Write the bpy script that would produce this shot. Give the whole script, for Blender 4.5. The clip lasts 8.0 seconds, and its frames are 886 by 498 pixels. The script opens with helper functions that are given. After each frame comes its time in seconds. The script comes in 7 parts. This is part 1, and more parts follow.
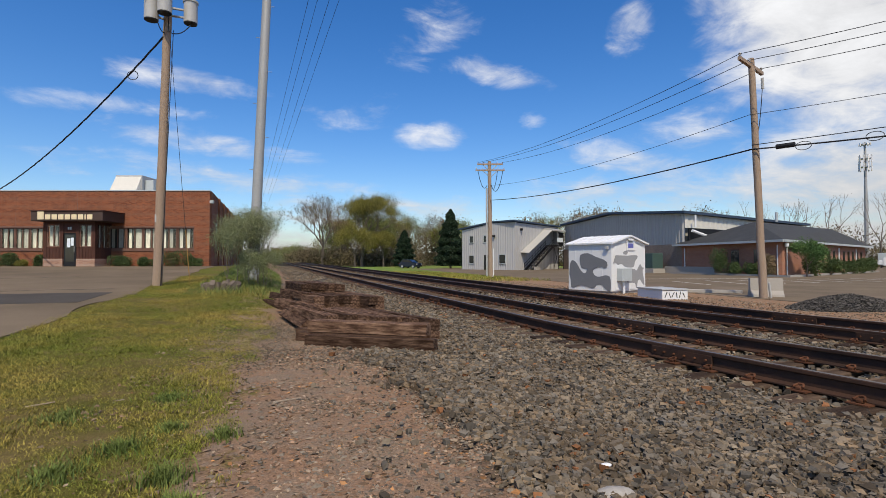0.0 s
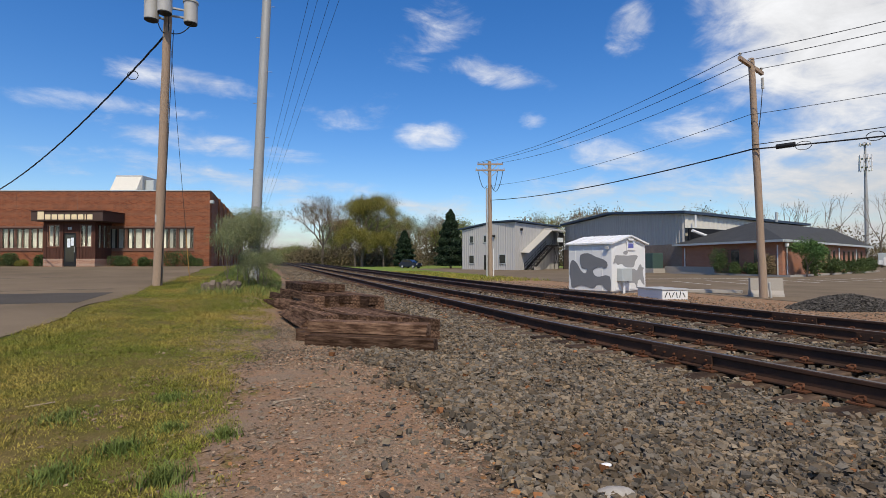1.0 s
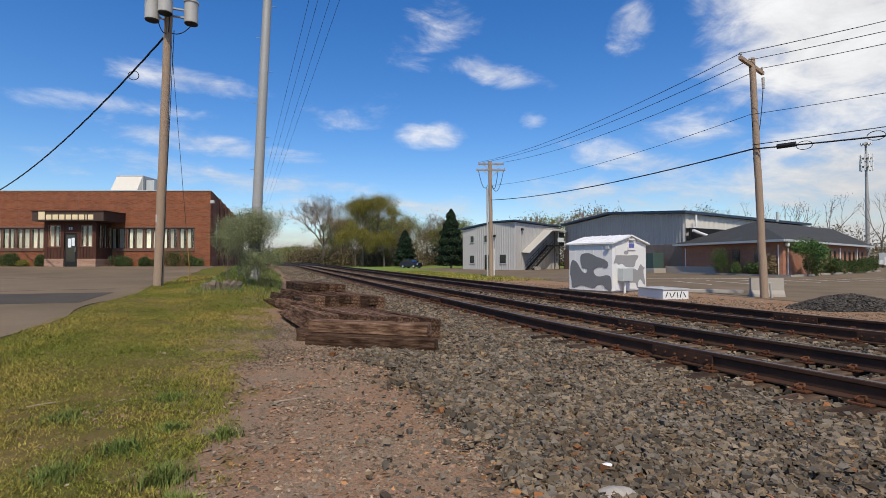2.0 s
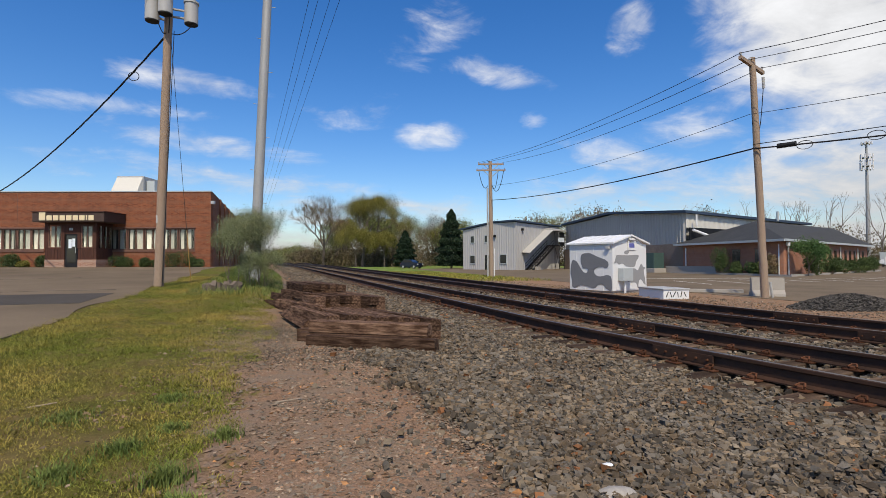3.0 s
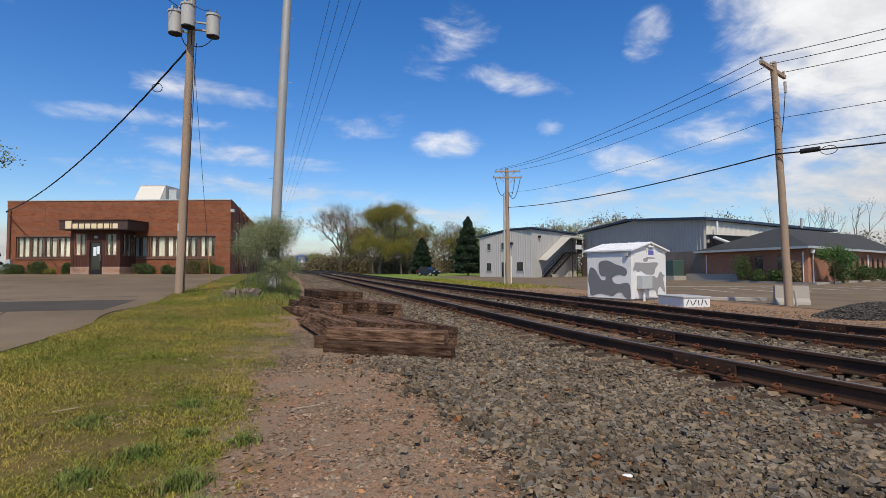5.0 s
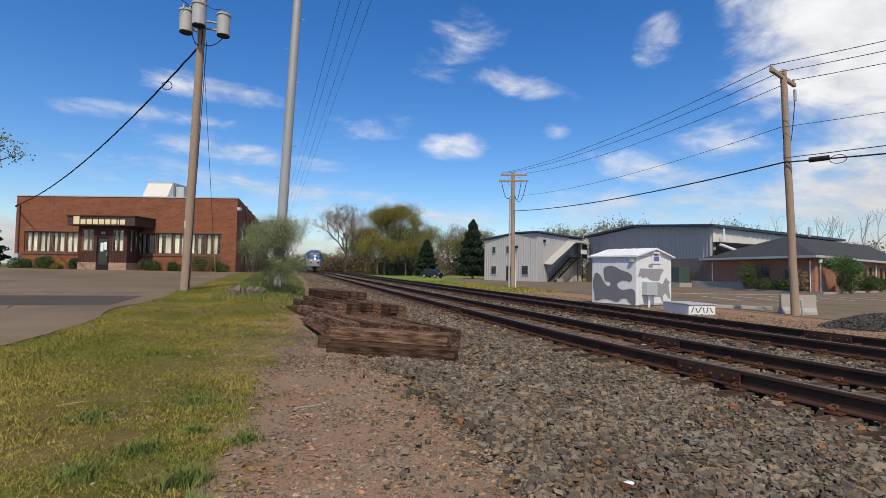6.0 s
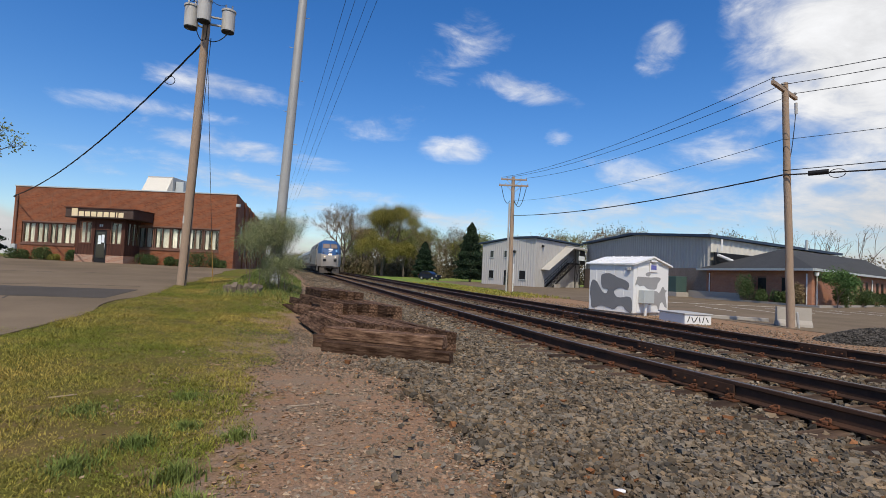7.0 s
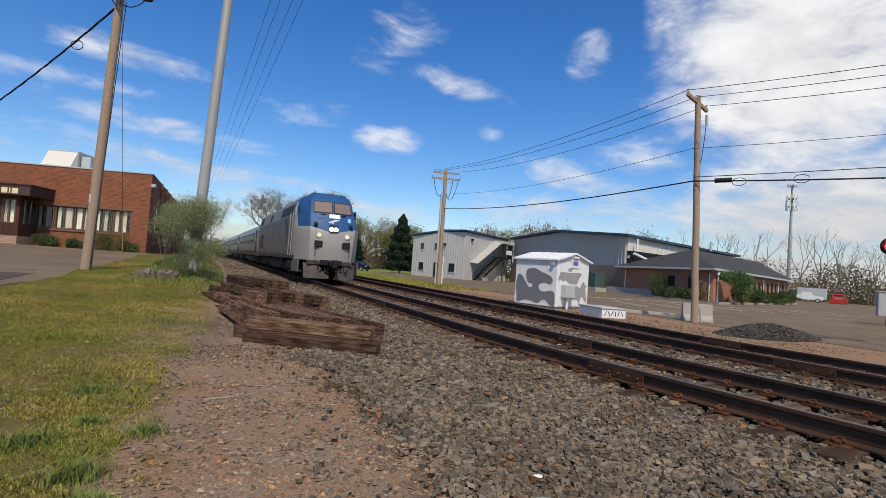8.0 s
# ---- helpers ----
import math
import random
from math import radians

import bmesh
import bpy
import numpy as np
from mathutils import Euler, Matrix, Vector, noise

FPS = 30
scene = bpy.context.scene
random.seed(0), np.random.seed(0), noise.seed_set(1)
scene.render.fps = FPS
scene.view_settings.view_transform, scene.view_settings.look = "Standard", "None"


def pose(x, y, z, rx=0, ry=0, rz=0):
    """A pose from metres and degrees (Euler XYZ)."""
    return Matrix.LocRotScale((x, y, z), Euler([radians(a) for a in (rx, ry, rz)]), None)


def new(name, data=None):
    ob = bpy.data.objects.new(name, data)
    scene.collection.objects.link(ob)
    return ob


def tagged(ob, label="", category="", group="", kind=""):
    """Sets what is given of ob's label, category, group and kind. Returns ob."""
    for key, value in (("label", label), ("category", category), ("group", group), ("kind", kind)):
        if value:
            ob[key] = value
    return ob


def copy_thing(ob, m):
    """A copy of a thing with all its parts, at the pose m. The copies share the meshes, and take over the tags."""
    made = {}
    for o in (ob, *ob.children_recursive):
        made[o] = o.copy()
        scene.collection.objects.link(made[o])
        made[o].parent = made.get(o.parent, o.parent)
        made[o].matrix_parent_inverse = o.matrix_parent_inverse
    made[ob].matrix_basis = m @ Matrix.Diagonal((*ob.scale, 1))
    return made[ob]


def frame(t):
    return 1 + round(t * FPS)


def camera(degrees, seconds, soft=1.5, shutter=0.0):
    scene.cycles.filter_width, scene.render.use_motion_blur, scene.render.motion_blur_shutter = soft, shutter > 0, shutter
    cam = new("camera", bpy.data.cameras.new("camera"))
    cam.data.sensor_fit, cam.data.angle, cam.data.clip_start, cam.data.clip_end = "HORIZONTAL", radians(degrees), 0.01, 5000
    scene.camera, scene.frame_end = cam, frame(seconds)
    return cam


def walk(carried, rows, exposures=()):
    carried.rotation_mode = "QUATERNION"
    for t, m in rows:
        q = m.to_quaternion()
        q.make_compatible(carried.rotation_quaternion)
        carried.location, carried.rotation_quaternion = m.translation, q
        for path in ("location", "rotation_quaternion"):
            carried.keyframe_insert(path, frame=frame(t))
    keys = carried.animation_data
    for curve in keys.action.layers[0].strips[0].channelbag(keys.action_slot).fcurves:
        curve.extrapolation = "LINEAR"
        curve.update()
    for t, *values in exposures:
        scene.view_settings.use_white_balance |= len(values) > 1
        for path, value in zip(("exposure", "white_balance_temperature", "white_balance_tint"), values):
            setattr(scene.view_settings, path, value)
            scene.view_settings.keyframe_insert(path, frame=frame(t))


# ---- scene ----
cam = camera(82.0, 8.0, soft=0.8)
ROWS = [
    (0.0, 0.0, 0.0, 1.29, 91.40, 0.00, -18.05),
    (0.5, 0.0, 0.0, 1.29, 91.40, 0.00, -18.05),
    (1.0, 0.0, 0.0, 1.29, 91.40, 0.01, -18.04),
    (1.5, 0.0, 0.0, 1.29, 91.39, -0.01, -18.00),
    (3.0, 0.0, 0.0, 1.29, 91.41, 0.12, -17.94),
    (3.5, 0.0, 0.0, 1.29, 91.44, 0.33, -17.68),
    (4.0, 0.0, 0.0, 1.29, 91.61, 1.27, -16.73),
    (4.5, 0.0, 0.0, 1.29, 92.00, 0.75, -16.37),
    (6.0, 0.0, 0.0, 1.29, 92.49, -1.03, -15.58),
    (6.5, 0.0, 0.0, 1.29, 92.56, -1.71, -15.17),
    (7.0, 0.0, 0.0, 1.29, 92.78, -2.67, -15.86),
    (7.5, 0.0, 0.0, 1.29, 92.53, -3.28, -18.10),
    (8.0, 0.0, 0.0, 1.29, 92.30, -4.10, -23.75),
]
walk(cam, [(t, pose(x, y, z, rx, ry, rz)) for t, x, y, z, rx, ry, rz in ROWS])

# ---- sky and sun ----
TO_SUN = Vector((-0.16, -0.6, 0.79)).normalized()
SKY_STRENGTH, SKY_SATURATION, CLOUD_COLOUR = 0.15, 1.36, (5.6, 5.6, 5.65, 1)
sun = new("sun", bpy.data.lights.new("sun", "SUN"))
sun.data.energy, sun.data.angle, sun.data.color = 3.9, radians(0.5), (1.0, 0.88, 0.69)
sun.matrix_world = Matrix.Translation((0, 0, 30)) @ TO_SUN.to_track_quat("Z", "Y").to_matrix().to_4x4()
scene.view_settings.exposure = 0.0


def nodes_of(tree):
    """Short-hand makers for nodes and links of a tree."""
    def add(kind, **values):
        n = tree.nodes.new(kind)
        for k, v in values.items():
            if k in n.inputs:
                n.inputs[k].default_value = v
        return n

    def link(a, b):
        tree.links.new(a, b)
    return add, link


def heading(azimuth, height):
    """A direction by its degrees to the right of the line and above the horizon."""
    a, h = radians(azimuth), radians(height)
    return Vector((math.sin(a) * math.cos(h), math.cos(a) * math.cos(h), math.sin(h)))


# clouds: degrees to the right of the line, degrees up, half width, half height, density, lean
CLOUDS = [
    (-20, 0.5, 50, 4.6, 2.0, 0), (45, 0.5, 55, 4.8, 2.0, 0), (105, 0.5, 50, 5, 2.0, 0),
    (58, 21, 15, 15, 1.8, 0), (48, 25, 5, 9, 1.1, 0), (82, 16, 24, 20, 1.8, 0), (62, 8, 22, 9, 1.5, 0), (40, 10, 14, 4, 0.9, -8), (38.5, 23.5, 3.2, 4.0, 0.95, -45),
    (24.5, 20.3, 8, 2.2, 0.95, -14), (17, 14, 6, 2.2, 0.9, -4), (-9, 17.8, 9, 2.0, 1.05, -4), (-8, 12.2, 17, 1.9, 0.9, -7), (-14, 14.5, 11, 1.5, 0.75, 3),
    (-4, 8.6, 24, 2.2, 0.9, -3), (12, 5.8, 22, 3.0, 0.85, 0), (2, 4.5, 26, 2.6, 0.8, 0), (38, 7, 18, 4.5, 0.95, 0), (-40, 10, 20, 5, 0.8, 0),
    (110, 25, 30, 20, 0.9, 0), (-120, 30, 40, 14, 0.8, 0), (180, 35, 40, 15, 0.7, 0), (17, 25, 7, 4.5, 0.62, 20), (28, 15, 2, 1.2, 0.6, 0), (8, 16, 10, 2.5, 0.6, 10), (46, 13, 9, 5, 0.85, 10),
]


def make_world():
    world = bpy.data.worlds.new("world")
    scene.world = world
    world.use_nodes = True
    tree = world.node_tree
    tree.nodes.clear()
    add, link = nodes_of(tree)

    def calc(op, a, b=None):
        n = add("ShaderNodeMath")
        n.operation = op
        for k, v in enumerate((a, b)):
            if isinstance(v, (int, float)):
                n.inputs[k].default_value = v
            elif v is not None:
                link(v, n.inputs[k])
        return n.outputs[0]

    co = add("ShaderNodeTexCoord").outputs["Generated"]
    sky = add("ShaderNodeTexSky")
    sky.sky_type, sky.sun_disc = "NISHITA", False
    sky.sun_elevation = math.asin(TO_SUN.z)
    sky.sun_rotation = math.atan2(TO_SUN.x, TO_SUN.y)
    sky.air_density, sky.dust_density, sky.ozone_density = 1.0, 0.9, 3.0
    tint = add("ShaderNodeHueSaturation", Hue=0.509, Saturation=SKY_SATURATION, Value=1.0)
    link(sky.outputs[0], tint.inputs["Color"])

    def dot(v):
        n = add("ShaderNodeVectorMath")
        n.operation = "DOT_PRODUCT"
        link(co, n.inputs[0])
        n.inputs[1].default_value = v
        return n.outputs["Value"]

    # streaky noise on a flat layer of cloud
    up = calc("ADD", dot((0, 0, 1)), 0.22)
    flat = add("ShaderNodeCombineXYZ")
    link(calc("DIVIDE", dot((1, 0, 0)), up), flat.inputs[0])
    link(calc("DIVIDE", dot((0, 1, 0)), up), flat.inputs[1])
    stretch = add("ShaderNodeMapping")
    stretch.inputs["Scale"].default_value, stretch.inputs["Rotation"].default_value = (1.0, 1.7, 1), (0, 0, radians(20))
    link(flat.outputs[0], stretch.inputs[0])
    big = add("ShaderNodeTexNoise", Scale=2.3, Detail=9.0, Roughness=0.62, Distortion=0.5)
    link(stretch.outputs[0], big.inputs["Vector"])
    puff = add("ShaderNodeTexNoise", Scale=9.0, Detail=9.0, Roughness=0.6, Distortion=0.5)
    streak = add("ShaderNodeMapping")
    streak.inputs["Scale"].default_value = (1.0, 1.0, 2.3)
    link(co, streak.inputs[0])
    link(streak.outputs[0], puff.inputs["Vector"])
    grain = calc("ADD", calc("MULTIPLY", big.outputs["Fac"], 0.45), calc("MULTIPLY", puff.outputs["Fac"], 0.55))
    total = None
    for az, h, wide, high, density, lean in CLOUDS:
        c = heading(az, h)
        right = Vector((math.cos(radians(az)), -math.sin(radians(az)), 0))
        above = right.cross(c)
        cs, sn = math.cos(radians(lean)), math.sin(radians(lean))
        a = calc("MULTIPLY", dot(right * cs + above * sn), 1 / math.sin(radians(wide)))
        b = calc("MULTIPLY", dot(above * cs - right * sn), 1 / math.sin(radians(high)))
        inside = calc("SUBTRACT", 1.0, calc("ADD", calc("MULTIPLY", a, a), calc("MULTIPLY", b, b)))
        front = calc("GREATER_THAN", dot(c), 0.3)
        w = calc("MULTIPLY", calc("MULTIPLY", calc("MAXIMUM", inside, 0.0), density), front)
        total = w if total is None else calc("MAXIMUM", total, w)
    cover = calc("ADD", calc("MULTIPLY", total, 0.62), calc("SUBTRACT", calc("MULTIPLY", grain, 2.1), 1.33))
    mask = add("ShaderNodeMapRange")
    mask.interpolation_type = "SMOOTHSTEP"
    mask.inputs[1].default_value, mask.inputs[2].default_value, mask.inputs[4].default_value = -0.05, 0.72, 0.97
    link(cover, mask.inputs[0])
    shade = add("ShaderNodeMapRange")
    shade.inputs[1].default_value, shade.inputs[2].default_value = 0.33, 0.62
    shade.inputs[3].default_value, shade.inputs[4].default_value = 0.78, 1.12
    link(grain, shade.inputs[0])
    white = add("ShaderNodeMix")
    white.data_type, white.blend_type = "RGBA", "MULTIPLY"
    white.inputs[0].default_value = 1.0
    white.inputs[6].default_value = CLOUD_COLOUR
    # cloud bases seen low over the land are greyer than the sunlit tops overhead
    low = add("ShaderNodeMapRange")
    low.inputs[1].default_value, low.inputs[2].default_value = 0.06, 0.26
    low.inputs[3].default_value, low.inputs[4].default_value = 0.72, 1.03
    link(dot((0, 0, 1)), low.inputs[0])
    link(calc("MULTIPLY", shade.outputs[0], low.outputs[0]), white.inputs[7])
    # haze towards the horizon
    mix = add("ShaderNodeMix")
    mix.data_type = "RGBA"
    link(mask.outputs[0], mix.inputs[0])
    link(tint.outputs[0], mix.inputs[6])
    link(white.outputs[2], mix.inputs[7])
    back = add("ShaderNodeBackground", Strength=SKY_STRENGTH)
    out = add("ShaderNodeOutputWorld")
    link(mix.outputs[2], back.inputs[0])
    link(back.outputs[0], out.inputs[0])


make_world()


# ---- materials ----
def mat(name, base, rough=0.85, var=0.25, scale=6.0, fine=60.0, bump=0.25, metal=0.0, second=None, amount=0.5,
        island=0.0, rand=0.0, spec=0.3, stretch=(1, 1, 1), tints=()):
    """A procedural surface: two scales of noise in colour, fine relief, a second colour in stains, and a spread from piece to piece."""
    m = bpy.data.materials.new(name)
    m.use_nodes = True
    tree = m.node_tree
    add, link = nodes_of(tree)
    b = tree.nodes["Principled BSDF"]
    b.inputs["Roughness"].default_value, b.inputs["Metallic"].default_value = rough, metal
    b.inputs["Specular IOR Level"].default_value = spec
    co = add("ShaderNodeTexCoord")
    mp = add("ShaderNodeMapping")
    mp.inputs["Scale"].default_value = stretch
    link(co.outputs["Object"], mp.inputs[0])
    n1 = add("ShaderNodeTexNoise", Scale=scale, Detail=5.0, Roughness=0.6)
    n2 = add("ShaderNodeTexNoise", Scale=fine, Detail=3.0, Roughness=0.7)
    link(mp.outputs[0], n1.inputs["Vector"])
    link(mp.outputs[0], n2.inputs["Vector"])
    mix = add("ShaderNodeMix")
    mix.data_type = "RGBA"
    ramp = add("ShaderNodeMapRange")
    ramp.inputs[1].default_value, ramp.inputs[2].default_value = 0.38, 0.66
    ramp.inputs[4].default_value = amount if second else 0.0
    link(n1.outputs["Fac"], ramp.inputs[0])
    link(ramp.outputs[0], mix.inputs[0])
    mix.inputs[6].default_value = (*base, 1)
    mix.inputs[7].default_value = (*(second or base), 1)
    colour = mix.outputs[2]
    if tints:
        # pieces of other colours: each tint holds below its share of the random number
        luck = add("ShaderNodeTexWhiteNoise")
        luck.noise_dimensions = "1D"
        link(add("ShaderNodeNewGeometry").outputs["Random Per Island"], luck.inputs["W"])
        above = 1.0
        for share, tint in tints:
            low = add("ShaderNodeMath")
            low.operation = "GREATER_THAN"
            low.inputs[1].default_value = share
            high = add("ShaderNodeMath")
            high.operation = "LESS_THAN"
            high.inputs[1].default_value = above
            both = add("ShaderNodeMath")
            both.operation = "MULTIPLY"
            link(luck.outputs["Value"], low.inputs[0])
            link(luck.outputs["Value"], high.inputs[0])
            link(low.outputs[0], both.inputs[0])
            link(high.outputs[0], both.inputs[1])
            blend = add("ShaderNodeMix")
            blend.data_type = "RGBA"
            link(both.outputs[0], blend.inputs[0])
            link(colour, blend.inputs[6])
            blend.inputs[7].default_value = (*tint, 1)
            colour, above = blend.outputs[2], share
    summed = add("ShaderNodeMath")
    summed.operation = "ADD"
    link(n1.outputs["Fac"], summed.inputs[0])
    link(n2.outputs["Fac"], summed.inputs[1])
    last = summed.outputs[0]
    val = add("ShaderNodeMapRange")
    val.inputs[1].default_value, val.inputs[2].default_value = 0.6, 1.4
    val.inputs[3].default_value, val.inputs[4].default_value = 1 - var, 1 + var
    link(last, val.inputs[0])
    value = val.outputs[0]
    for spread, kind, socket in ((island, "ShaderNodeNewGeometry", "Random Per Island"), (rand, "ShaderNodeObjectInfo", "Random")):
        if spread:
            src = add(kind)
            r = add("ShaderNodeMapRange")
            r.inputs[3].default_value, r.inputs[4].default_value = 1 - spread, 1 + spread
            link(src.outputs[socket], r.inputs[0])
            mul = add("ShaderNodeMath")
            mul.operation = "MULTIPLY"
            link(value, mul.inputs[0])
            link(r.outputs[0], mul.inputs[1])
            value = mul.outputs[0]
    hsv = add("ShaderNodeHueSaturation")
    link(value, hsv.inputs["Value"])
    link(colour, hsv.inputs["Color"])
    link(hsv.outputs[0], b.inputs["Base Color"])
    if bump:
        bn = add("ShaderNodeBump", Strength=bump, Distance=0.01)
        link(n2.outputs["Fac"], bn.inputs["Height"])
        link(bn.outputs[0], b.inputs["Normal"])
    return m


def zone_mat():
    """The ground: lawn, bare reddish soil and a ballast bed painted dark as shade between stones, by their stretches of
    the plan, with ragged edges.
    """
    m = bpy.data.materials.new("ground_zones")
    m.use_nodes = True
    tree = m.node_tree
    add, link = nodes_of(tree)
    b = tree.nodes["Principled BSDF"]
    b.inputs["Roughness"].default_value, b.inputs["Specular IOR Level"].default_value = 0.95, 0.04
    co = add("ShaderNodeTexCoord").outputs["Object"]
    sep = add("ShaderNodeSeparateXYZ")
    link(co, sep.inputs[0])

    def noise_of(scale, detail=5.0, rough=0.6):
        n = add("ShaderNodeTexNoise", Scale=scale, Detail=detail, Roughness=rough)
        link(co, n.inputs["Vector"])
        return n.outputs["Fac"]

    def calc(op, a, b=None):
        n = add("ShaderNodeMath")
        n.operation = op
        for k, v in enumerate((a, b)):
            if isinstance(v, (int, float)):
                n.inputs[k].default_value = v
            elif v is not None:
                link(v, n.inputs[k])
        return n.outputs[0]

    def step(v, lo, hi):
        n = add("ShaderNodeMapRange")
        n.interpolation_type = "SMOOTHSTEP"
        n.inputs[1].default_value, n.inputs[2].default_value = lo, hi
        link(v, n.inputs[0])
        return n.outputs[0]

    def mixed(f, a, b2):
        n = add("ShaderNodeMix")
        n.data_type = "RGBA"
        link(f, n.inputs[0])
        for k, v in ((6, a), (7, b2)):
            if isinstance(v, tuple):
                n.inputs[k].default_value = (*v, 1)
            else:
                link(v, n.inputs[k])
        return n.outputs[2]

    big, mid, fine, tiny = noise_of(0.35), noise_of(1.6), noise_of(11.0), noise_of(70.0, 3.0, 0.7)
    ragged = calc("ADD", calc("MULTIPLY", calc("SUBTRACT", mid, 0.5), 2.2), calc("MULTIPLY", calc("SUBTRACT", fine, 0.5), 0.9))
    x = calc("ADD", calc("ADD", sep.outputs[0], calc("MULTIPLY", calc("MINIMUM", sep.outputs[1], 200.0), 0.02)), ragged)
    y = calc("ADD", sep.outputs[1], calc("MULTIPLY", ragged, 4.0))
    lawn = mixed(step(mid, 0.35, 0.65), (0.095, 0.092, 0.02), (0.15, 0.108, 0.045))
    lawn = mixed(step(big, 0.45, 0.62), lawn, (0.115, 0.118, 0.022))
    lawn = mixed(calc("MULTIPLY", step(fine, 0.55, 0.7), 0.5), lawn, (0.2, 0.135, 0.075))
    soil = mixed(step(mid, 0.4, 0.62), (0.265, 0.16, 0.097), (0.23, 0.165, 0.112))
    soil = mixed(calc("MULTIPLY", step(fine, 0.48, 0.7), 0.6), soil, (0.2, 0.165, 0.13))
    # near-black bed: the shade in gaps between loose stones, put into the colour
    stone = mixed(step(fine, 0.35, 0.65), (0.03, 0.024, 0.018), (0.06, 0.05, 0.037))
    colour = mixed(step(x, -0.75, -0.25), lawn, soil)
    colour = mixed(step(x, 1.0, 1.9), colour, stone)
    shoulder = mixed(step(fine, 0.4, 0.6), (0.27, 0.145, 0.08), (0.25, 0.185, 0.125))
    colour = mixed(step(x, 11.3, 11.9), colour, shoulder)
    far = calc("MULTIPLY", step(y, 33, 36), step(x, 11.0, 11.8))
    field = mixed(step(big, 0.4, 0.6), (0.11, 0.19, 0.035), (0.2, 0.22, 0.06))
    colour = mixed(far, colour, field)
    colour = mixed(step(y, 150, 170), colour, field)
    val = add("ShaderNodeMapRange")
    val.inputs[1].default_value, val.inputs[2].default_value, val.inputs[3].default_value, val.inputs[4].default_value = 0.3, 0.7, 0.65, 1.35
    link(tiny, val.inputs[0])
    hsv = add("ShaderNodeHueSaturation")
    link(colour, hsv.inputs["Color"])
    link(val.outputs[0], hsv.inputs["Value"])
    link(hsv.outputs[0], b.inputs["Base Color"])
    bn = add("ShaderNodeBump", Strength=0.8, Distance=0.03)
    link(calc("ADD", fine, calc("MULTIPLY", tiny, 0.5)), bn.inputs["Height"])
    link(bn.outputs[0], b.inputs["Normal"])
    return m


def brick_mat(name, c1, c2, mortar, scale=1.0):
    """Brickwork at true size: courses of 68 mm with pale joints, uneven firing and weather stains."""
    m = mat(name, c1, scale=0.8, fine=25.0, var=0.22, bump=0.15)
    tree = m.node_tree
    add, link = nodes_of(tree)
    co = add("ShaderNodeTexCoord")
    sep = add("ShaderNodeSeparateXYZ")
    link(co.outputs["Object"], sep.inputs[0])
    run = add("ShaderNodeMath")
    run.operation = "ADD"
    link(sep.outputs[0], run.inputs[0])
    link(sep.outputs[1], run.inputs[1])
    flat = add("ShaderNodeCombineXYZ")
    link(run.outputs[0], flat.inputs[0])
    link(sep.outputs[2], flat.inputs[1])
    br = add("ShaderNodeTexBrick", Scale=scale)
    link(flat.outputs[0], br.inputs["Vector"])
    for k, v in (("Color1", (*c1, 1)), ("Color2", (*c2, 1)), ("Mortar", (*mortar, 1)), ("Mortar Size", 0.008), ("Brick Width", 0.21), ("Row Height", 0.075), ("Bias", 0.0)):
        br.inputs[k].default_value = v
    hsv = [n for n in tree.nodes if n.bl_idname == "ShaderNodeHueSaturation"][0]
    link(br.outputs["Color"], hsv.inputs["Color"])
    return m


def glow(name, colour, strength):
    m = bpy.data.materials.new(name)
    m.use_nodes = True
    b = m.node_tree.nodes["Principled BSDF"]
    b.inputs["Base Color"].default_value = (*colour, 1)
    b.inputs["Emission Color"].default_value = (*colour, 1)
    b.inputs["Emission Strength"].default_value = strength
    return m


def glass(name, colour=(0.9, 0.95, 0.95), through_it=1.0):
    m = bpy.data.materials.new(name)
    m.use_nodes = True
    b = m.node_tree.nodes["Principled BSDF"]
    b.inputs["Base Color"].default_value = (*colour, 1)
    b.inputs["Roughness"].default_value = 0.03
    b.inputs["IOR"].default_value = 1.45
    b.inputs["Transmission Weight"].default_value = through_it
    return m


def leaf_mat(name, c1, c2, spread=0.35):
    m = mat(name, c1, rough=0.7, scale=0.6, fine=8.0, var=0.2, second=c2, amount=1.0, island=spread, bump=0.0, spec=0.2)
    b = m.node_tree.nodes["Principled BSDF"]
    b.inputs["Subsurface Weight"].default_value = 0.0
    return m


M_GROUND = zone_mat()
M_ASPHALT = mat("asphalt", (0.15, 0.115, 0.076), scale=0.35, fine=60.0, var=0.25, second=(0.195, 0.15, 0.104), bump=0.3, spec=0.06)
M_PATCH = mat("fresh_asphalt", (0.075, 0.066, 0.056), scale=0.8, fine=90.0, var=0.2, bump=0.3, spec=0.06)
M_LINE = mat("worn_road_paint", (0.7, 0.67, 0.6), scale=3.0, fine=40.0, var=0.15, second=(0.35, 0.31, 0.26), amount=0.6)
M_CONCRETE = mat("concrete", (0.36, 0.33, 0.29), scale=1.5, fine=40.0, var=0.2, second=(0.25, 0.225, 0.19))
M_STONE = mat("ballast_stone", (0.135, 0.105, 0.074), scale=1.2, fine=45.0, var=0.3, island=0.5, second=(0.185, 0.15, 0.105), amount=0.7, spec=0.08, tints=((0.988, (0.22, 0.1, 0.045)), (0.8, (0.165, 0.12, 0.075)), (0.45, (0.125, 0.108, 0.085))))
M_DARKSTONE = mat("dark_gravel", (0.075, 0.068, 0.06), scale=3.0, fine=60.0, var=0.2, island=0.5, spec=0.06)
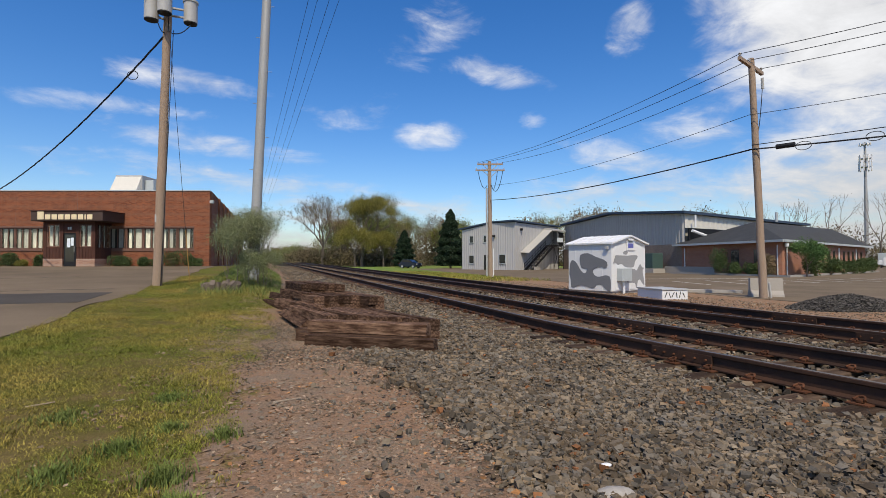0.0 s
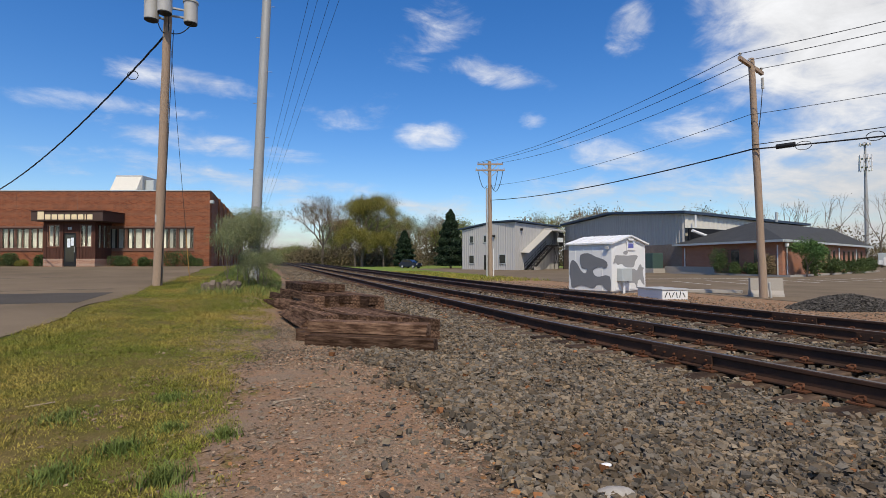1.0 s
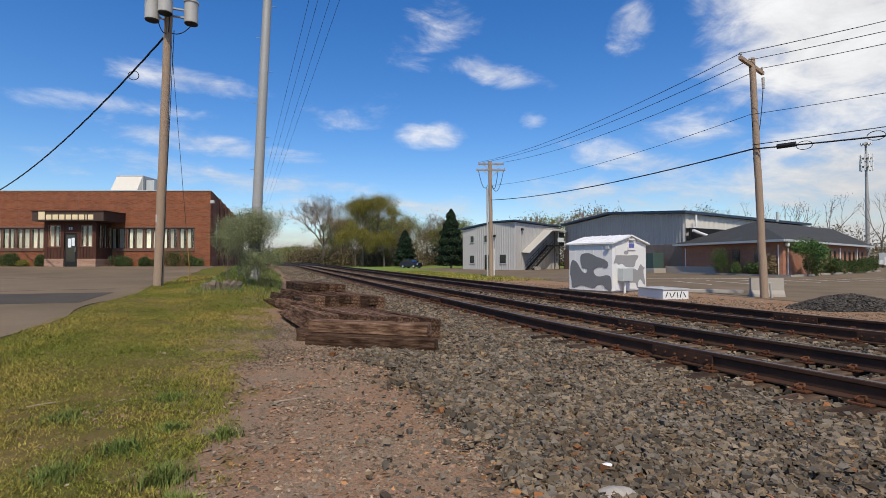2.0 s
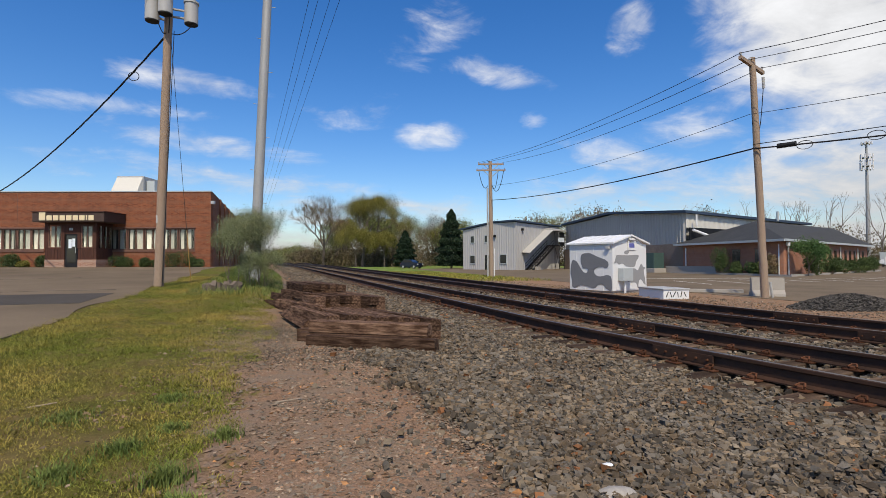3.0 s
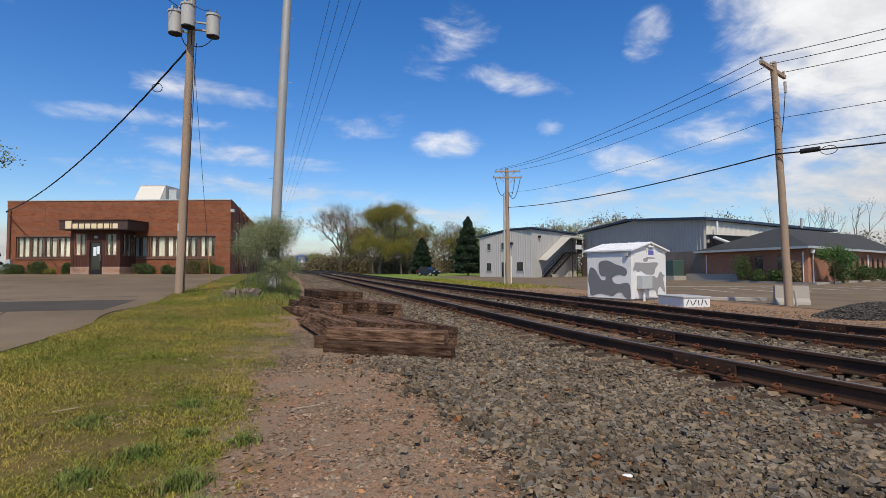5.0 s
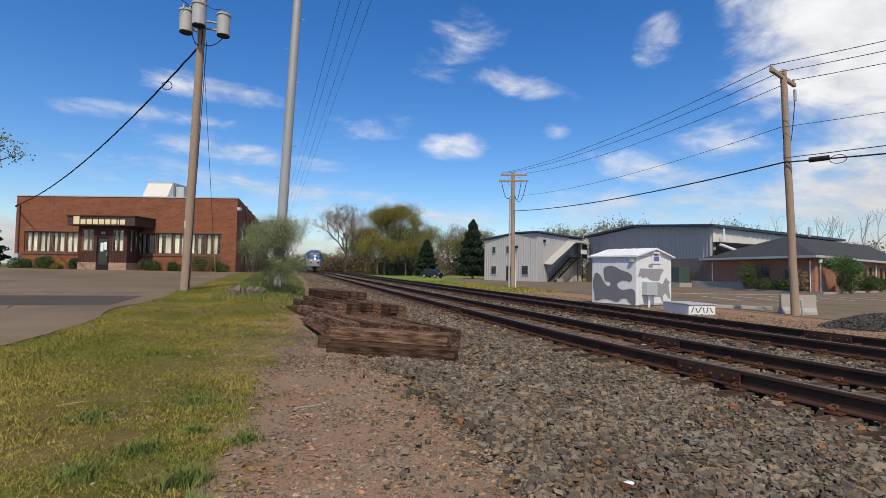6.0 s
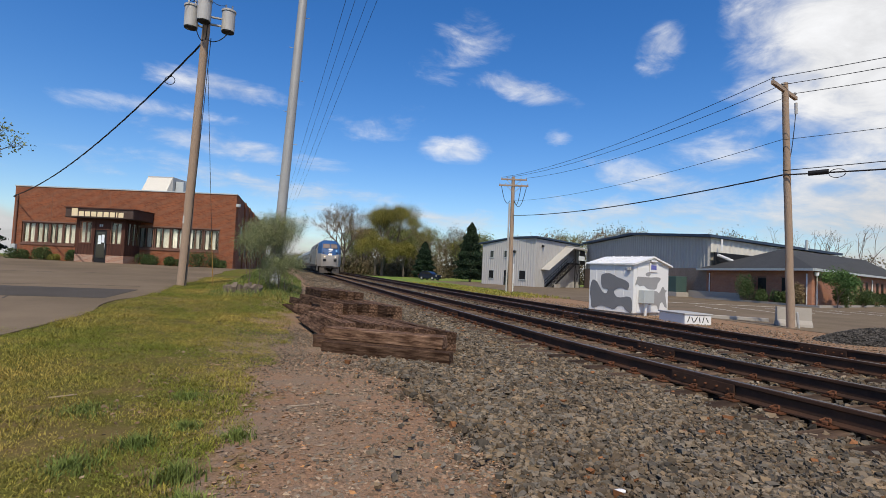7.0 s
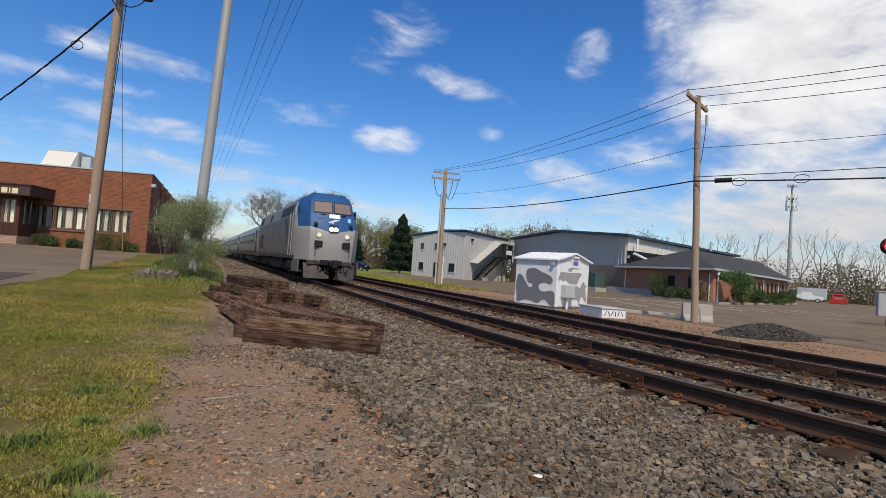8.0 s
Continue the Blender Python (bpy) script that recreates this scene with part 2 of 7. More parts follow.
M_PEBBLE = mat("brown_chippings", (0.2, 0.145, 0.1), scale=2.0, fine=50.0, var=0.25, island=0.5, second=(0.27, 0.155, 0.09), amount=0.7, spec=0.08, tints=((0.975, (0.34, 0.17, 0.07)), (0.85, (0.27, 0.205, 0.14)), (0.5, (0.165, 0.135, 0.1))))
M_RUST = mat("rusty_steel", (0.04, 0.022, 0.015), rough=0.75, scale=2.0, fine=40.0, second=(0.085, 0.038, 0.02), metal=0.15)
M_CLIP = mat("orange_rusty_steel", (0.105, 0.045, 0.024), rough=0.8, scale=5.0, fine=60.0, second=(0.06, 0.026, 0.015), rand=0.3, spec=0.1)
M_RAILTOP = mat("worn_rail_head", (0.1, 0.075, 0.06), rough=0.4, metal=0.6, scale=1.0, fine=30.0)
M_TIE = mat("creosoted_wood", (0.055, 0.036, 0.025), scale=3.0, fine=40.0, var=0.35, second=(0.17, 0.115, 0.075), rand=0.5, stretch=(0.3, 4, 4), bump=0.6, spec=0.08)
M_OLDTIE = mat("weathered_old_tie", (0.058, 0.031, 0.019), scale=3.0, fine=14.0, var=0.55, second=(0.185, 0.115, 0.075), amount=0.85, rand=0.45, stretch=(1.1, 8, 8), bump=1.0, spec=0.06)
M_BRICK = brick_mat("red_brick", (0.25, 0.08, 0.032), (0.145, 0.042, 0.018), (0.2, 0.115, 0.075))
M_BRICK2 = brick_mat("pale_red_brick", (0.37, 0.16, 0.092), (0.28, 0.115, 0.066), (0.3, 0.2, 0.15))
M_BROWNBRICK = brick_mat("brown_block", (0.23, 0.17, 0.13), (0.19, 0.14, 0.105), (0.27, 0.22, 0.18))
M_BASEBRICK = brick_mat("porch_brick", (0.36, 0.2, 0.13), (0.24, 0.12, 0.08), (0.4, 0.34, 0.28))
M_WHITE = mat("white_paint", (0.7, 0.7, 0.69), rough=0.5, var=0.07, scale=1.2, fine=20.0, bump=0.05, second=(0.6, 0.6, 0.58), amount=0.5)
M_HUTROOF = mat("white_roof_paint", (0.74, 0.74, 0.73), rough=0.5, var=0.05, scale=1.2, fine=20.0, bump=0.05)
M_GREYPATCH = mat("grey_cover_paint", (0.16, 0.165, 0.175), rough=0.7, var=0.1, scale=1.5, fine=20.0, bump=0.05)
M_GREYMETAL = mat("grey_cladding", (0.4, 0.385, 0.35), rough=0.5, var=0.08, scale=0.6, fine=10.0, bump=0.05)
M_WHITECLAD = mat("white_cladding", (0.43, 0.42, 0.4), rough=0.55, var=0.06, scale=0.5, fine=10.0, bump=0.05)
M_CREAM = mat("cream_cladding", (0.6, 0.57, 0.5), rough=0.6, var=0.06, scale=0.5, fine=10.0, bump=0.05)
M_NAVY = mat("navy_roof_trim", (0.03, 0.05, 0.085), rough=0.5, var=0.1, bump=0.05)
M_ROOF = mat("dark_shingle", (0.042, 0.043, 0.043), scale=1.0, fine=9.0, var=0.35, bump=0.4)
M_FLATROOF = mat("roof_felt", (0.16, 0.16, 0.155), scale=1.0, fine=20.0)
M_POLE = mat("weathered_pole_wood", (0.34, 0.25, 0.18), scale=1.5, fine=20.0, var=0.35, second=(0.2, 0.14, 0.095), stretch=(6, 6, 0.4), bump=0.5)
M_STEELPOLE = mat("galvanised_steel", (0.34, 0.34, 0.33), rough=0.55, metal=0.2, scale=1.0, fine=15.0, var=0.12, bump=0.05)
M_DARKWOOD = mat("dark_brown_timber", (0.06, 0.025, 0.017), scale=2.0, fine=30.0, stretch=(8, 8, 0.5), second=(0.09, 0.035, 0.022))
M_FASCIA = mat("brown_fascia", (0.062, 0.04, 0.032), scale=2.0, fine=20.0, rough=0.6)
M_WINFRAME = mat("brown_window_frame", (0.16, 0.085, 0.06), scale=2.0, fine=20.0, rough=0.6)
M_CURTAIN = mat("pale_curtain", (0.5, 0.48, 0.44), scale=2.0, fine=20.0, var=0.12, rand=0.2)
M_DIM = mat("dim_interior", (0.05, 0.045, 0.04), scale=1.0)
M_GLASS = glass("window_glass")
M_DARKGLASS = mat("tinted_glass", (0.02, 0.022, 0.024), rough=0.06, var=0.1, bump=0.0, spec=0.6)
M_SIGN = mat("cream_sign_letters", (0.72, 0.6, 0.38), rough=0.5, var=0.05, bump=0.0)
M_PAPER = mat("white_notice", (0.7, 0.76, 0.8), rough=0.6, var=0.05, bump=0.0)
M_COACHGLASS = mat("dusty_coach_glass", (0.05, 0.045, 0.04), rough=0.35, var=0.1, bump=0.0, spec=0.2)
M_BLUE = mat("blue_paint", (0.02, 0.078, 0.215), rough=0.5, var=0.08, scale=1.0, fine=10.0, bump=0.02, spec=0.25, second=(0.024, 0.075, 0.185))
M_SILVER = mat("silver_paint", (0.155, 0.145, 0.13), rough=0.5, metal=0.2, var=0.1, scale=0.8, fine=10.0, bump=0.02, second=(0.115, 0.105, 0.092))
M_NOSE = mat("pale_grey_nose_paint", (0.32, 0.305, 0.285), rough=0.4, var=0.08, scale=1.5, fine=12.0, bump=0.02, second=(0.27, 0.255, 0.235))
M_GRIME = mat("grimy_underframe", (0.05, 0.043, 0.038), rough=0.8, scale=2.0, fine=20.0, second=(0.1, 0.085, 0.07), rand=0.2)
M_STAINLESS = mat("stainless_steel", (0.24, 0.225, 0.2), rough=0.4, metal=0.5, var=0.1, scale=0.6, fine=8.0, bump=0.02)
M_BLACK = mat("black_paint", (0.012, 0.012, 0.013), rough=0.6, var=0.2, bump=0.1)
M_WIRE = mat("black_cable", (0.015, 0.015, 0.016), rough=0.6, var=0.2, bump=0.0)
M_CAN = mat("transformer_grey", (0.42, 0.42, 0.41), rough=0.5, var=0.1, scale=3.0, fine=30.0, bump=0.05, second=(0.3, 0.28, 0.25))
M_GREENBOX = mat("dark_green_enamel", (0.05, 0.085, 0.075), rough=0.5, var=0.1, bump=0.05)
M_GREYBOX = mat("grey_enamel", (0.4, 0.43, 0.43), rough=0.5, var=0.08, bump=0.05)
M_CARPAINT = mat("dark_blue_car_paint", (0.012, 0.016, 0.035), rough=0.2, var=0.05, bump=0.0, spec=0.6)
M_RUBBER = mat("tyre_rubber", (0.02, 0.02, 0.02), rough=0.85, bump=0.1)
M_REDPAINT = mat("red_truck_paint", (0.35, 0.03, 0.02), rough=0.4, var=0.1, bump=0.0)
M_GRASS = leaf_mat("grass_blade", (0.155, 0.172, 0.024), (0.31, 0.232, 0.055), 0.6)
M_TUFT = leaf_mat("lush_grass_blade", (0.10, 0.145, 0.03), (0.17, 0.19, 0.05), 0.4)
M_STRAW = mat("dead_wood", (0.32, 0.25, 0.18), scale=5.0, fine=60.0, stretch=(1, 8, 8))
M_BARK = mat("tree_bark", (0.16, 0.125, 0.095), scale=2.0, fine=25.0, second=(0.09, 0.07, 0.055), stretch=(3, 3, 0.5))
M_LEAF_GOLD = leaf_mat("gold_green_leaf", (0.20, 0.175, 0.035), (0.14, 0.14, 0.032))
M_LEAF_BUD = leaf_mat("reddish_bud", (0.2, 0.135, 0.075), (0.16, 0.14, 0.055))
M_LEAF_FRESH = leaf_mat("fresh_green_leaf", (0.14, 0.18, 0.055), (0.19, 0.2, 0.075))
M_LEAF_SAGE = leaf_mat("silver_green_leaf", (0.215, 0.235, 0.115), (0.13, 0.16, 0.065))
M_LEAF_DARK = leaf_mat("dark_conifer_needles", (0.014, 0.028, 0.014), (0.022, 0.04, 0.018))
M_LEAF_SHRUB = leaf_mat("shrub_leaf", (0.045, 0.075, 0.025), (0.075, 0.1, 0.03))
M_LEAF_MAPLE = leaf_mat("bright_maple_leaf", (0.06, 0.12, 0.035), (0.09, 0.15, 0.04))


# ---- mesh helpers ----
def thing(name, m, label, category, group="", kind=""):
    ob = new(name)
    ob.empty_display_size = 0.2
    ob.matrix_basis = m
    return tagged(ob, label, category, group, kind)


def part(name, bm, material, parent=None, label="", smooth=False):
    me = bpy.data.meshes.new(name)
    bmesh.ops.recalc_face_normals(bm, faces=bm.faces)
    bm.to_mesh(me)
    bm.free()
    for mt in material if isinstance(material, (list, tuple)) else [material]:
        me.materials.append(mt)
    if smooth:
        me.shade_smooth()
        me.set_sharp_from_angle(angle=radians(35))
    ob = new(name, me)
    ob.parent = parent
    return tagged(ob, label)


def again(ob, parent, m):
    """Another object on the mesh of ob."""
    o = new(ob.name.split(".")[0], ob.data)
    o.parent, o.matrix_basis = parent, m
    return o


def box(x0, x1, y0, y1, z0, z1, bm=None, bevel=0.0, turn=None):
    bm = bm or bmesh.new()
    m = Matrix.Translation(((x0 + x1) / 2, (y0 + y1) / 2, (z0 + z1) / 2)) @ Matrix.Diagonal((x1 - x0, y1 - y0, z1 - z0, 1))
    if turn is not None:
        m = turn @ m
    made = bmesh.ops.create_cube(bm, size=1, matrix=m)
    if bevel:
        edges = list({e for v in made["verts"] for e in v.link_edges})
        bmesh.ops.bevel(bm, geom=edges, offset=bevel, segments=1, affect="EDGES")
    return bm


def tube(p0, p1, r0, r1=None, seg=12, bm=None, caps=True):
    bm = bm or bmesh.new()
    p0, p1 = Vector(p0), Vector(p1)
    d = p1 - p0
    m = Matrix.Translation((p0 + p1) / 2) @ d.to_track_quat("Z", "Y").to_matrix().to_4x4()
    bmesh.ops.create_cone(bm, cap_ends=caps, segments=seg, radius1=r0, radius2=r0 if r1 is None else r1, depth=d.length, matrix=m)
    return bm


def prism(pts, z0, z1, bm=None):
    """An upright prism on a plan; z1 may be a list, a height for each corner."""
    bm = bm or bmesh.new()
    n = len(pts)
    tops = z1 if isinstance(z1, (list, tuple)) else [z1] * n
    a = [bm.verts.new((p[0], p[1], z0)) for p in pts]
    b = [bm.verts.new((p[0], p[1], z)) for p, z in zip(pts, tops)]
    bm.faces.new(a[::-1])
    bm.faces.new(b)
    for i in range(n):
        j = (i + 1) % n
        bm.faces.new((a[i], a[j], b[j], b[i]))
    return bm


def sweep(profile, points, bm=None, close=True):
    """A profile (side, up) carried along points of the plan or of space."""
    bm = bm or bmesh.new()
    rings = []
    pts = [Vector(p) for p in points]
    for i, p in enumerate(pts):
        d = (pts[min(i + 1, len(pts) - 1)] - pts[max(i - 1, 0)]).normalized()
        side = d.cross(Vector((0, 0, 1))).normalized()
        up = side.cross(d)
        rings.append([bm.verts.new(p + side * a + up * b) for a, b in profile])
    n = len(profile)
    for r0, r1 in zip(rings, rings[1:]):
        for k in range(n if close else n - 1):
            bm.faces.new((r0[k], r0[(k + 1) % n], r1[(k + 1) % n], r1[k]))
    if close:
        bm.faces.new(rings[0])
        bm.faces.new(rings[-1][::-1])
    return bm


# ---- plan ----
RAIL = 0.235          # height of the rail's top
TRACK_1, TRACK_2 = 5.32, 9.15


def bend(y):
    """How far the line swings from the plan's y axis: a gentle curve by the crossing and another far off."""
    lean = 0.2 - 0.0257 * y
    if y < -3:
        return lean + 1.2 + (-3 - y) * 0.2
    if y < 9:
        return lean + (9 - y) ** 2 / 120
    if y > 125:
        return lean - (y - 125) ** 2 / 7200
    return lean


def grade(y):
    """The line's slight climb away from the crossing."""
    return 0.0061 * min(125, max(0, y - 8))


def swing(y):
    return math.degrees(math.atan((bend(y + 0.5) - bend(y - 0.5))))


def smooth(a, b, v):
    t = min(1, max(0, (v - a) / (b - a)))
    return t * t * (3 - 2 * t)


def land(x, y):
    """Height of the ground."""
    rise = min(0.97, 0.031 * max(0, y - 2.5))
    far = smooth(11, 16, y)
    s = smooth(-3.5 + 2.4 * far, 1.2 - 0.4 * far, x)
    bank = 1 - smooth(11.0, 14.5, x + 0.0257 * min(y, 125))
    bed = 0.03 * smooth(0.9, 2.4, x) * (1 - smooth(10.9, 11.8, x)) if y < 125 else 0.0
    return rise * (1 - s) + grade(y) * s * bank - bed


# ---- ground ----
def arrays(name, verts, faces, material, parent=None, label=""):
    me = bpy.data.meshes.new(name)
    me.from_pydata(np.asarray(verts).tolist(), [], np.asarray(faces).tolist())
    me.materials.append(material)
    ob = new(name, me)
    ob.parent = parent
    return tagged(ob, label)


def make_ground():
    xs = sorted({-2500, -900, -400, -200, -120, -80, *range(-60, -8, 4), *[v * 0.5 for v in range(-16, 32)], *range(16, 60, 4), 80, 120, 200, 400, 900, 2500})
    ys = sorted({-2500, -900, -300, -100, -40, -20, -10, *[v * 0.75 for v in range(-8, 56)], *range(42, 120, 6), 130, 160, 200, 260, 340, 450, 600, 900, 2500})
    bm = bmesh.new()
    grid = [[bm.verts.new((x, y, land(x, y) + (noise.noise((x * 0.9, y * 0.9, 0)) * 0.02 if -6 < x < 13 and 0 < y < 42 else 0))) for x in xs] for y in ys]
    for a, b in zip(grid, grid[1:]):
        for i in range(len(xs) - 1):
            bm.faces.new((a[i], a[i + 1], b[i + 1], b[i]))
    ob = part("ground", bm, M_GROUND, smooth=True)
    tagged(ob, "grass, bare reddish soil and ballast bed coloured dark as gap shade", "ground", kind="structure")


make_ground()


def slab(name, rows_y, x0, x1, lift, material, label):
    """A thin paved sheet that follows the land between two sides."""
    bm = bmesh.new()
    rings = []
    for y in rows_y:
        a, b = x0(y), x1(y)
        rings.append([bm.verts.new(v) for v in ((a, y, land(a, y) - 0.1), (a, y, land(a, y) + lift), (b, y, land(b, y) + lift), (b, y, land(b, y) - 0.1))])
    for p, q in zip(rings, rings[1:]):
        for k in range(3):
            bm.faces.new((p[k], p[k + 1], q[k + 1], q[k]))
    for r in (rings[0], rings[-1]):
        bm.faces.new(r)
    return tagged(part(name, bm, material), label, "pavement", kind="structure")


slab("pavement_yard", [-30, -8, 2, *[2 + k * 0.4 for k in range(1, 84)], 38, 60], lambda y: -70, lambda y: -3.75 + 0.35 * noise.noise((3, y * 0.35, 0)) + 0.1 * noise.noise((7, y * 1.9, 0)) - (0.6 if y < 9 else 0) * smooth(9, 6, y), 0.012, M_ASPHALT, "worn grey asphalt yard before the brick building")
slab("pavement_patch", [13.6, 14.6, 15.4, 16.2], lambda y: -8.9 if y > 14.5 else -7.4, lambda y: -4.3, 0.018, M_PATCH, "darker asphalt repair patch in the yard")
slab("pavement_lot", [-60, -20, 8, 14, 19, 27, 36, 50, 62, 75, 88], lambda y: 15.6 if y < 12 else 15.6 + (y - 12) * 0.09, lambda y: 150, 0.014, M_ASPHALT, "pale worn asphalt parking lot with painted bays")


def make_lines():
    for k in range(9):
        x = 22.5 + k * 2.75
        ob = part("trim_bay_line", prism([(x, 22.0), (x + 0.11, 22.0), (x + 1.9, 26.8), (x + 1.79, 26.8)], 0.0, 0.019), M_LINE)
        tagged(ob, "worn white painted parking bay line", "road marking", kind="structure")
    for k in range(8):
        x = 36 + k * 4.2
        ob = part("trim_bay_line", prism([(x, 14.0 + k * 1.2), (x + 0.15, 14.0 + k * 1.2), (x + 4.2, 17.5 + k * 1.2), (x + 4.0, 17.5 + k * 1.2)], 0.0, 0.019), M_LINE)
        tagged(ob, "worn white painted parking bay line", "road marking", kind="structure")
    ob = part("trim_edge_line", prism([(24, 31), (34, 28.5), (34, 28.7), (24, 31.2)], 0.0, 0.019), M_LINE)
    tagged(ob, "long faded white line on the lot", "road marking", kind="structure")
    ob = part("trim_yard_line", prism([(-14, 19.5), (-9.8, 18.2), (-9.8, 18.45), (-14, 19.8)], 0.3, 0.505), M_LINE)
    tagged(ob, "faded white line on the yard", "road marking", kind="structure")


make_lines()


def make_cracks():
    """Dark filled cracks wandering over the yard."""
    rng = random.Random(6)
    for x0, y0, heading_, n in ((-5.0, 10.5, 150, 9), (-4.6, 17.5, 175, 12), (-7.5, 24.0, 185, 14), (-6.0, 13.0, 100, 8)):
        a, p, pts = radians(heading_), Vector((x0, y0, 0)), []
        for _ in range(n):
            pts.append((p.x, p.y, land(p.x, p.y) + 0.0135))
            a += rng.uniform(-0.4, 0.4)
            p = p + Vector((math.cos(a), math.sin(a), 0)) * 0.7
        ob = part("trim_crack", sweep([(-0.02, -0.004), (0.02, -0.004), (0.02, 0.002), (-0.02, 0.002)], pts), M_PATCH)
        tagged(ob, "dark tar-filled crack across worn asphalt", "crack", kind="structure")


make_cracks()

# ---- loose stone, grass ----
OCT_V = np.array([(1, 0, 0), (-1, 0, 0), (0, 1, 0), (0, -1, 0), (0, 0, 1), (0, 0, -1)], float)
OCT_F = np.array([(0, 2, 4), (2, 1, 4), (1, 3, 4), (3, 0, 4), (2, 0, 5), (1, 2, 5), (3, 1, 5), (0, 3, 5)])
# a rough block without its underside
BLK_V = np.array([(-1, -1, -1), (1, -1, -1), (1, 1, -1), (-1, 1, -1), (-1, -1, 1), (1, -1, 1), (1, 1, 1), (-1, 1, 1)], float) * 0.72
BLK_F = np.array([(0, 1, 5), (0, 5, 4), (1, 2, 6), (1, 6, 5), (2, 3, 7), (2, 7, 6), (3, 0, 4), (3, 4, 7), (4, 5, 6), (4, 6, 7)])


def stones(points, sizes, seed, fine=True, flat=0.6):
    """Broken stone: each point gets a jagged lump of its own shape and turn."""
    rng = np.random.default_rng(seed)
    v0, f0 = (BLK_V, BLK_F) if fine else (OCT_V, OCT_F)
    n, k = len(points), len(v0)
    shape = v0[None] * (1 + rng.uniform(-0.34, 0.34, (n, k, 1))) + rng.uniform(-0.25, 0.25, (n, k, 3))
    shape = shape * np.stack([rng.uniform(0.8, 1.45, n), rng.uniform(0.65, 1.0, n), rng.uniform(flat * 0.7, flat * 1.3, n)], 1)[:, None]
    a, b = rng.uniform(0, 2 * np.pi, n), rng.normal(0, 0.85 if fine else 0.45, n)
    ca, sa, cb, sb = np.cos(a), np.sin(a), np.cos(b), np.sin(b)
    y, z = shape[..., 1] * cb[:, None] - shape[..., 2] * sb[:, None], shape[..., 1] * sb[:, None] + shape[..., 2] * cb[:, None]
    x = shape[..., 0]
    out = np.stack([x * ca[:, None] - y * sa[:, None], x * sa[:, None] + y * ca[:, None], z], -1) * np.asarray(sizes)[:, None, None] + np.asarray(points)[:, None]
    faces = f0[None] + (np.arange(n) * k)[:, None, None]
    return out.reshape(-1, 3), faces.reshape(-1, 3)


TIES = {TRACK_1: [], TRACK_2: []}
for centre in TIES:
    yy = -14.0
    while yy < 85:
        TIES[centre].append(yy)
        yy += 0.5 + random.uniform(-0.02, 0.02)


def scatter(n, x0, x1, y0, y1, seed, power=1.0):
    rng = np.random.default_rng(seed)
    y = y0 + (y1 - y0) * rng.uniform(0, 1, n) ** power
    x = rng.uniform(x0, x1, n)
    keep = []
    ties = {c: np.array(t) for c, t in TIES.items()}
    for i in range(n):
        b = bend(y[i])
        ok = True
        for c in (TRACK_1, TRACK_2):
            d = x[i] - c - b
            if abs(abs(d) - 0.753) < 0.085:
                ok = False
            if abs(d) < 1.34 and np.abs(ties[c] - y[i]).min() < 0.14 and rng.uniform() < (0.95 if abs(d) < 0.75 else 0.6):
                ok = False
        edge = 1.35 - 0.02 * y[i] + 0.55 * noise.noise((0.5, y[i] * 0.5, 2)) + 0.35 * noise.noise((x[i] * 2, y[i] * 2, 5))
        if x[i] < edge and rng.uniform() > 0.04 * max(0, 1 - (edge - x[i])):
            ok = False
        keep.append(ok)
    keep = np.array(keep)
    return x[keep], y[keep], rng


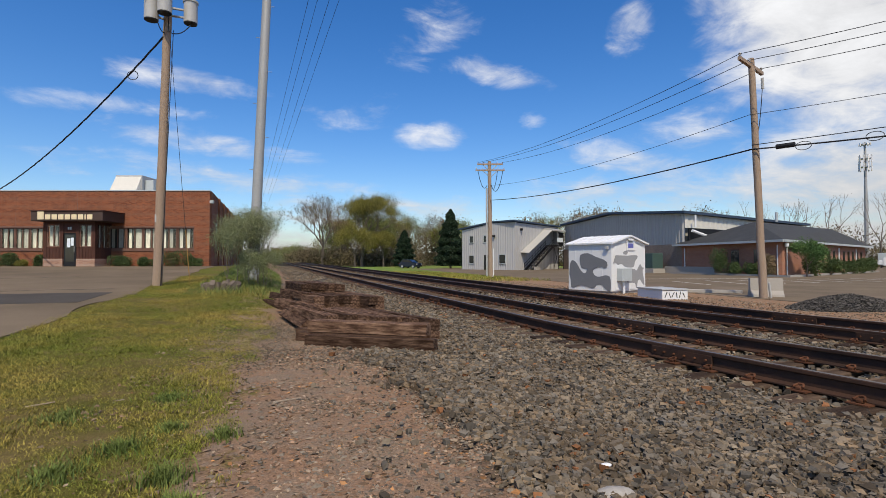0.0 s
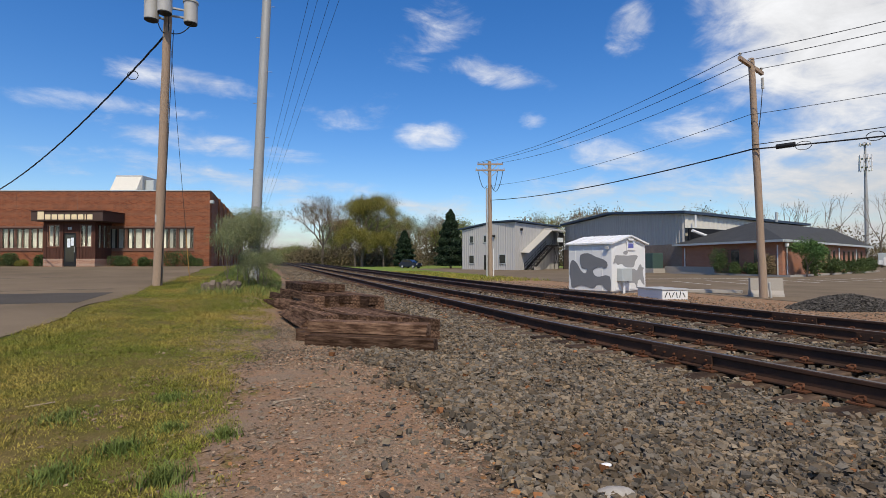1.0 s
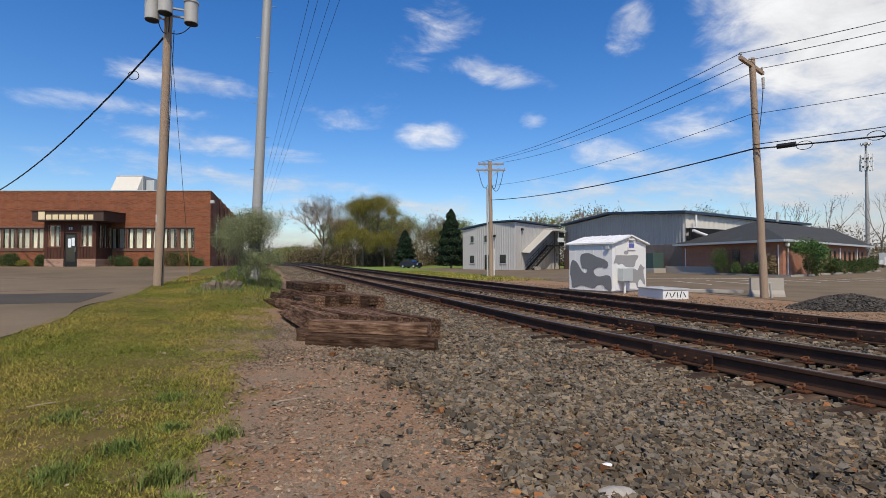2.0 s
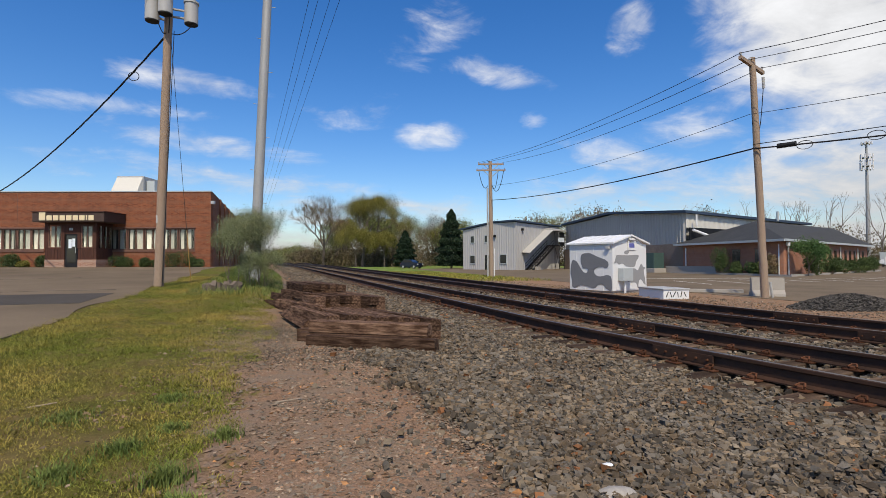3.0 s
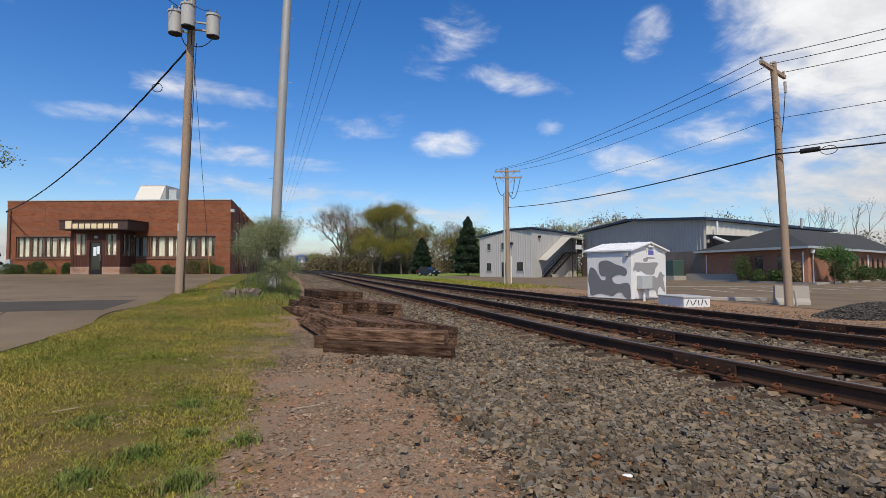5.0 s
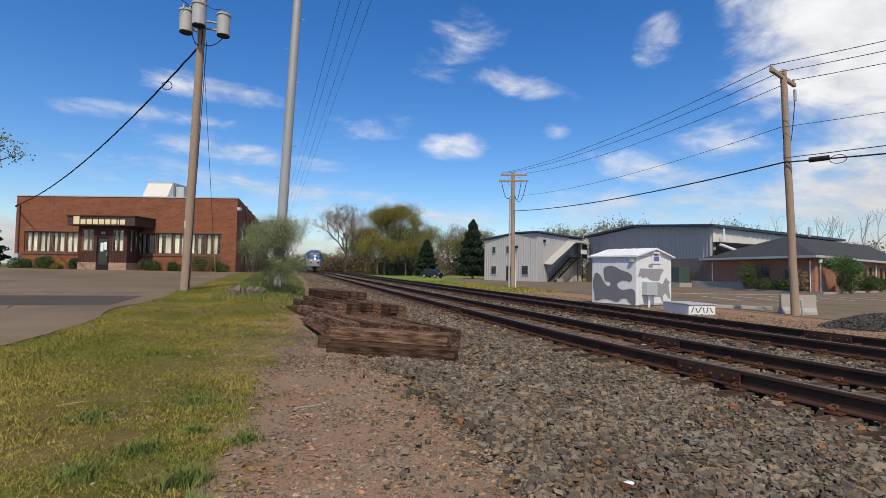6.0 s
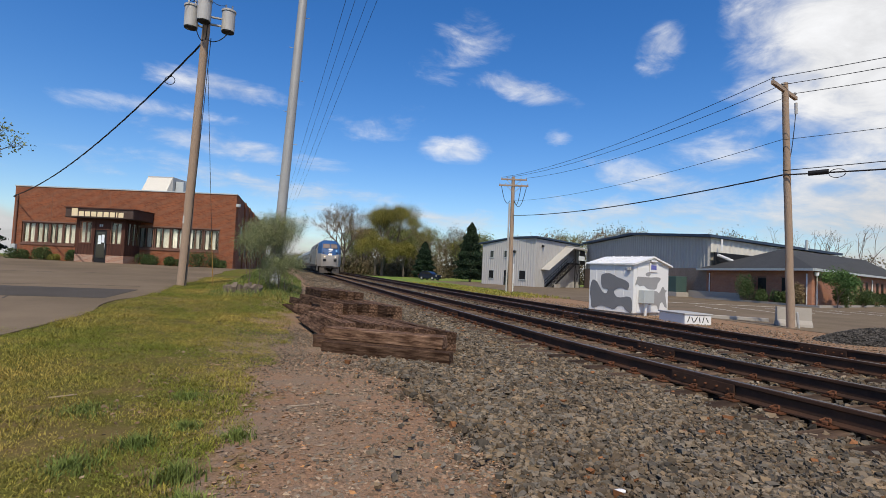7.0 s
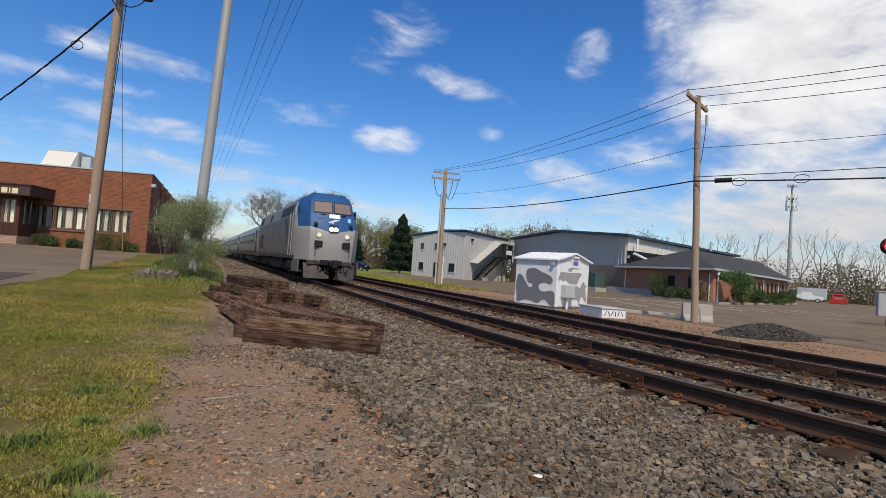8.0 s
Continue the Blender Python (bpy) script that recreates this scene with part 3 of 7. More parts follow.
def make_ballast():
    for n, box_, seed, size, fine, power in ((34000, (0.3, 4.4, 1.0, 4.6), 1, 0.0195, True, 1.0), (33000, (0.3, 4.4, 4.6, 10.0), 2, 0.0215, True, 1.1), (18000, (0.3, 4.4, 10.0, 22.0), 7, 0.031, True, 1.2),
                                             (8000, (0.2, 4.4, 22.0, 40.0), 5, 0.04, False, 1.1), (40000, (4.0, 11.4, 1.0, 13.0), 3, 0.027, True, 1.0), (20000, (4.0, 11.4, 13.0, 40.0), 4, 0.036, False, 1.2),
                                             (10000, (-0.6, 10.6, 40.0, 85.0), 6, 0.055, False, 1.0), (9000, (0.3, 11.8, -7.0, 1.0), 10, 0.03, False, 1.0)):
        x, y, rng = scatter(n, *box_, seed, power)
        size = size * np.clip(rng.lognormal(0, 0.28, len(x)), 0.5, 1.8)
        z = np.array([land(a, b) for a, b in zip(x, y)]) + np.where((x > 3.6) & (x < 11.0), 0.020, 0.008) + rng.uniform(-0.016, 0.03, len(x))
        v, f = stones(np.stack([x, y, z], 1), size, seed, fine, 0.78)
        tagged(arrays("ballast", v, f, M_STONE), "angular grey crushed-stone ballast around the tracks", "ballast", kind="stuff")
    rng = np.random.default_rng(8)
    x, y = rng.uniform(-1.5, 2.7, 85000), 1.3 + 9.5 * rng.uniform(0, 1, 85000) ** 1.25
    keep = np.array([rng.uniform() < (0.25 + 0.75 * smooth(-0.4, 1.2, a) if a > -0.4 else 0.1) * (0.35 + 0.9 * (noise.noise((a * 1.3, b * 1.3, 9)) > -0.1)) for a, b in zip(x, y)])
    x, y = x[keep], y[keep]
    v, f = stones(np.stack([x, y, [land(a, b) + 0.004 for a, b in zip(x, y)]], 1), 0.0115 * np.clip(rng.lognormal(0, 0.5, len(x)), 0.4, 2.2), 9, False, 0.36)
    tagged(arrays("chippings", v, f, M_PEBBLE), "brown and grey stone chippings on bare soil", "gravel", kind="stuff")

    # worn grey gravel between the lawn and the heap of ties
    x, y = rng.normal(-0.15, 0.4, 7000), rng.normal(8.7, 1.1, 7000)
    v, f = stones(np.stack([x, y, [land(a, b) + 0.005 for a, b in zip(x, y)]], 1), rng.uniform(0.006, 0.016, len(x)), 31, False, 0.5)
    tagged(arrays("grey_gravel", v, f, M_STONE), "fine grey gravel trodden into bare soil", "gravel", kind="stuff")
    # rubble on the brown shoulder beyond the far track
    y = rng.uniform(7, 34, 13000)
    x = 11.2 - 0.02 * y + 3.6 * rng.uniform(0, 1, 13000) ** 1.3
    v, f = stones(np.stack([x, y, [land(a, b) + 0.008 for a, b in zip(x, y)]], 1), 0.016 * np.clip(rng.lognormal(0, 0.5, len(x)), 0.4, 2.6), 32, False, 0.5)
    tagged(arrays("rubble", v, f, M_PEBBLE), "brown broken rubble on the shoulder of the far track", "gravel", kind="stuff")


make_ballast()


def blades(xy, heights, width, seed, lean=0.5):
    """Tapered grass blades, each bent over once."""
    rng = np.random.default_rng(seed)
    n = len(xy)
    a = rng.uniform(0, 2 * np.pi, n)
    side = np.stack([np.cos(a), np.sin(a), np.zeros(n)], 1) * (width * rng.uniform(0.6, 1.3, n))[:, None]
    b = a + np.pi / 2 + rng.normal(0, 0.5, n)
    out = np.stack([np.cos(b), np.sin(b), np.zeros(n)], 1) * (heights * rng.uniform(0.1, 1.0, n) * lean)[:, None]
    base = np.array([(x, y, land(x, y) - 0.004) for x, y in xy])
    up = np.zeros((n, 3))
    up[:, 2] = heights
    v = np.stack([base - side, base + side, base + out * 0.4 + up * 0.6 + side * 0.7, base + out * 0.4 + up * 0.6 - side * 0.7, base + out * 1.3 + up], 1)
    k = (np.arange(n) * 5)[:, None]
    f = np.concatenate([k + np.array([[0, 1, 2]]), k + np.array([[0, 2, 3]]), k + np.array([[3, 2, 4]])])
    return v.reshape(-1, 3), f


def make_grass():
    rng = np.random.default_rng(11)
    n = 27000
    cy = 1.8 + 22 * rng.uniform(0, 1, n) ** 2.1
    cx = rng.uniform(-4.6, 0.3, n)
    keep = np.array([(a < -0.5 + 0.55 * noise.noise((a * 0.9, b * 0.9, 1)) + 0.3 * noise.noise((a * 3.5, b * 3.5, 3)) + (0.35 if b > 7.5 else 0)) and a > -3.75 - (0.8 if b < 9 else 0)
                     and noise.noise((a * 1.3, b * 1.3, 4)) + 0.6 * noise.noise((a * 4.5, b * 4.5, 2)) > -0.62 for a, b in zip(cx, cy)])
    cx, cy = cx[keep], cy[keep]
    m = 14
    lush = np.array([0.9 + 0.7 * max(-0.45, noise.noise((a * 1.1, b * 1.1, 6)) + 0.4 * noise.noise((a * 4, b * 4, 7))) for a, b in zip(cx, cy)])
    wide = np.repeat((0.022 + 0.0035 * cy) * rng.uniform(0.6, 1.5, len(cx)), m)
    x = np.repeat(cx, m) + rng.normal(0, 1, len(cx) * m) * wide
    y = np.repeat(cy, m) + rng.normal(0, 1, len(cx) * m) * wide
    tall = np.repeat(0.024 * lush * (1 + 0.03 * cy), m) * rng.uniform(0.45, 1.5, len(x))
    v, f = blades(np.stack([x, y], 1), tall, 0.0034, 12, 1.5)
    tagged(arrays("lawn_grass", v, f, M_GRASS), "short patchy yellow-green lawn grass", "grass", kind="stuff")
    xy, hs = [], []
    for cx, cy, r, h in ((-0.36, 4.05, 0.14, 0.08), (-0.62, 3.35, 0.15, 0.11), (-0.5, 2.95, 0.17, 0.10), (-1.0, 3.95, 0.2, 0.08), (-0.75, 4.3, 0.12, 0.07), (-1.25, 3.6, 0.22, 0.07), (-0.9, 5.2, 0.2, 0.06), (-1.6, 4.8, 0.25, 0.06)):
        m = int(2600 * r)
        for _ in range(m):
            a, d = rng.uniform(0, 2 * np.pi), r * abs(rng.normal(0, 0.5))
            xy.append((cx + d * np.cos(a), cy + d * np.sin(a)))
            hs.append(h * rng.uniform(0.4, 1.1))
    v, f = blades(np.array(xy), np.array(hs), 0.004, 13, 0.9)
    tagged(arrays("grass_tufts", v, f, M_TUFT), "lush green tufts of coarse grass in bare soil", "grass", kind="stuff")
    n = 8000
    y, x = rng.uniform(15, 34, n), rng.uniform(-2.4, 0.2, n)
    v, f = blades(np.stack([x, y], 1), rng.uniform(0.05, 0.24, n), 0.007, 14, 1.2)
    tagged(arrays("rough_grass", v, f, M_TUFT), "rank green grass and weeds along the bank", "grass", kind="stuff")
    n = 9000
    y, x = rng.uniform(30, 62, n), rng.uniform(11.6, 17.5, n)
    v, f = blades(np.stack([x, y], 1), rng.uniform(0.06, 0.25, n), 0.012, 15, 0.9)
    tagged(arrays("verge_grass", v, f, M_GRASS), "yellow-green verge grass beside the far track", "grass", kind="stuff")


make_grass()


# ---- tracks ----
def rail_points(centre, offset, z, y0=-40, y1=430):
    ys = [*range(y0, 12, 1), *range(12, 126, 6), *range(126, y1, 8)]
    return [(centre + bend(y) + offset, y, z + grade(y)) for y in ys]


RAIL_PROFILE = [(-0.07, -0.186), (0.07, -0.186), (0.07, -0.172), (0.012, -0.15), (0.01, -0.05), (0.036, -0.036), (0.036, -0.006), (0.03, 0), (-0.03, 0), (-0.036, -0.006), (-0.036, -0.036), (-0.01, -0.05), (-0.012, -0.15), (-0.07, -0.172)]
HEAD_PROFILE = [(-0.028, -0.001), (0.028, -0.001), (0.028, 0.002), (-0.028, 0.002)]


def make_track(centre):
    tr = thing("railway_track", pose(0, 0, 0), "rusty steel rails fixed to dark timber ties in grey ballast", "railway track", "railway tracks", "structure")
    for off in (-0.753, 0.753):
        r = part("rail", sweep(RAIL_PROFILE, rail_points(centre, off, RAIL)), M_RUST, tr)
        part("running_surface", sweep(HEAD_PROFILE, rail_points(centre, off, RAIL)), M_RAILTOP, r, "dull worn rail head")
    first = plate = clip = None
    for y in TIES[centre]:
        m = pose(centre + bend(y) + random.uniform(-0.05, 0.05), y, grade(y) + random.uniform(-0.012, 0.006), 0, 0, -swing(y) + random.uniform(-1.5, 1.5))
        if first is None:
            first = part("tie", box(-1.3, 1.3, -0.115, 0.115, -0.14, 0.042, bevel=0.012), M_TIE, tr)
            first.matrix_basis = m
        else:
            again(first, tr, m)
        if y > 30 or y < 1:
            continue
        for off in (-0.753, 0.753):
            m = pose(centre + bend(y) + off, y, 0.045 + grade(y), 0, 0, -swing(y))
            if plate is None:
                plate = part("tie_plate", box(-0.17, 0.17, -0.09, 0.09, -0.005, 0.008), M_CLIP, tr)
                plate.matrix_basis = m
                bm = box(-0.03, 0.03, -0.03, 0.03, 0, 0.035, bevel=0.008)
                tube((-0.02, -0.045, 0.03), (0.03, -0.02, 0.055), 0.011, seg=6, bm=bm)
                tube((0.03, -0.02, 0.055), (0.03, 0.03, 0.05), 0.011, seg=6, bm=bm)
                tube((0.03, 0.03, 0.05), (-0.03, 0.045, 0.03), 0.011, seg=6, bm=bm)
                clip = part("rail_clip", bm, M_CLIP, tr)
                clip.matrix_basis = m @ pose(-0.105, 0, 0.006)
            else:
                again(plate, tr, m)
                if y < 18:
                    again(clip, tr, m @ pose(-0.105, 0, 0.006))
            if y < 18:
                again(clip, tr, m @ pose(0.105, 0, 0.006, 0, 0, 180))
    for off, y in ((-0.753, 5.1), (0.753, 7.6), (-0.753, 14.2)):
        for side in (-1, 1):
            j = part("joint_bar", box(-0.012, 0.012, -0.45, 0.45, -0.12, 0.0, bevel=0.006), M_RUST, tr)
            j.matrix_basis = pose(centre + bend(y) + off + side * 0.024, y, RAIL + grade(y) - 0.036, 0, 0, -swing(y))
            for k in range(6):
                b = part("bolt", tube((0, 0, 0), (side * 0.03, 0, 0), 0.014, seg=6), M_CLIP, j)
                b.matrix_basis = pose(side * 0.01, -0.38 + k * 0.152, -0.06)


make_track(TRACK_1)
make_track(TRACK_2)


# ---- old ties beside the line ----
def old_ties():
    rows_ = [(1.33, 7.62, 0.0, -33, 0), (1.36, 7.95, 0.18, -34, 2), (1.2, 8.0, 0.0, -35, 0), (1.2, 8.42, 0.0, -34, 0)]
    for z in (0.0, 0.18):
        for k in range(7):      # low layer pointing along the line
            rows_.append((0.62 + k * 0.25, 9.95 - k * 0.13 + 0.07 * (k * 5 % 3), z, 104 + (k * 7 % 5) * 1.6, (k * 3 % 4) * 2.5))
    for z in (0.0, 0.18, 0.36):
        for k in range(6):      # middle layer, a step higher
            rows_.append((0.6 + k * 0.25, 12.0 + 0.12 * (k * 5 % 4) - k * 0.03, z, 102 + (k * 7 % 5) * 1.8, (k * 5 % 4) * 2))
    for z in (0.36, 0.54):
        for k in range(4):      # top of the heap
            rows_.append((0.5 + k * 0.25, 13.5 + 0.13 * (k * 3 % 4), z, 98 + (k * 3 % 4) * 3, (k % 2) * 4))
    for k in range(4):
        rows_ += [(0.45 + k * 0.27, 13.8, 0.0, 96, 0), (0.47 + k * 0.27, 13.7, 0.18, 95, 0)]
    rows_ += [(0.3, 10.5, 0.03, 98, 40), (0.58, 10.8, 0.2, 100, 24), (0.42, 11.6, 0.2, 108, 0), (0.45, 12.6, 0.38, 104, 6), (1.62, 11.6, 0.1, 112, 0), (1.85, 11.3, 0.0, 114, 0),
              (0.1, 13.6, 0.0, 108, 0), (0.15, 13.7, 0.18, 102, 12), (0.35, 15.6, 0.0, 84, 0), (0.8, 15.7, 0.0, 88, 0)]
    for k, (x, y, z, turn, roll) in enumerate(rows_):
        rng = random.Random(k)
        length, w, h = rng.uniform(1.98, 2.06) if k < 4 else rng.uniform(2.25, 2.45), rng.uniform(0.205, 0.232), rng.uniform(0.165, 0.18)
        bm = bmesh.new()
        box(-length / 2, length / 2, -w / 2, w / 2, 0, h, bm)
        bmesh.ops.subdivide_edges(bm, edges=[e for e in bm.edges if abs(e.verts[0].co.x - e.verts[1].co.x) > 1], cuts=9)
        for v in bm.verts:
            v.co += Vector((rng.uniform(-0.012, 0.012), rng.uniform(-0.004, 0.004), rng.uniform(-0.004, 0.004) if v.co.z > 0.05 else 0))
        bmesh.ops.bevel(bm, geom=[e for e in bm.edges if e.calc_face_angle(0) > 0.9], offset=0.006, segments=1, affect="EDGES")
        ob = part("railway_tie", bm, M_OLDTIE)
        ob.matrix_basis = pose(x, y, z + land(x, y), roll, 0, turn)
        tagged(ob, "worn reddish-brown timber tie in a discarded heap", "railway tie", "heap of old ties")


old_ties()


# ---- brick works building ----
def pane_window(parent, x0, x1, y, z0, z1, rng, curtains=2):
    """A framed pane with curtains behind it; y is the front of the frame."""
    w = part("window", box(x0, x1, y + 0.03, y + 0.06, z0, z1), M_GLASS, parent)
    w.visible_shadow = False
    fr = box(x0 - 0.02, x0 + 0.04, y, y + 0.09, z0, z1)
    box(x1 - 0.04, x1 + 0.02, y, y + 0.09, z0, z1, fr)
    box(x0 + 0.04, x1 - 0.04, y, y + 0.09, z0, z0 + 0.05, fr)
    box(x0 + 0.04, x1 - 0.04, y, y + 0.09, z1 - 0.05, z1, fr)
    xm = x0 + (x1 - x0) * 0.5
    box(xm - 0.02, xm + 0.02, y + 0.005, y + 0.085, z0 + 0.05, z1 - 0.05, fr)
    part("frame", fr, M_WINFRAME, w)
    for k in range(curtains):
        a = x0 + 0.06 + (x1 - x0 - 0.1) * k / curtains
        b = a + (x1 - x0 - 0.1) / curtains * rng.choice((0.45, 0.62, 0.9))
        bm = bmesh.new()
        n = 14
        lo = [bm.verts.new((a + (b - a) * i / n, y + 0.16 + 0.022 * (i % 2), z0 + 0.04)) for i in range(n + 1)]
        hi = [bm.verts.new((a + (b - a) * i / n, y + 0.16 + 0.022 * (i % 2), z1 - 0.04)) for i in range(n + 1)]
        for i in range(n):
            bm.faces.new((lo[i], lo[i + 1], hi[i + 1], hi[i]))
        part("curtain", bm, M_CURTAIN, w)


def brick_building():
    rng = random.Random(4)
    b = thing("brick_building", pose(-4.17, 36.09, 0.96, 0, 0, -18.05), "low red brick industrial building with a flat roof", "building")
    lo, hi, left, zb = 1.13, 2.52, -15.2, -0.7
    # front wall in pieces round the two bands of windows
    for x0, x1, z0, z1 in ((left, 0, hi, 4.9), (left, 0, zb, lo), (-1.0, 0, lo, hi), (-10.8, -6.6, lo, hi), (left, -14.55, lo, hi)):
        part("wall", box(x0, x1, 0, 0.3, z0, z1), M_BRICK, b)
    part("side_wall", prism([(0, 0.3), (0, 0.31), (-10.0, 31), (-10.3, 31), (-0.3, 0.31)], zb, 4.9), M_BRICK, b)
    part("side_wall", prism([(left, 0.3), (left + 0.3, 0.3), (left - 9.7, 31), (left - 10, 31)], zb, 4.9), M_BRICK, b)
    part("back_wall", prism([(-10.3, 31), (-10.3, 30.7), (left - 9.7, 30.7), (left - 9.7, 31)], zb, 4.9), M_BRICK, b)
    part("roof", prism([(-0.3, 0.3), (-10.3, 30.7), (left - 9.7, 30.7), (left + 0.3, 0.3)], 4.5, 4.6), M_FLATROOF, b)
    part("interior", prism([(-0.4, 1.2), (-2, 5), (left + 0.4, 5), (left + 0.4, 1.2)], 0, 4.4), M_DIM, b)
    part("coping", prism([(0.04, -0.04), (-10.2, 31.1), (left - 10.1, 31.1), (left - 0.04, -0.04)], 4.9, 4.97), M_GREYBOX, b)
    part("sill", box(-6.6, -0.98, -0.06, 0.2, lo - 0.12, lo - 0.002), M_WINFRAME, b)
    part("sill", box(-14.57, -10.78, -0.06, 0.2, lo - 0.12, lo - 0.002), M_WINFRAME, b)
    part("lintel", box(-6.6, -0.98, -0.03, 0.1, hi + 0.002, hi + 0.09), M_WINFRAME, b)
    part("lintel", box(-14.57, -10.78, -0.03, 0.1, hi + 0.002, hi + 0.09), M_WINFRAME, b)
    for k in range(5):
        pane_window(b, -6.52 + k * 1.11, -5.5 + k * 1.11, 0.06, lo + 0.02, hi - 0.02, rng)
    for k in range(4):
        pane_window(b, -14.5 + k * 0.94, -13.63 + k * 0.94, 0.06, lo + 0.02, hi - 0.02, rng)
    # vertical joints in the brickwork
    for x in (-12.6, -8.6, -2.9):
        part("joint", box(x, x + 0.025, -0.012, 0.0, hi + 0.1, 4.88), M_WINFRAME, b)
    part("downpipe", tube((left + 0.25, -0.08, -0.2), (left + 0.25, -0.08, 4.3), 0.06), M_WINFRAME, b)
    part("meter_box", box(left + 0.1, left + 0.45, -0.2, -0.02, 0.2, 1.0, bevel=0.02), M_GREYBOX, b)
    part("wire_bracket", tube((left + 0.2, -0.3, 4.15), (left + 0.2, 0.0, 4.35), 0.05), M_BLACK, b)
    part("flood_light", box(0.02, 0.25, -0.1, 0.12, 4.1, 4.3, bevel=0.02), M_GREYBOX, b)
    # windows, posts and lamps along the side
    side = Vector((-9.98, 30.7, 0)).normalized()
    for k in range(7):
        p = side * (2.2 + k * 3.4)
        w = part("side_window", box(-0.02, 0.03, -0.45, 0.45, 0.9, 3.0), M_DARKGLASS, b)
        w.matrix_basis = pose(p.x, p.y + 0.31, 0, 0, 0, 18)
        f = box(-0.03, 0.06, -0.52, -0.45, 0.85, 3.05)
        box(-0.03, 0.06, 0.45, 0.52, 0.85, 3.05, f)
        box(-0.03, 0.06, -0.45, 0.45, 3.0, 3.05, f)
        part("frame", f, M_WINFRAME, w)
        q = side * (3.9 + k * 3.4)
        c = part("pilaster", box(0, 0.12, -0.2, 0.2, zb, 4.88), M_BRICK, b)
        c.matrix_basis = pose(q.x - 0.01, q.y + 0.31, 0, 0, 0, 18)
    # porch
    px0, px1, py = -9.53, -6.33, -1.6
    part("step", box(px0 - 0.05, px1 + 0.05, py - 0.35, 0, -0.5, 0.0, bevel=0.01), M_CONCRETE, b)
    for x0, x1 in ((px0, -8.32), (-7.48, px1)):
        part("plinth", box(x0, x1, py, -0.01, 0, 0.5, bevel=0.005), M_BASEBRICK, b)
        for k in range(6):
            u = (x1 - x0) / 6
            part("board", box(x0 + k * u + 0.008, x0 + (k + 1) * u - 0.008, py + 0.02, py + 0.06, 0.5, 1.2), M_DARKWOOD, b)
    for x0, x1 in ((px0, px0 + 0.2), (-8.5, -8.3), (-7.5, -7.3), (px1 - 0.2, px1)):
        part("post", box(x0, x1, py, py + 0.16, 1.2, 2.8), M_DARKWOOD, b)
        part("post", box(x0, x1, py + 0.065, py + 0.16, 0.5, 1.2), M_DARKWOOD, b)
    part("transom", box(px0 + 0.2, px1 - 0.2, py + 0.01, py + 0.15, 2.62, 2.8), M_DARKWOOD, b)
    part("door_head", box(-8.3, -7.5, py + 0.02, py + 0.15, 2.1, 2.62), M_DARKWOOD, b)
    for x0, x1 in ((px0 + 0.22, -8.52), (-7.28, px1 - 0.22)):
        pane_window(b, x0, x1, py + 0.03, 1.22, 2.6, rng, 2)
    part("lining", box(px0 + 0.2, px1 - 0.2, py + 0.9, py + 0.94, 0, 2.8), M_DIM, b)
    door = part("door", box(-8.28, -7.52, py + 0.05, py + 0.1, 0.02, 2.08, bevel=0.01), M_BLACK, b, "black framed glass entrance door")
    part("pane", box(-8.18, -7.62, py + 0.036, py + 0.049, 0.3, 1.98), M_DARKGLASS, door)
    part("notice", box(-8.07, -7.87, py + 0.028, py + 0.035, 1.2, 1.75), M_PAPER, door)
    part("notice", box(-7.84, -7.66, py + 0.028, py + 0.035, 1.3, 1.8), M_PAPER, door)
    part("handle", tube((-7.6, py + 0.0, 0.9), (-7.6, py + 0.0, 1.25), 0.015, seg=8), M_GREYBOX, door)
    for k in range(2):
        part("number_bar", box(-8.02 + k * 0.13, -7.93 + k * 0.13, py + 0.005, py + 0.02, 2.3, 2.46), M_GREYBOX, b)
    # side of the porch
    part("plinth", box(px1 - 0.15, px1 - 0.002, py + 0.17, -0.02, 0.5, 1.2), M_DARKWOOD, b)
    for k in range(3):
        y0 = py + 0.2 + k * 0.45
        w = part("side_light", box(px1 - 0.08, px1 - 0.05, y0 + 0.03, y0 + 0.38, 1.22, 2.6), M_GLASS, b)
        w.visible_shadow = False
        f = box(px1 - 0.11, px1 - 0.003, y0 - 0.03, y0 + 0.03, 1.2, 2.8)
        part("frame", f, M_DARKWOOD, w)
        part("curtain", box(px1 - 0.25, px1 - 0.22, y0 + 0.06, y0 + 0.2, 1.22, 2.6), M_CURTAIN, w)
    part("head", box(px1 - 0.12, px1 - 0.001, py + 0.17, -0.02, 2.61, 2.8), M_DARKWOOD, b)
    can = part("canopy", box(-9.93, -5.54, -2.1, -0.01, 2.8, 3.38, bevel=0.02), M_FASCIA, b, "dark brown fascia canopy over the porch")
    part("trim", box(-9.98, -5.49, -2.15, -0.01, 3.38, 3.45), M_DARKWOOD, can)
    # sign: plain cream blocks, one for each raised letter
    x = -9.5
    for k in range(9):
        w, h = (0.44, 0.5) if k == 0 else (0.13 if k == 7 else 0.375, 0.31)
        part("sign_block", box(x, x + w - 0.05, -2.13, -2.103, 2.88, 2.88 + h, bevel=0.01), M_SIGN, can, "raised cream sign shape")
        x += w + 0.025
    # kerbed planting bed
    part("bed_kerb", box(-6.2, 0.2, -1.35, -1.15, -0.5, 0.0, bevel=0.02), M_CONCRETE, b)
    part("bed_kerb", box(-15.6, -9.8, -1.35, -1.15, -0.5, 0.0, bevel=0.02), M_CONCRETE, b)
    part("bed_soil", box(-6.2, 0.2, -1.15, -0.01, -0.5, -0.04), M_DIM, b)
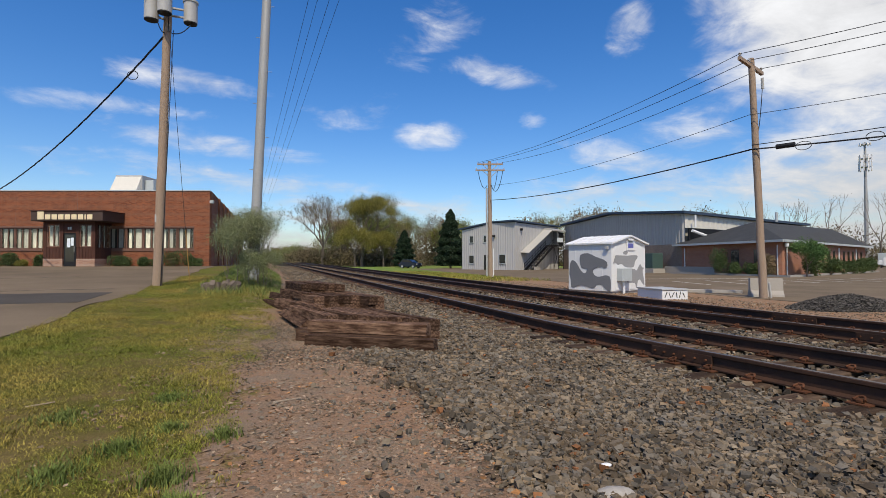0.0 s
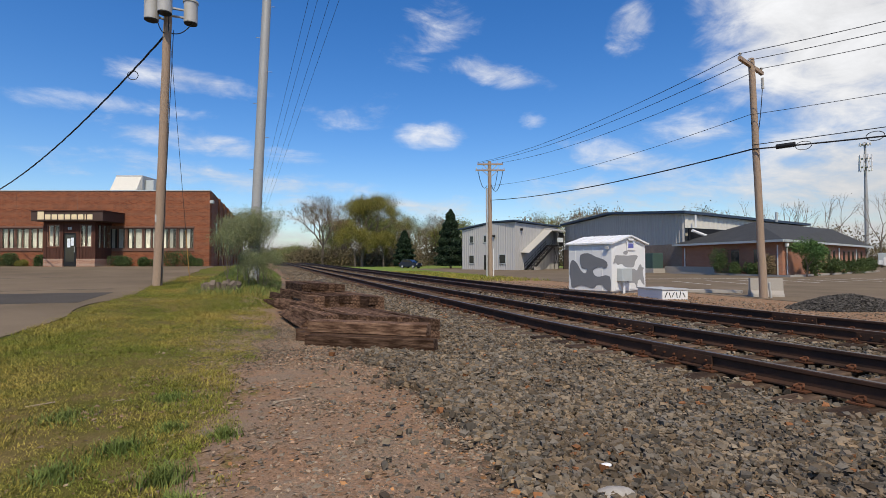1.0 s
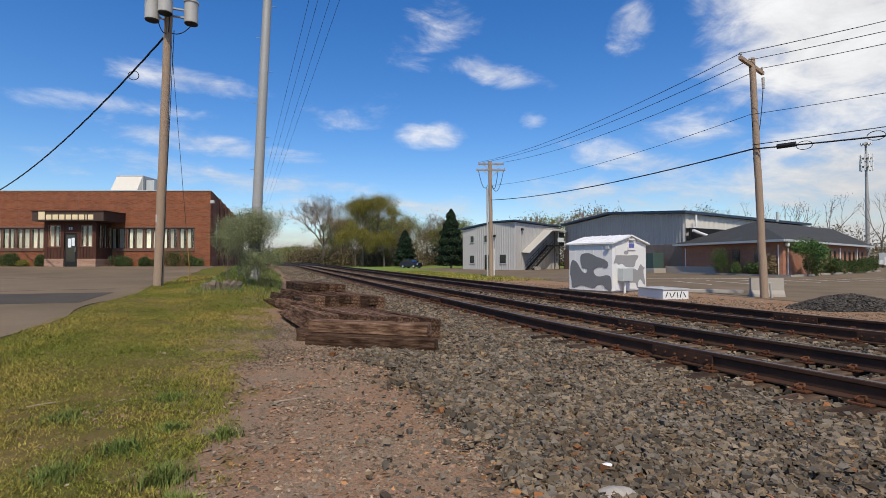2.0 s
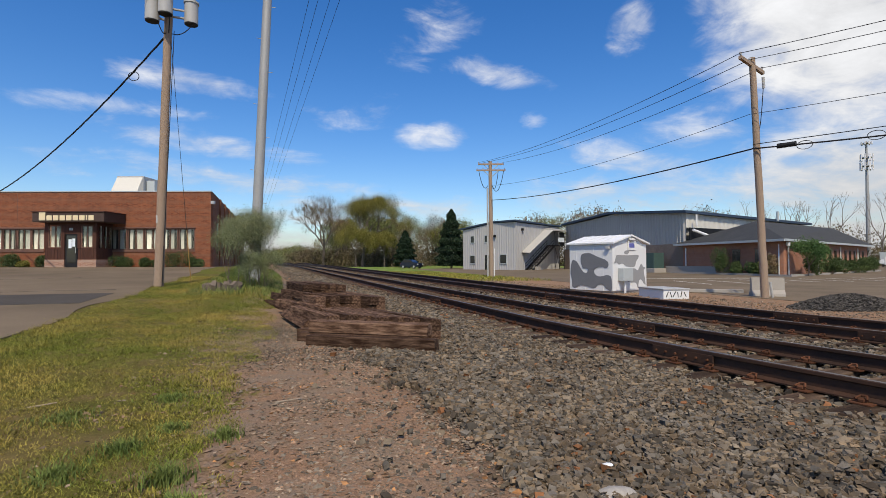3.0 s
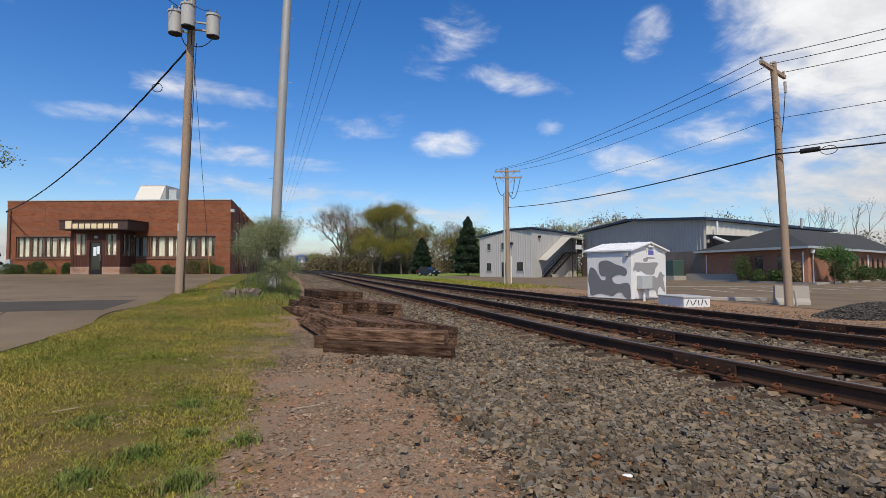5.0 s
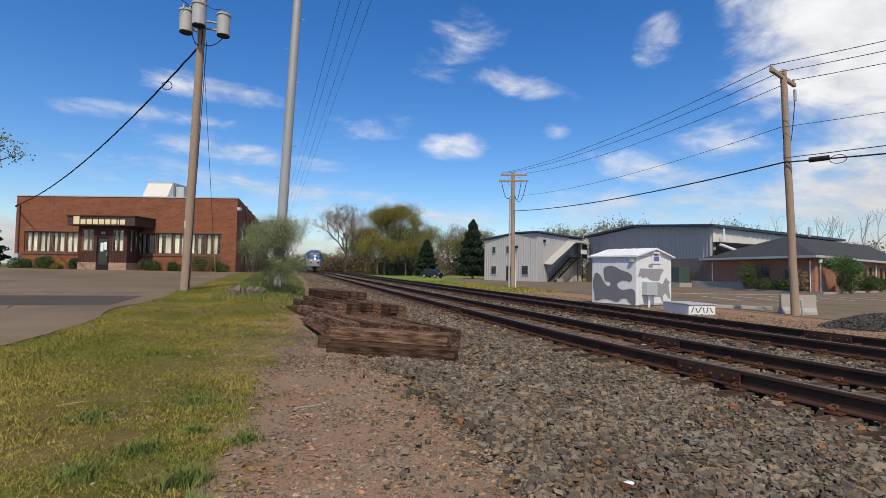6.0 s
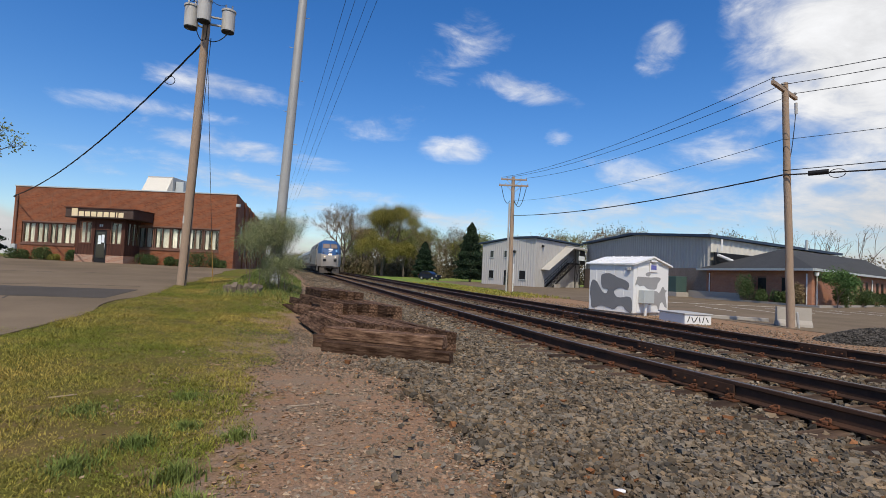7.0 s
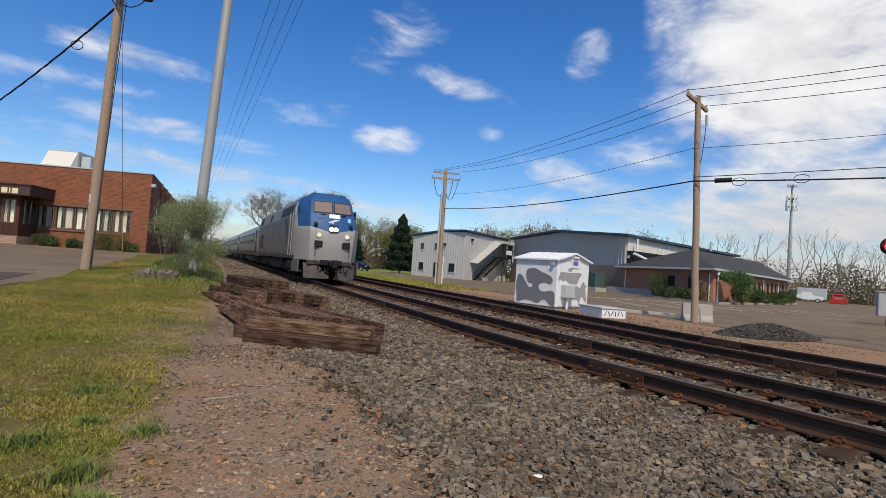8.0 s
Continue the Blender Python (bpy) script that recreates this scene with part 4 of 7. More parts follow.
    part("bed_soil", box(-15.6, -9.8, -1.15, -0.01, -0.5, -0.04), M_DIM, b)
    r = thing("rooftop_unit", pose(-4.17, 36.09, 0.96, 0, 0, -18.05) @ pose(-8.85, 4.2, 4.6), "white sheet-metal rooftop air unit with a sloped hood", "air unit")
    part("casing", box(0, 1.95, 0, 2.2, 0.42, 2.05, bevel=0.02), M_CAN, r)
    part("curb", box(0.05, 2.4, 0.05, 2.1, 0.0, 0.42), M_GREYBOX, r)
    part("hood", prism([(0.02, -0.005), (1.9, -0.005), (1.8, -0.5), (-0.12, -0.5)], 0.75, [1.95, 1.95, 0.85, 0.85]), M_CREAM, r)
    part("duct", box(2.0, 2.6, 0.3, 1.8, 0.42, 1.75, bevel=0.02), M_GREYBOX, r)


brick_building()


# ---- buildings across the line ----
def corrugated(p0, p1, z0, tops, pitch, depth, material, name, parent):
    """A ribbed sheet wall from p0 to p1; tops: (share of the way, height)."""
    bm = bmesh.new()
    a, b = Vector((*p0, 0)), Vector((*p1, 0))
    d = b - a
    nrm = Vector((d.y, -d.x, 0)).normalized()
    n = int(d.length / pitch) * 4
    lo, hi = [], []
    for i in range(n + 1):
        t = i / n
        z = np.interp(t, [q[0] for q in tops], [q[1] for q in tops])
        p = a + d * t + nrm * (depth if i % 4 in (1, 2) else 0)
        lo.append(bm.verts.new((p.x, p.y, z0)))
        hi.append(bm.verts.new((p.x, p.y, z)))
    for i in range(n):
        bm.faces.new((lo[i], lo[i + 1], hi[i + 1], hi[i]))
    return part(name, bm, material, parent)


def on_wall(p0, p1, t, out):
    """Pose on a wall from p0 to p1 at t metres along it: x along the wall, -y outwards."""
    d = Vector((p1[0] - p0[0], p1[1] - p0[1], 0)).normalized()
    n = Vector((d.y, -d.x, 0))
    p = Vector((*p0, 0)) + d * t + n * out
    return pose(p.x, p.y, 0, 0, 0, math.degrees(math.atan2(d.y, d.x)))


def grey_block():
    b = thing("grey_office_block", pose(33.3, 68.09, 0), "two-storey pale grey metal-clad building with an outside stair", "building")
    A, C, D, E = (-4.6, 9.9), (0, 0), (11.3, 6.8), (6.7, 16.7)
    part("core", prism([(0.1, 0.2), (11.1, 6.9), (6.6, 16.5), (-4.4, 9.9)], -0.1, [6.9, 7.0, 6.6, 6.3]), M_WHITECLAD, b)
    corrugated(A, C, -0.05, [(0, 6.35), (0.6, 7.15), (1, 7.1)], 0.45, 0.04, M_WHITECLAD, "cladding", b)
    corrugated(C, D, -0.05, [(0, 7.1), (1, 6.9)], 0.45, 0.03, M_WHITECLAD, "cladding", b)
    bm = bmesh.new()
    v = [bm.verts.new(p) for p in ((-5.2, 10.3, 6.4), (-1.9, 3.8, 7.25), (-0.3, -0.6, 7.2), (11.9, 6.7, 7.0), (7.0, 17.3, 6.8))]
    top = [bm.verts.new(q.co + Vector((0, 0, 0.22))) for q in v]
    bm.faces.new(v), bm.faces.new(top[::-1])
    for i in range(5):
        bm.faces.new((v[i], v[(i + 1) % 5], top[(i + 1) % 5], top[i]))
    part("roof", bm, M_NAVY, b)
    for t, z, w, h in ((2.2, 4.3, 0.7, 1.0), (5.2, 4.3, 0.7, 1.0), (2.2, 1.0, 1.0, 1.2), (8.6, 1.0, 1.2, 1.3)):
        win = part("window", box(-w / 2, w / 2, -0.04, 0.02, z, z + h), M_DARKGLASS, b)
        win.matrix_basis = on_wall(A, C, t, 0.06)
        f = box(-w / 2 - 0.1, -w / 2, -0.07, 0.02, z - 0.1, z + h + 0.1)
        box(w / 2, w / 2 + 0.1, -0.07, 0.02, z - 0.1, z + h + 0.1, f)
        box(-w / 2, w / 2, -0.07, 0.02, z + h, z + h + 0.1, f)
        box(-w / 2, w / 2, -0.07, 0.02, z - 0.1, z, f)
        part("frame", f, M_GREYBOX, win)
    d = part("door", box(-0.7, 0.7, -0.05, 0.02, 0, 2.3), M_DARKGLASS, b)
    d.matrix_basis = on_wall(A, C, 5.6, 0.06)
    for wall, t, z in (((A, C), 7.0, 5.0), ((C, D), 1.6, 5.9)):
        lamp = part("wall_lamp", box(-0.2, 0.2, -0.3, 0, z, z + 0.35, bevel=0.04), M_BLACK, b)
        lamp.matrix_basis = on_wall(*wall, t, 0.05)
    # outside stair up to a landing
    s = thing("outside_stair", pose(33.3, 68.09, 0) @ on_wall(C, D, 0, 0.05), "dark steel outside stair with a covered landing", "stair")
    n = 16
    for side in (-0.1, -1.3):
        bm = bmesh.new()
        q = [bm.verts.new(p) for p in ((2.3, side, 0.0), (2.9, side, 0.0), (9.0, side, 3.5), (9.0, side, 3.9))]
        bm.faces.new(q)
        g = bmesh.ops.extrude_face_region(bm, geom=bm.faces[:])
        bmesh.ops.translate(bm, verts=[e for e in g["geom"] if isinstance(e, bmesh.types.BMVert)], vec=(0, -0.08, 0))
        part("stringer", bm, M_BLACK, s)
        for rz in (0.5, 0.95):
            part("rail", tube((2.4, side, rz), (9.0, side, rz + 3.7), 0.035, seg=6), M_BLACK, s)
        for k in range(9):
            part("baluster", tube((2.4 + k * 0.8, side, k * 0.45), (2.4 + k * 0.8, side, k * 0.45 + 1.0), 0.025, seg=6), M_BLACK, s)
    for k in range(n):
        part("tread", box(2.6 + k * 0.4, 2.95 + k * 0.4, -1.3, -0.1, 0.2 + k * 0.228, 0.24 + k * 0.228), M_BLACK, s)
    part("landing", box(9.0, 12.2, -1.5, 0, 3.75, 3.9), M_BLACK, s)
    for x in (9.05, 10.6, 12.15):
        part("column", tube((x, -1.45, 0), (x, -1.45, 6.0), 0.06, seg=8), M_BLACK, s)
    part("brace", tube((9.05, -1.45, 0.1), (10.6, -1.45, 3.7), 0.03, seg=6), M_BLACK, s)
    part("brace", tube((10.6, -1.45, 0.1), (9.05, -1.45, 3.7), 0.03, seg=6), M_BLACK, s)
    part("side_panel", box(10.7, 12.1, -1.42, -1.38, 3.9, 6.0), M_BLACK, s)
    part("sign_board", box(10.0, 11.9, -1.56, -1.5, 4.4, 5.1), M_PAPER, s, "white sign board")
    bm = bmesh.new()
    q = [bm.verts.new(p) for p in ((1.6, 0.0, 2.6), (1.6, -1.4, 2.5), (8.6, -1.5, 6.2), (8.6, 0.0, 6.4))]
    bm.faces.new(q)
    g = bmesh.ops.extrude_face_region(bm, geom=bm.faces[:])
    bmesh.ops.translate(bm, verts=[e for e in g["geom"] if isinstance(e, bmesh.types.BMVert)], vec=(0, 0, 0.1))
    part("stair_roof", bm, M_GREYMETAL, s)
    part("landing_roof", prism([(8.4, 0), (8.4, -1.7), (12.6, -1.7), (12.6, 0)], 6.1, [6.7, 6.3, 6.3, 6.7]), M_GREYMETAL, s)
    part("curb", box(3.0, 4.2, -1.8, -1.3, 0, 0.5, bevel=0.02), M_CONCRETE, s)


grey_block()


def warehouse():
    w = thing("warehouse", pose(41.9, 44.2, 0), "long grey ribbed metal warehouse with a low gable roof", "warehouse")
    P, Q, R = (3.8, 30.3), (0, 0), (26, 6.2)
    part("core", prism([(0.3, 0.4), (25.8, 6.5), (28, 32), (4.1, 30.2), (2.4, 17)], -0.1, [6.2, 6.0, 6.8, 6.9, 7.4]), M_GREYMETAL, w)
    part("base_wall", prism([(3.5, 30.3), (-0.3, 0), (-0.3, -0.3), (0.15, -0.3), (4.1, 30.2)], -0.1, 3.2), M_BROWNBRICK, w)
    part("base_wall", prism([(0.16, -0.3), (25.8, 5.8), (25.8, 6.3), (0.16, 0.1)], -0.1, 3.2), M_BROWNBRICK, w)
    corrugated(P, Q, 3.2, [(0, 7.2), (0.55, 7.75), (1, 6.45)], 0.55, 0.12, M_GREYMETAL, "ribbed_wall", w)
    corrugated(Q, R, 4.9, [(0, 6.45), (1, 6.05)], 0.9, 0.05, M_CREAM, "upper_wall", w)
    # flat black sheet on the wall, painting the shade of a hollow band
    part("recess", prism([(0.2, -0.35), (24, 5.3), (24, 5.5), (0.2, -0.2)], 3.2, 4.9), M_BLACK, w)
    bm = bmesh.new()
    eave = [bm.verts.new(p) for p in ((3.2, 30.9, 7.25), (1.4, 15.5, 7.8), (-0.6, -0.6, 6.45), (26.4, 5.6, 6.1), (28.5, 32.5, 7.2))]
    top = [bm.verts.new(q.co + Vector((0, 0, 0.28))) for q in eave]
    bm.faces.new(eave), bm.faces.new(top[::-1])
    for i in range(5):
        bm.faces.new((eave[i], eave[(i + 1) % 5], top[(i + 1) % 5], top[i]))
    part("roof", bm, M_NAVY, w)
    part("downpipe", tube((0.9, -0.55, 5.0), (0.9, -0.55, 6.3), 0.1, seg=8), M_WHITE, w)
    part("duct", tube((0.4, -0.6, 4.6), (3.2, -0.9, 3.7), 0.16, seg=8), M_WHITE, w)
    for x in (14, 17):
        part("roof_vent", tube((x, 3, 6.2), (x, 3, 7.4), 0.15, seg=8), M_GREYBOX, w)
    wall = thing("loading_kerb", pose(0, 0, 0), "low concrete retaining wall beside the warehouse", "wall")
    part("block", prism([(41.2, 46.5), (41.2, 38), (42.0, 38), (42.0, 46.5)], -0.05, 0.75), M_CONCRETE, wall)
    g = thing("switchgear_cabinet", pose(40.2, 47.5, 0, 0, 0, 90), "dark green electrical switchgear cabinet on a concrete pad", "cabinet")
    part("pad", box(-1.3, 1.3, -0.8, 0.8, 0, 0.5, bevel=0.02), M_CONCRETE, g)
    part("body", box(-1.1, 0.3, -0.7, 0.7, 0.5, 2.2, bevel=0.03), M_GREENBOX, g)
    part("meter_box", box(0.35, 1.2, -0.5, 0.5, 0.7, 1.9, bevel=0.03), M_GREENBOX, g)
    for k in range(2):
        part("meter", tube((0.55 + 0.4 * k, 0.5, 1.4), (0.55 + 0.4 * k, 0.6, 1.4), 0.14, seg=12), M_GREYBOX, g)


warehouse()


def brick_office():
    o = thing("brick_office", pose(40.58, 32.05, 0), "single-storey brick office with a dark hipped roof", "building")
    A, B, C = (1, 12.3), (0, 0), (28, 11.3)
    part("core", prism([(0.3, 0.3), (27.8, 11.5), (29.4, 24), (1.2, 12.2)], -0.1, 3.1), M_BRICK2, o)
    for p, q in ((A, B), (B, C)):
        d = Vector((q[0] - p[0], q[1] - p[1]))
        length = d.length
        seg = part("wall", box(0, length, 0.0, 0.3, -0.1, 3.1), M_BRICK2, o)
        seg.matrix_basis = on_wall(p, q, 0, 0.0)
    for t in (7.3, 9.9):
        wn = part("window", box(-0.45, 0.45, -0.03, 0.02, 0.6, 2.3), M_DARKGLASS, o)
        wn.matrix_basis = on_wall(A, B, t, 0.01)
        part("frame", box(-0.52, 0.52, -0.05, -0.031, 2.3, 2.42), M_WINFRAME, wn)
    for k in range(9):
        wn = part("window", box(-0.38, 0.38, -0.03, 0.02, 0.55, 2.35), M_DARKGLASS, o)
        wn.matrix_basis = on_wall(B, C, 12.0 + k * 2.0, 0.01)
        part("frame", box(-0.45, 0.45, -0.05, -0.031, 2.35, 2.46), M_WINFRAME, wn)
    bm = bmesh.new()
    e = [bm.verts.new(v) for v in ((-0.7, -0.7, 3.12), (28.9, 11.1, 3.12), (30.4, 24.6, 3.12), (0.4, 13.0, 3.12))]
    r = [bm.verts.new(v) for v in ((7.5, 9.0, 5.5), (25.0, 13.2, 5.3))]
    for f in ((0, 1, 5, 4), (1, 2, 5), (2, 3, 4, 5), (3, 0, 4)):
        bm.faces.new([(e + r)[i] for i in f])
    bm.faces.new(e[::-1])
    part("roof", bm, M_ROOF, o)
    pts = [(0.4, 13.0, 3.03), (-0.72, -0.72, 3.03), (28.9, 11.05, 3.03)]
    part("gutter", sweep([(-0.09, -0.1), (0.09, -0.1), (0.09, 0.1), (-0.09, 0.1)], pts[:2]), M_GREYBOX, o)
    part("gutter", sweep([(-0.09, -0.1), (0.09, -0.1), (0.09, 0.1), (-0.09, 0.1)], pts[1:]), M_GREYBOX, o)
    for p, q, t in ((A, B, 0.6), (A, B, 12.0), (B, C, 0.8), (B, C, 9.5), (B, C, 17.5), (B, C, 25.0)):
        dp = part("downpipe", tube((0, -0.1, 0), (0, -0.1, 2.7), 0.06, seg=8), M_WHITE, o)
        tube((0, -0.1, 2.7), (0, -0.5, 3.0), 0.06, seg=8, bm=None).free()
        dp.matrix_basis = on_wall(p, q, t, 0.02)
    lamp = part("corner_lamp", tube((0, 0, 2.55), (0, 0, 2.85), 0.16, seg=10), M_WHITE, o)
    lamp.matrix_basis = on_wall(B, C, 0.15, 0.3)
    k = thing("kerbed_bed", pose(40.58, 32.05, 0), "planting bed with a pale concrete kerb round the office", "planting bed")
    part("kerb", prism([(-1.6, -1.9), (28, 9.8), (28, 10.0), (-1.5, -1.6)], -0.05, 0.18), M_CONCRETE, k)
    part("kerb", prism([(-1.6, -1.9), (-1.5, -1.6), (-0.6, 12.2), (-0.8, 12.2)], -0.05, 0.18), M_CONCRETE, k)
    part("soil", prism([(-1.4, -1.55), (28, 10.02), (28, 11.2), (0, -0.05), (0.9, 12.2), (-0.55, 12.2)], -0.05, 0.1), M_DIM, k)


brick_office()


# ---- signal hut and its neighbours ----
def blotch(points, n=5, seed=0):
    """A ragged outline smoothed from a few corners."""
    rng = random.Random(seed)
    out = []
    m = len(points)
    for i in range(m):
        p0, p1, p2, p3 = (Vector(points[(i + k - 1) % m]) for k in range(4))
        for k in range(n):
            t = k / n
            q = 0.5 * ((2 * p1) + (p2 - p0) * t + (2 * p0 - 5 * p1 + 4 * p2 - p3) * t * t + (3 * p1 - p0 - 3 * p2 + p3) * t ** 3)
            out.append((q.x + rng.uniform(-0.008, 0.008), q.y + rng.uniform(-0.008, 0.008)))
    return out


def signal_hut():
    h = thing("signal_hut", pose(12.51, 17.0, 0.0, 0, 0, 18), "white metal railway equipment hut patched with grey paint", "hut")
    W, D, H = 2.3, 2.15, 2.0
    part("base", box(0.05, W - 0.05, 0.05, D - 0.05, -0.05, 0.12), M_CONCRETE, h)
    part("body", box(0, W, 0, D, 0.1, H, bevel=0.01), M_WHITE, h)
    roof = bmesh.new()
    a = [(-0.1, H - 0.02), (W / 2, H + 0.31), (W + 0.1, H - 0.02), (W + 0.1, H + 0.04), (W / 2, H + 0.37), (-0.1, H + 0.04)]
    f0 = [roof.verts.new((x, -0.12, z)) for x, z in a]
    f1 = [roof.verts.new((x, D + 0.12, z)) for x, z in a]
    roof.faces.new(f0), roof.faces.new(f1[::-1])
    for i in range(6):
        roof.faces.new((f0[i], f0[(i + 1) % 6], f1[(i + 1) % 6], f1[i]))
    part("roof", roof, M_HUTROOF, h)
    g = bmesh.new()
    fr = [g.verts.new(p) for p in ((0.0, 0.0, H), (W, 0.0, H), (W / 2, 0.0, H + 0.3))]
    bk = [g.verts.new(p) for p in ((0.0, D, H), (W, D, H), (W / 2, D, H + 0.3))]
    g.faces.new(fr), g.faces.new(bk[::-1])
    for i in range(3):
        g.faces.new((fr[i], fr[(i + 1) % 3], bk[(i + 1) % 3], bk[i]))
    part("gable", g, M_WHITE, h)
    for k in range(4):
        y = 0.45 * (k + 1)
        part("seam", box(-0.012, -0.001, y - 0.012, y + 0.012, 0.12, H - 0.03), M_WHITE, h)
        z = H + 0.045
        sm = bmesh.new()
        q = [sm.verts.new(p) for p in ((-0.1, y - 0.015, z), (-0.1, y + 0.015, z), (W / 2, y + 0.015, z + 0.33), (W / 2, y - 0.015, z + 0.33))]
        sm.faces.new(q)
        ex = bmesh.ops.extrude_face_region(sm, geom=sm.faces[:])
        bmesh.ops.translate(sm, verts=[e for e in ex["geom"] if isinstance(e, bmesh.types.BMVert)], vec=(0, 0, 0.02))
        part("roof_seam", sm, M_HUTROOF, h)
    part("door_frame", box(0.2, W - 0.15, -0.016, -0.002, 0.15, H - 0.1), M_WHITE, h)
    part("lintel_box", box(0.95, 1.5, -0.05, -0.017, H - 0.27, H + 0.1, bevel=0.01), M_WHITE, h)
    part("plate", box(1.03, 1.38, -0.056, -0.051, H - 0.16, H + 0.02), mat("blue_notice", (0.12, 0.13, 0.38), rough=0.5, bump=0.0), h, "small blue notice plate")
    part("vent", box(1.0, 1.35, -0.12, 0.0, H + 0.13, H + 0.21, bevel=0.01), M_WHITE, h)
    # grey over-painting
    side = [(2.09, 0.83), (2.0, 1.29), (1.75, 1.25), (1.45, 0.86), (1.26, 0.79), (1.2, 0.96), (1.47, 1.02), (1.53, 1.49), (1.23, 1.61), (0.9, 1.54), (0.66, 1.43), (0.36, 1.35), (0.18, 1.17), (0.27, 0.99), (0.54, 1.05), (0.81, 0.97), (0.87, 0.81), (0.66, 0.66), (0.21, 0.72), (0.05, 0.58), (0.05, 0.11), (0.3, 0.18), (0.45, 0.33), (0.66, 0.32), (0.87, 0.17), (1.2, 0.24), (1.56, 0.26), (1.96, 0.16), (2.02, 0.47)]
    bm = prism(blotch(side, 4, 3), 0, 0.003)
    ob = part("paint_patch", bm, M_GREYPATCH, h, "ragged dark grey patch of over-paint")
    ob.matrix_basis = Matrix(((0, 0, -1, -0.0135), (1, 0, 0, 0), (0, 1, 0, 0.02), (0, 0, 0, 1)))
    M_LIGHTPATCH = mat("pale_grey_cover_paint", (0.27, 0.27, 0.27), rough=0.7, var=0.1, scale=1.5, fine=20.0, bump=0.05)
    for k, e in enumerate(([(0.08, 1.2), (0.19, 1.42), (0.27, 1.51), (1.07, 1.51), (1.72, 1.51), (1.53, 1.25), (1.42, 1.05), (0.88, 1.05), (0.61, 1.17), (0.38, 1.13), (0.23, 1.22)],
                           [(0.96, 0.48), (1.0, 0.96), (1.46, 0.97), (1.65, 0.9), (1.88, 1.16), (2.03, 1.04), (2.18, 0.99), (2.07, 0.87), (2.2, 0.32), (2.03, 0.37), (1.88, 0.52), (1.72, 0.45), (1.65, 0.17), (1.49, 0.39), (1.07, 0.41)], [(0.73, 1.6), (0.8, 1.69), (1.0, 1.69), (1.03, 1.6), (0.88, 1.54)])):
        ob = part("paint_patch", prism(blotch(e, 4, 7 + k), 0, 0.003), M_LIGHTPATCH, h, "pale grey patch of over-paint")
        ob.matrix_basis = Matrix(((1, 0, 0, 0), (0, 0, 1, -0.022), (0, 1, 0, 0.02), (0, 0, 0, 1)))
    m = part("meter_box", box(0.3, 0.95, -0.28, -0.025, 0.5, 1.02, bevel=0.015), M_GREYBOX, h, "pale grey steel meter box")
    part("conduit", tube((0.62, -0.12, 0.0), (0.62, -0.12, 0.5), 0.05, seg=8), M_WHITE, m)
    part("flood_lamp", box(-0.12, -0.02, 0.1, 0.25, H - 0.22, H - 0.1), M_CAN, h)
    v = thing("concrete_vault", pose(12.25, 13.95, 0.0, 0, 0, -8), "low white concrete cable vault with scrawled paint", "vault")
    part("box", box(0, 0.95, 0, 1.5, -0.1, 0.32, bevel=0.01), M_WHITE, v)
    part("lid", box(-0.03, 0.98, -0.03, 1.53, 0.322, 0.37, bevel=0.01), M_CAN, v)
    for k in range(6):
        part("scrawl_bar", box(-0.014, 0.014, -0.006, -0.001, -0.11, 0.1 - 0.03 * (k % 2), turn=pose(0.14 + k * 0.13, 0, 0.18, 0, (24, -20, 30, -8, 14, -28)[k], 0)), M_BLACK, v)


signal_hut()


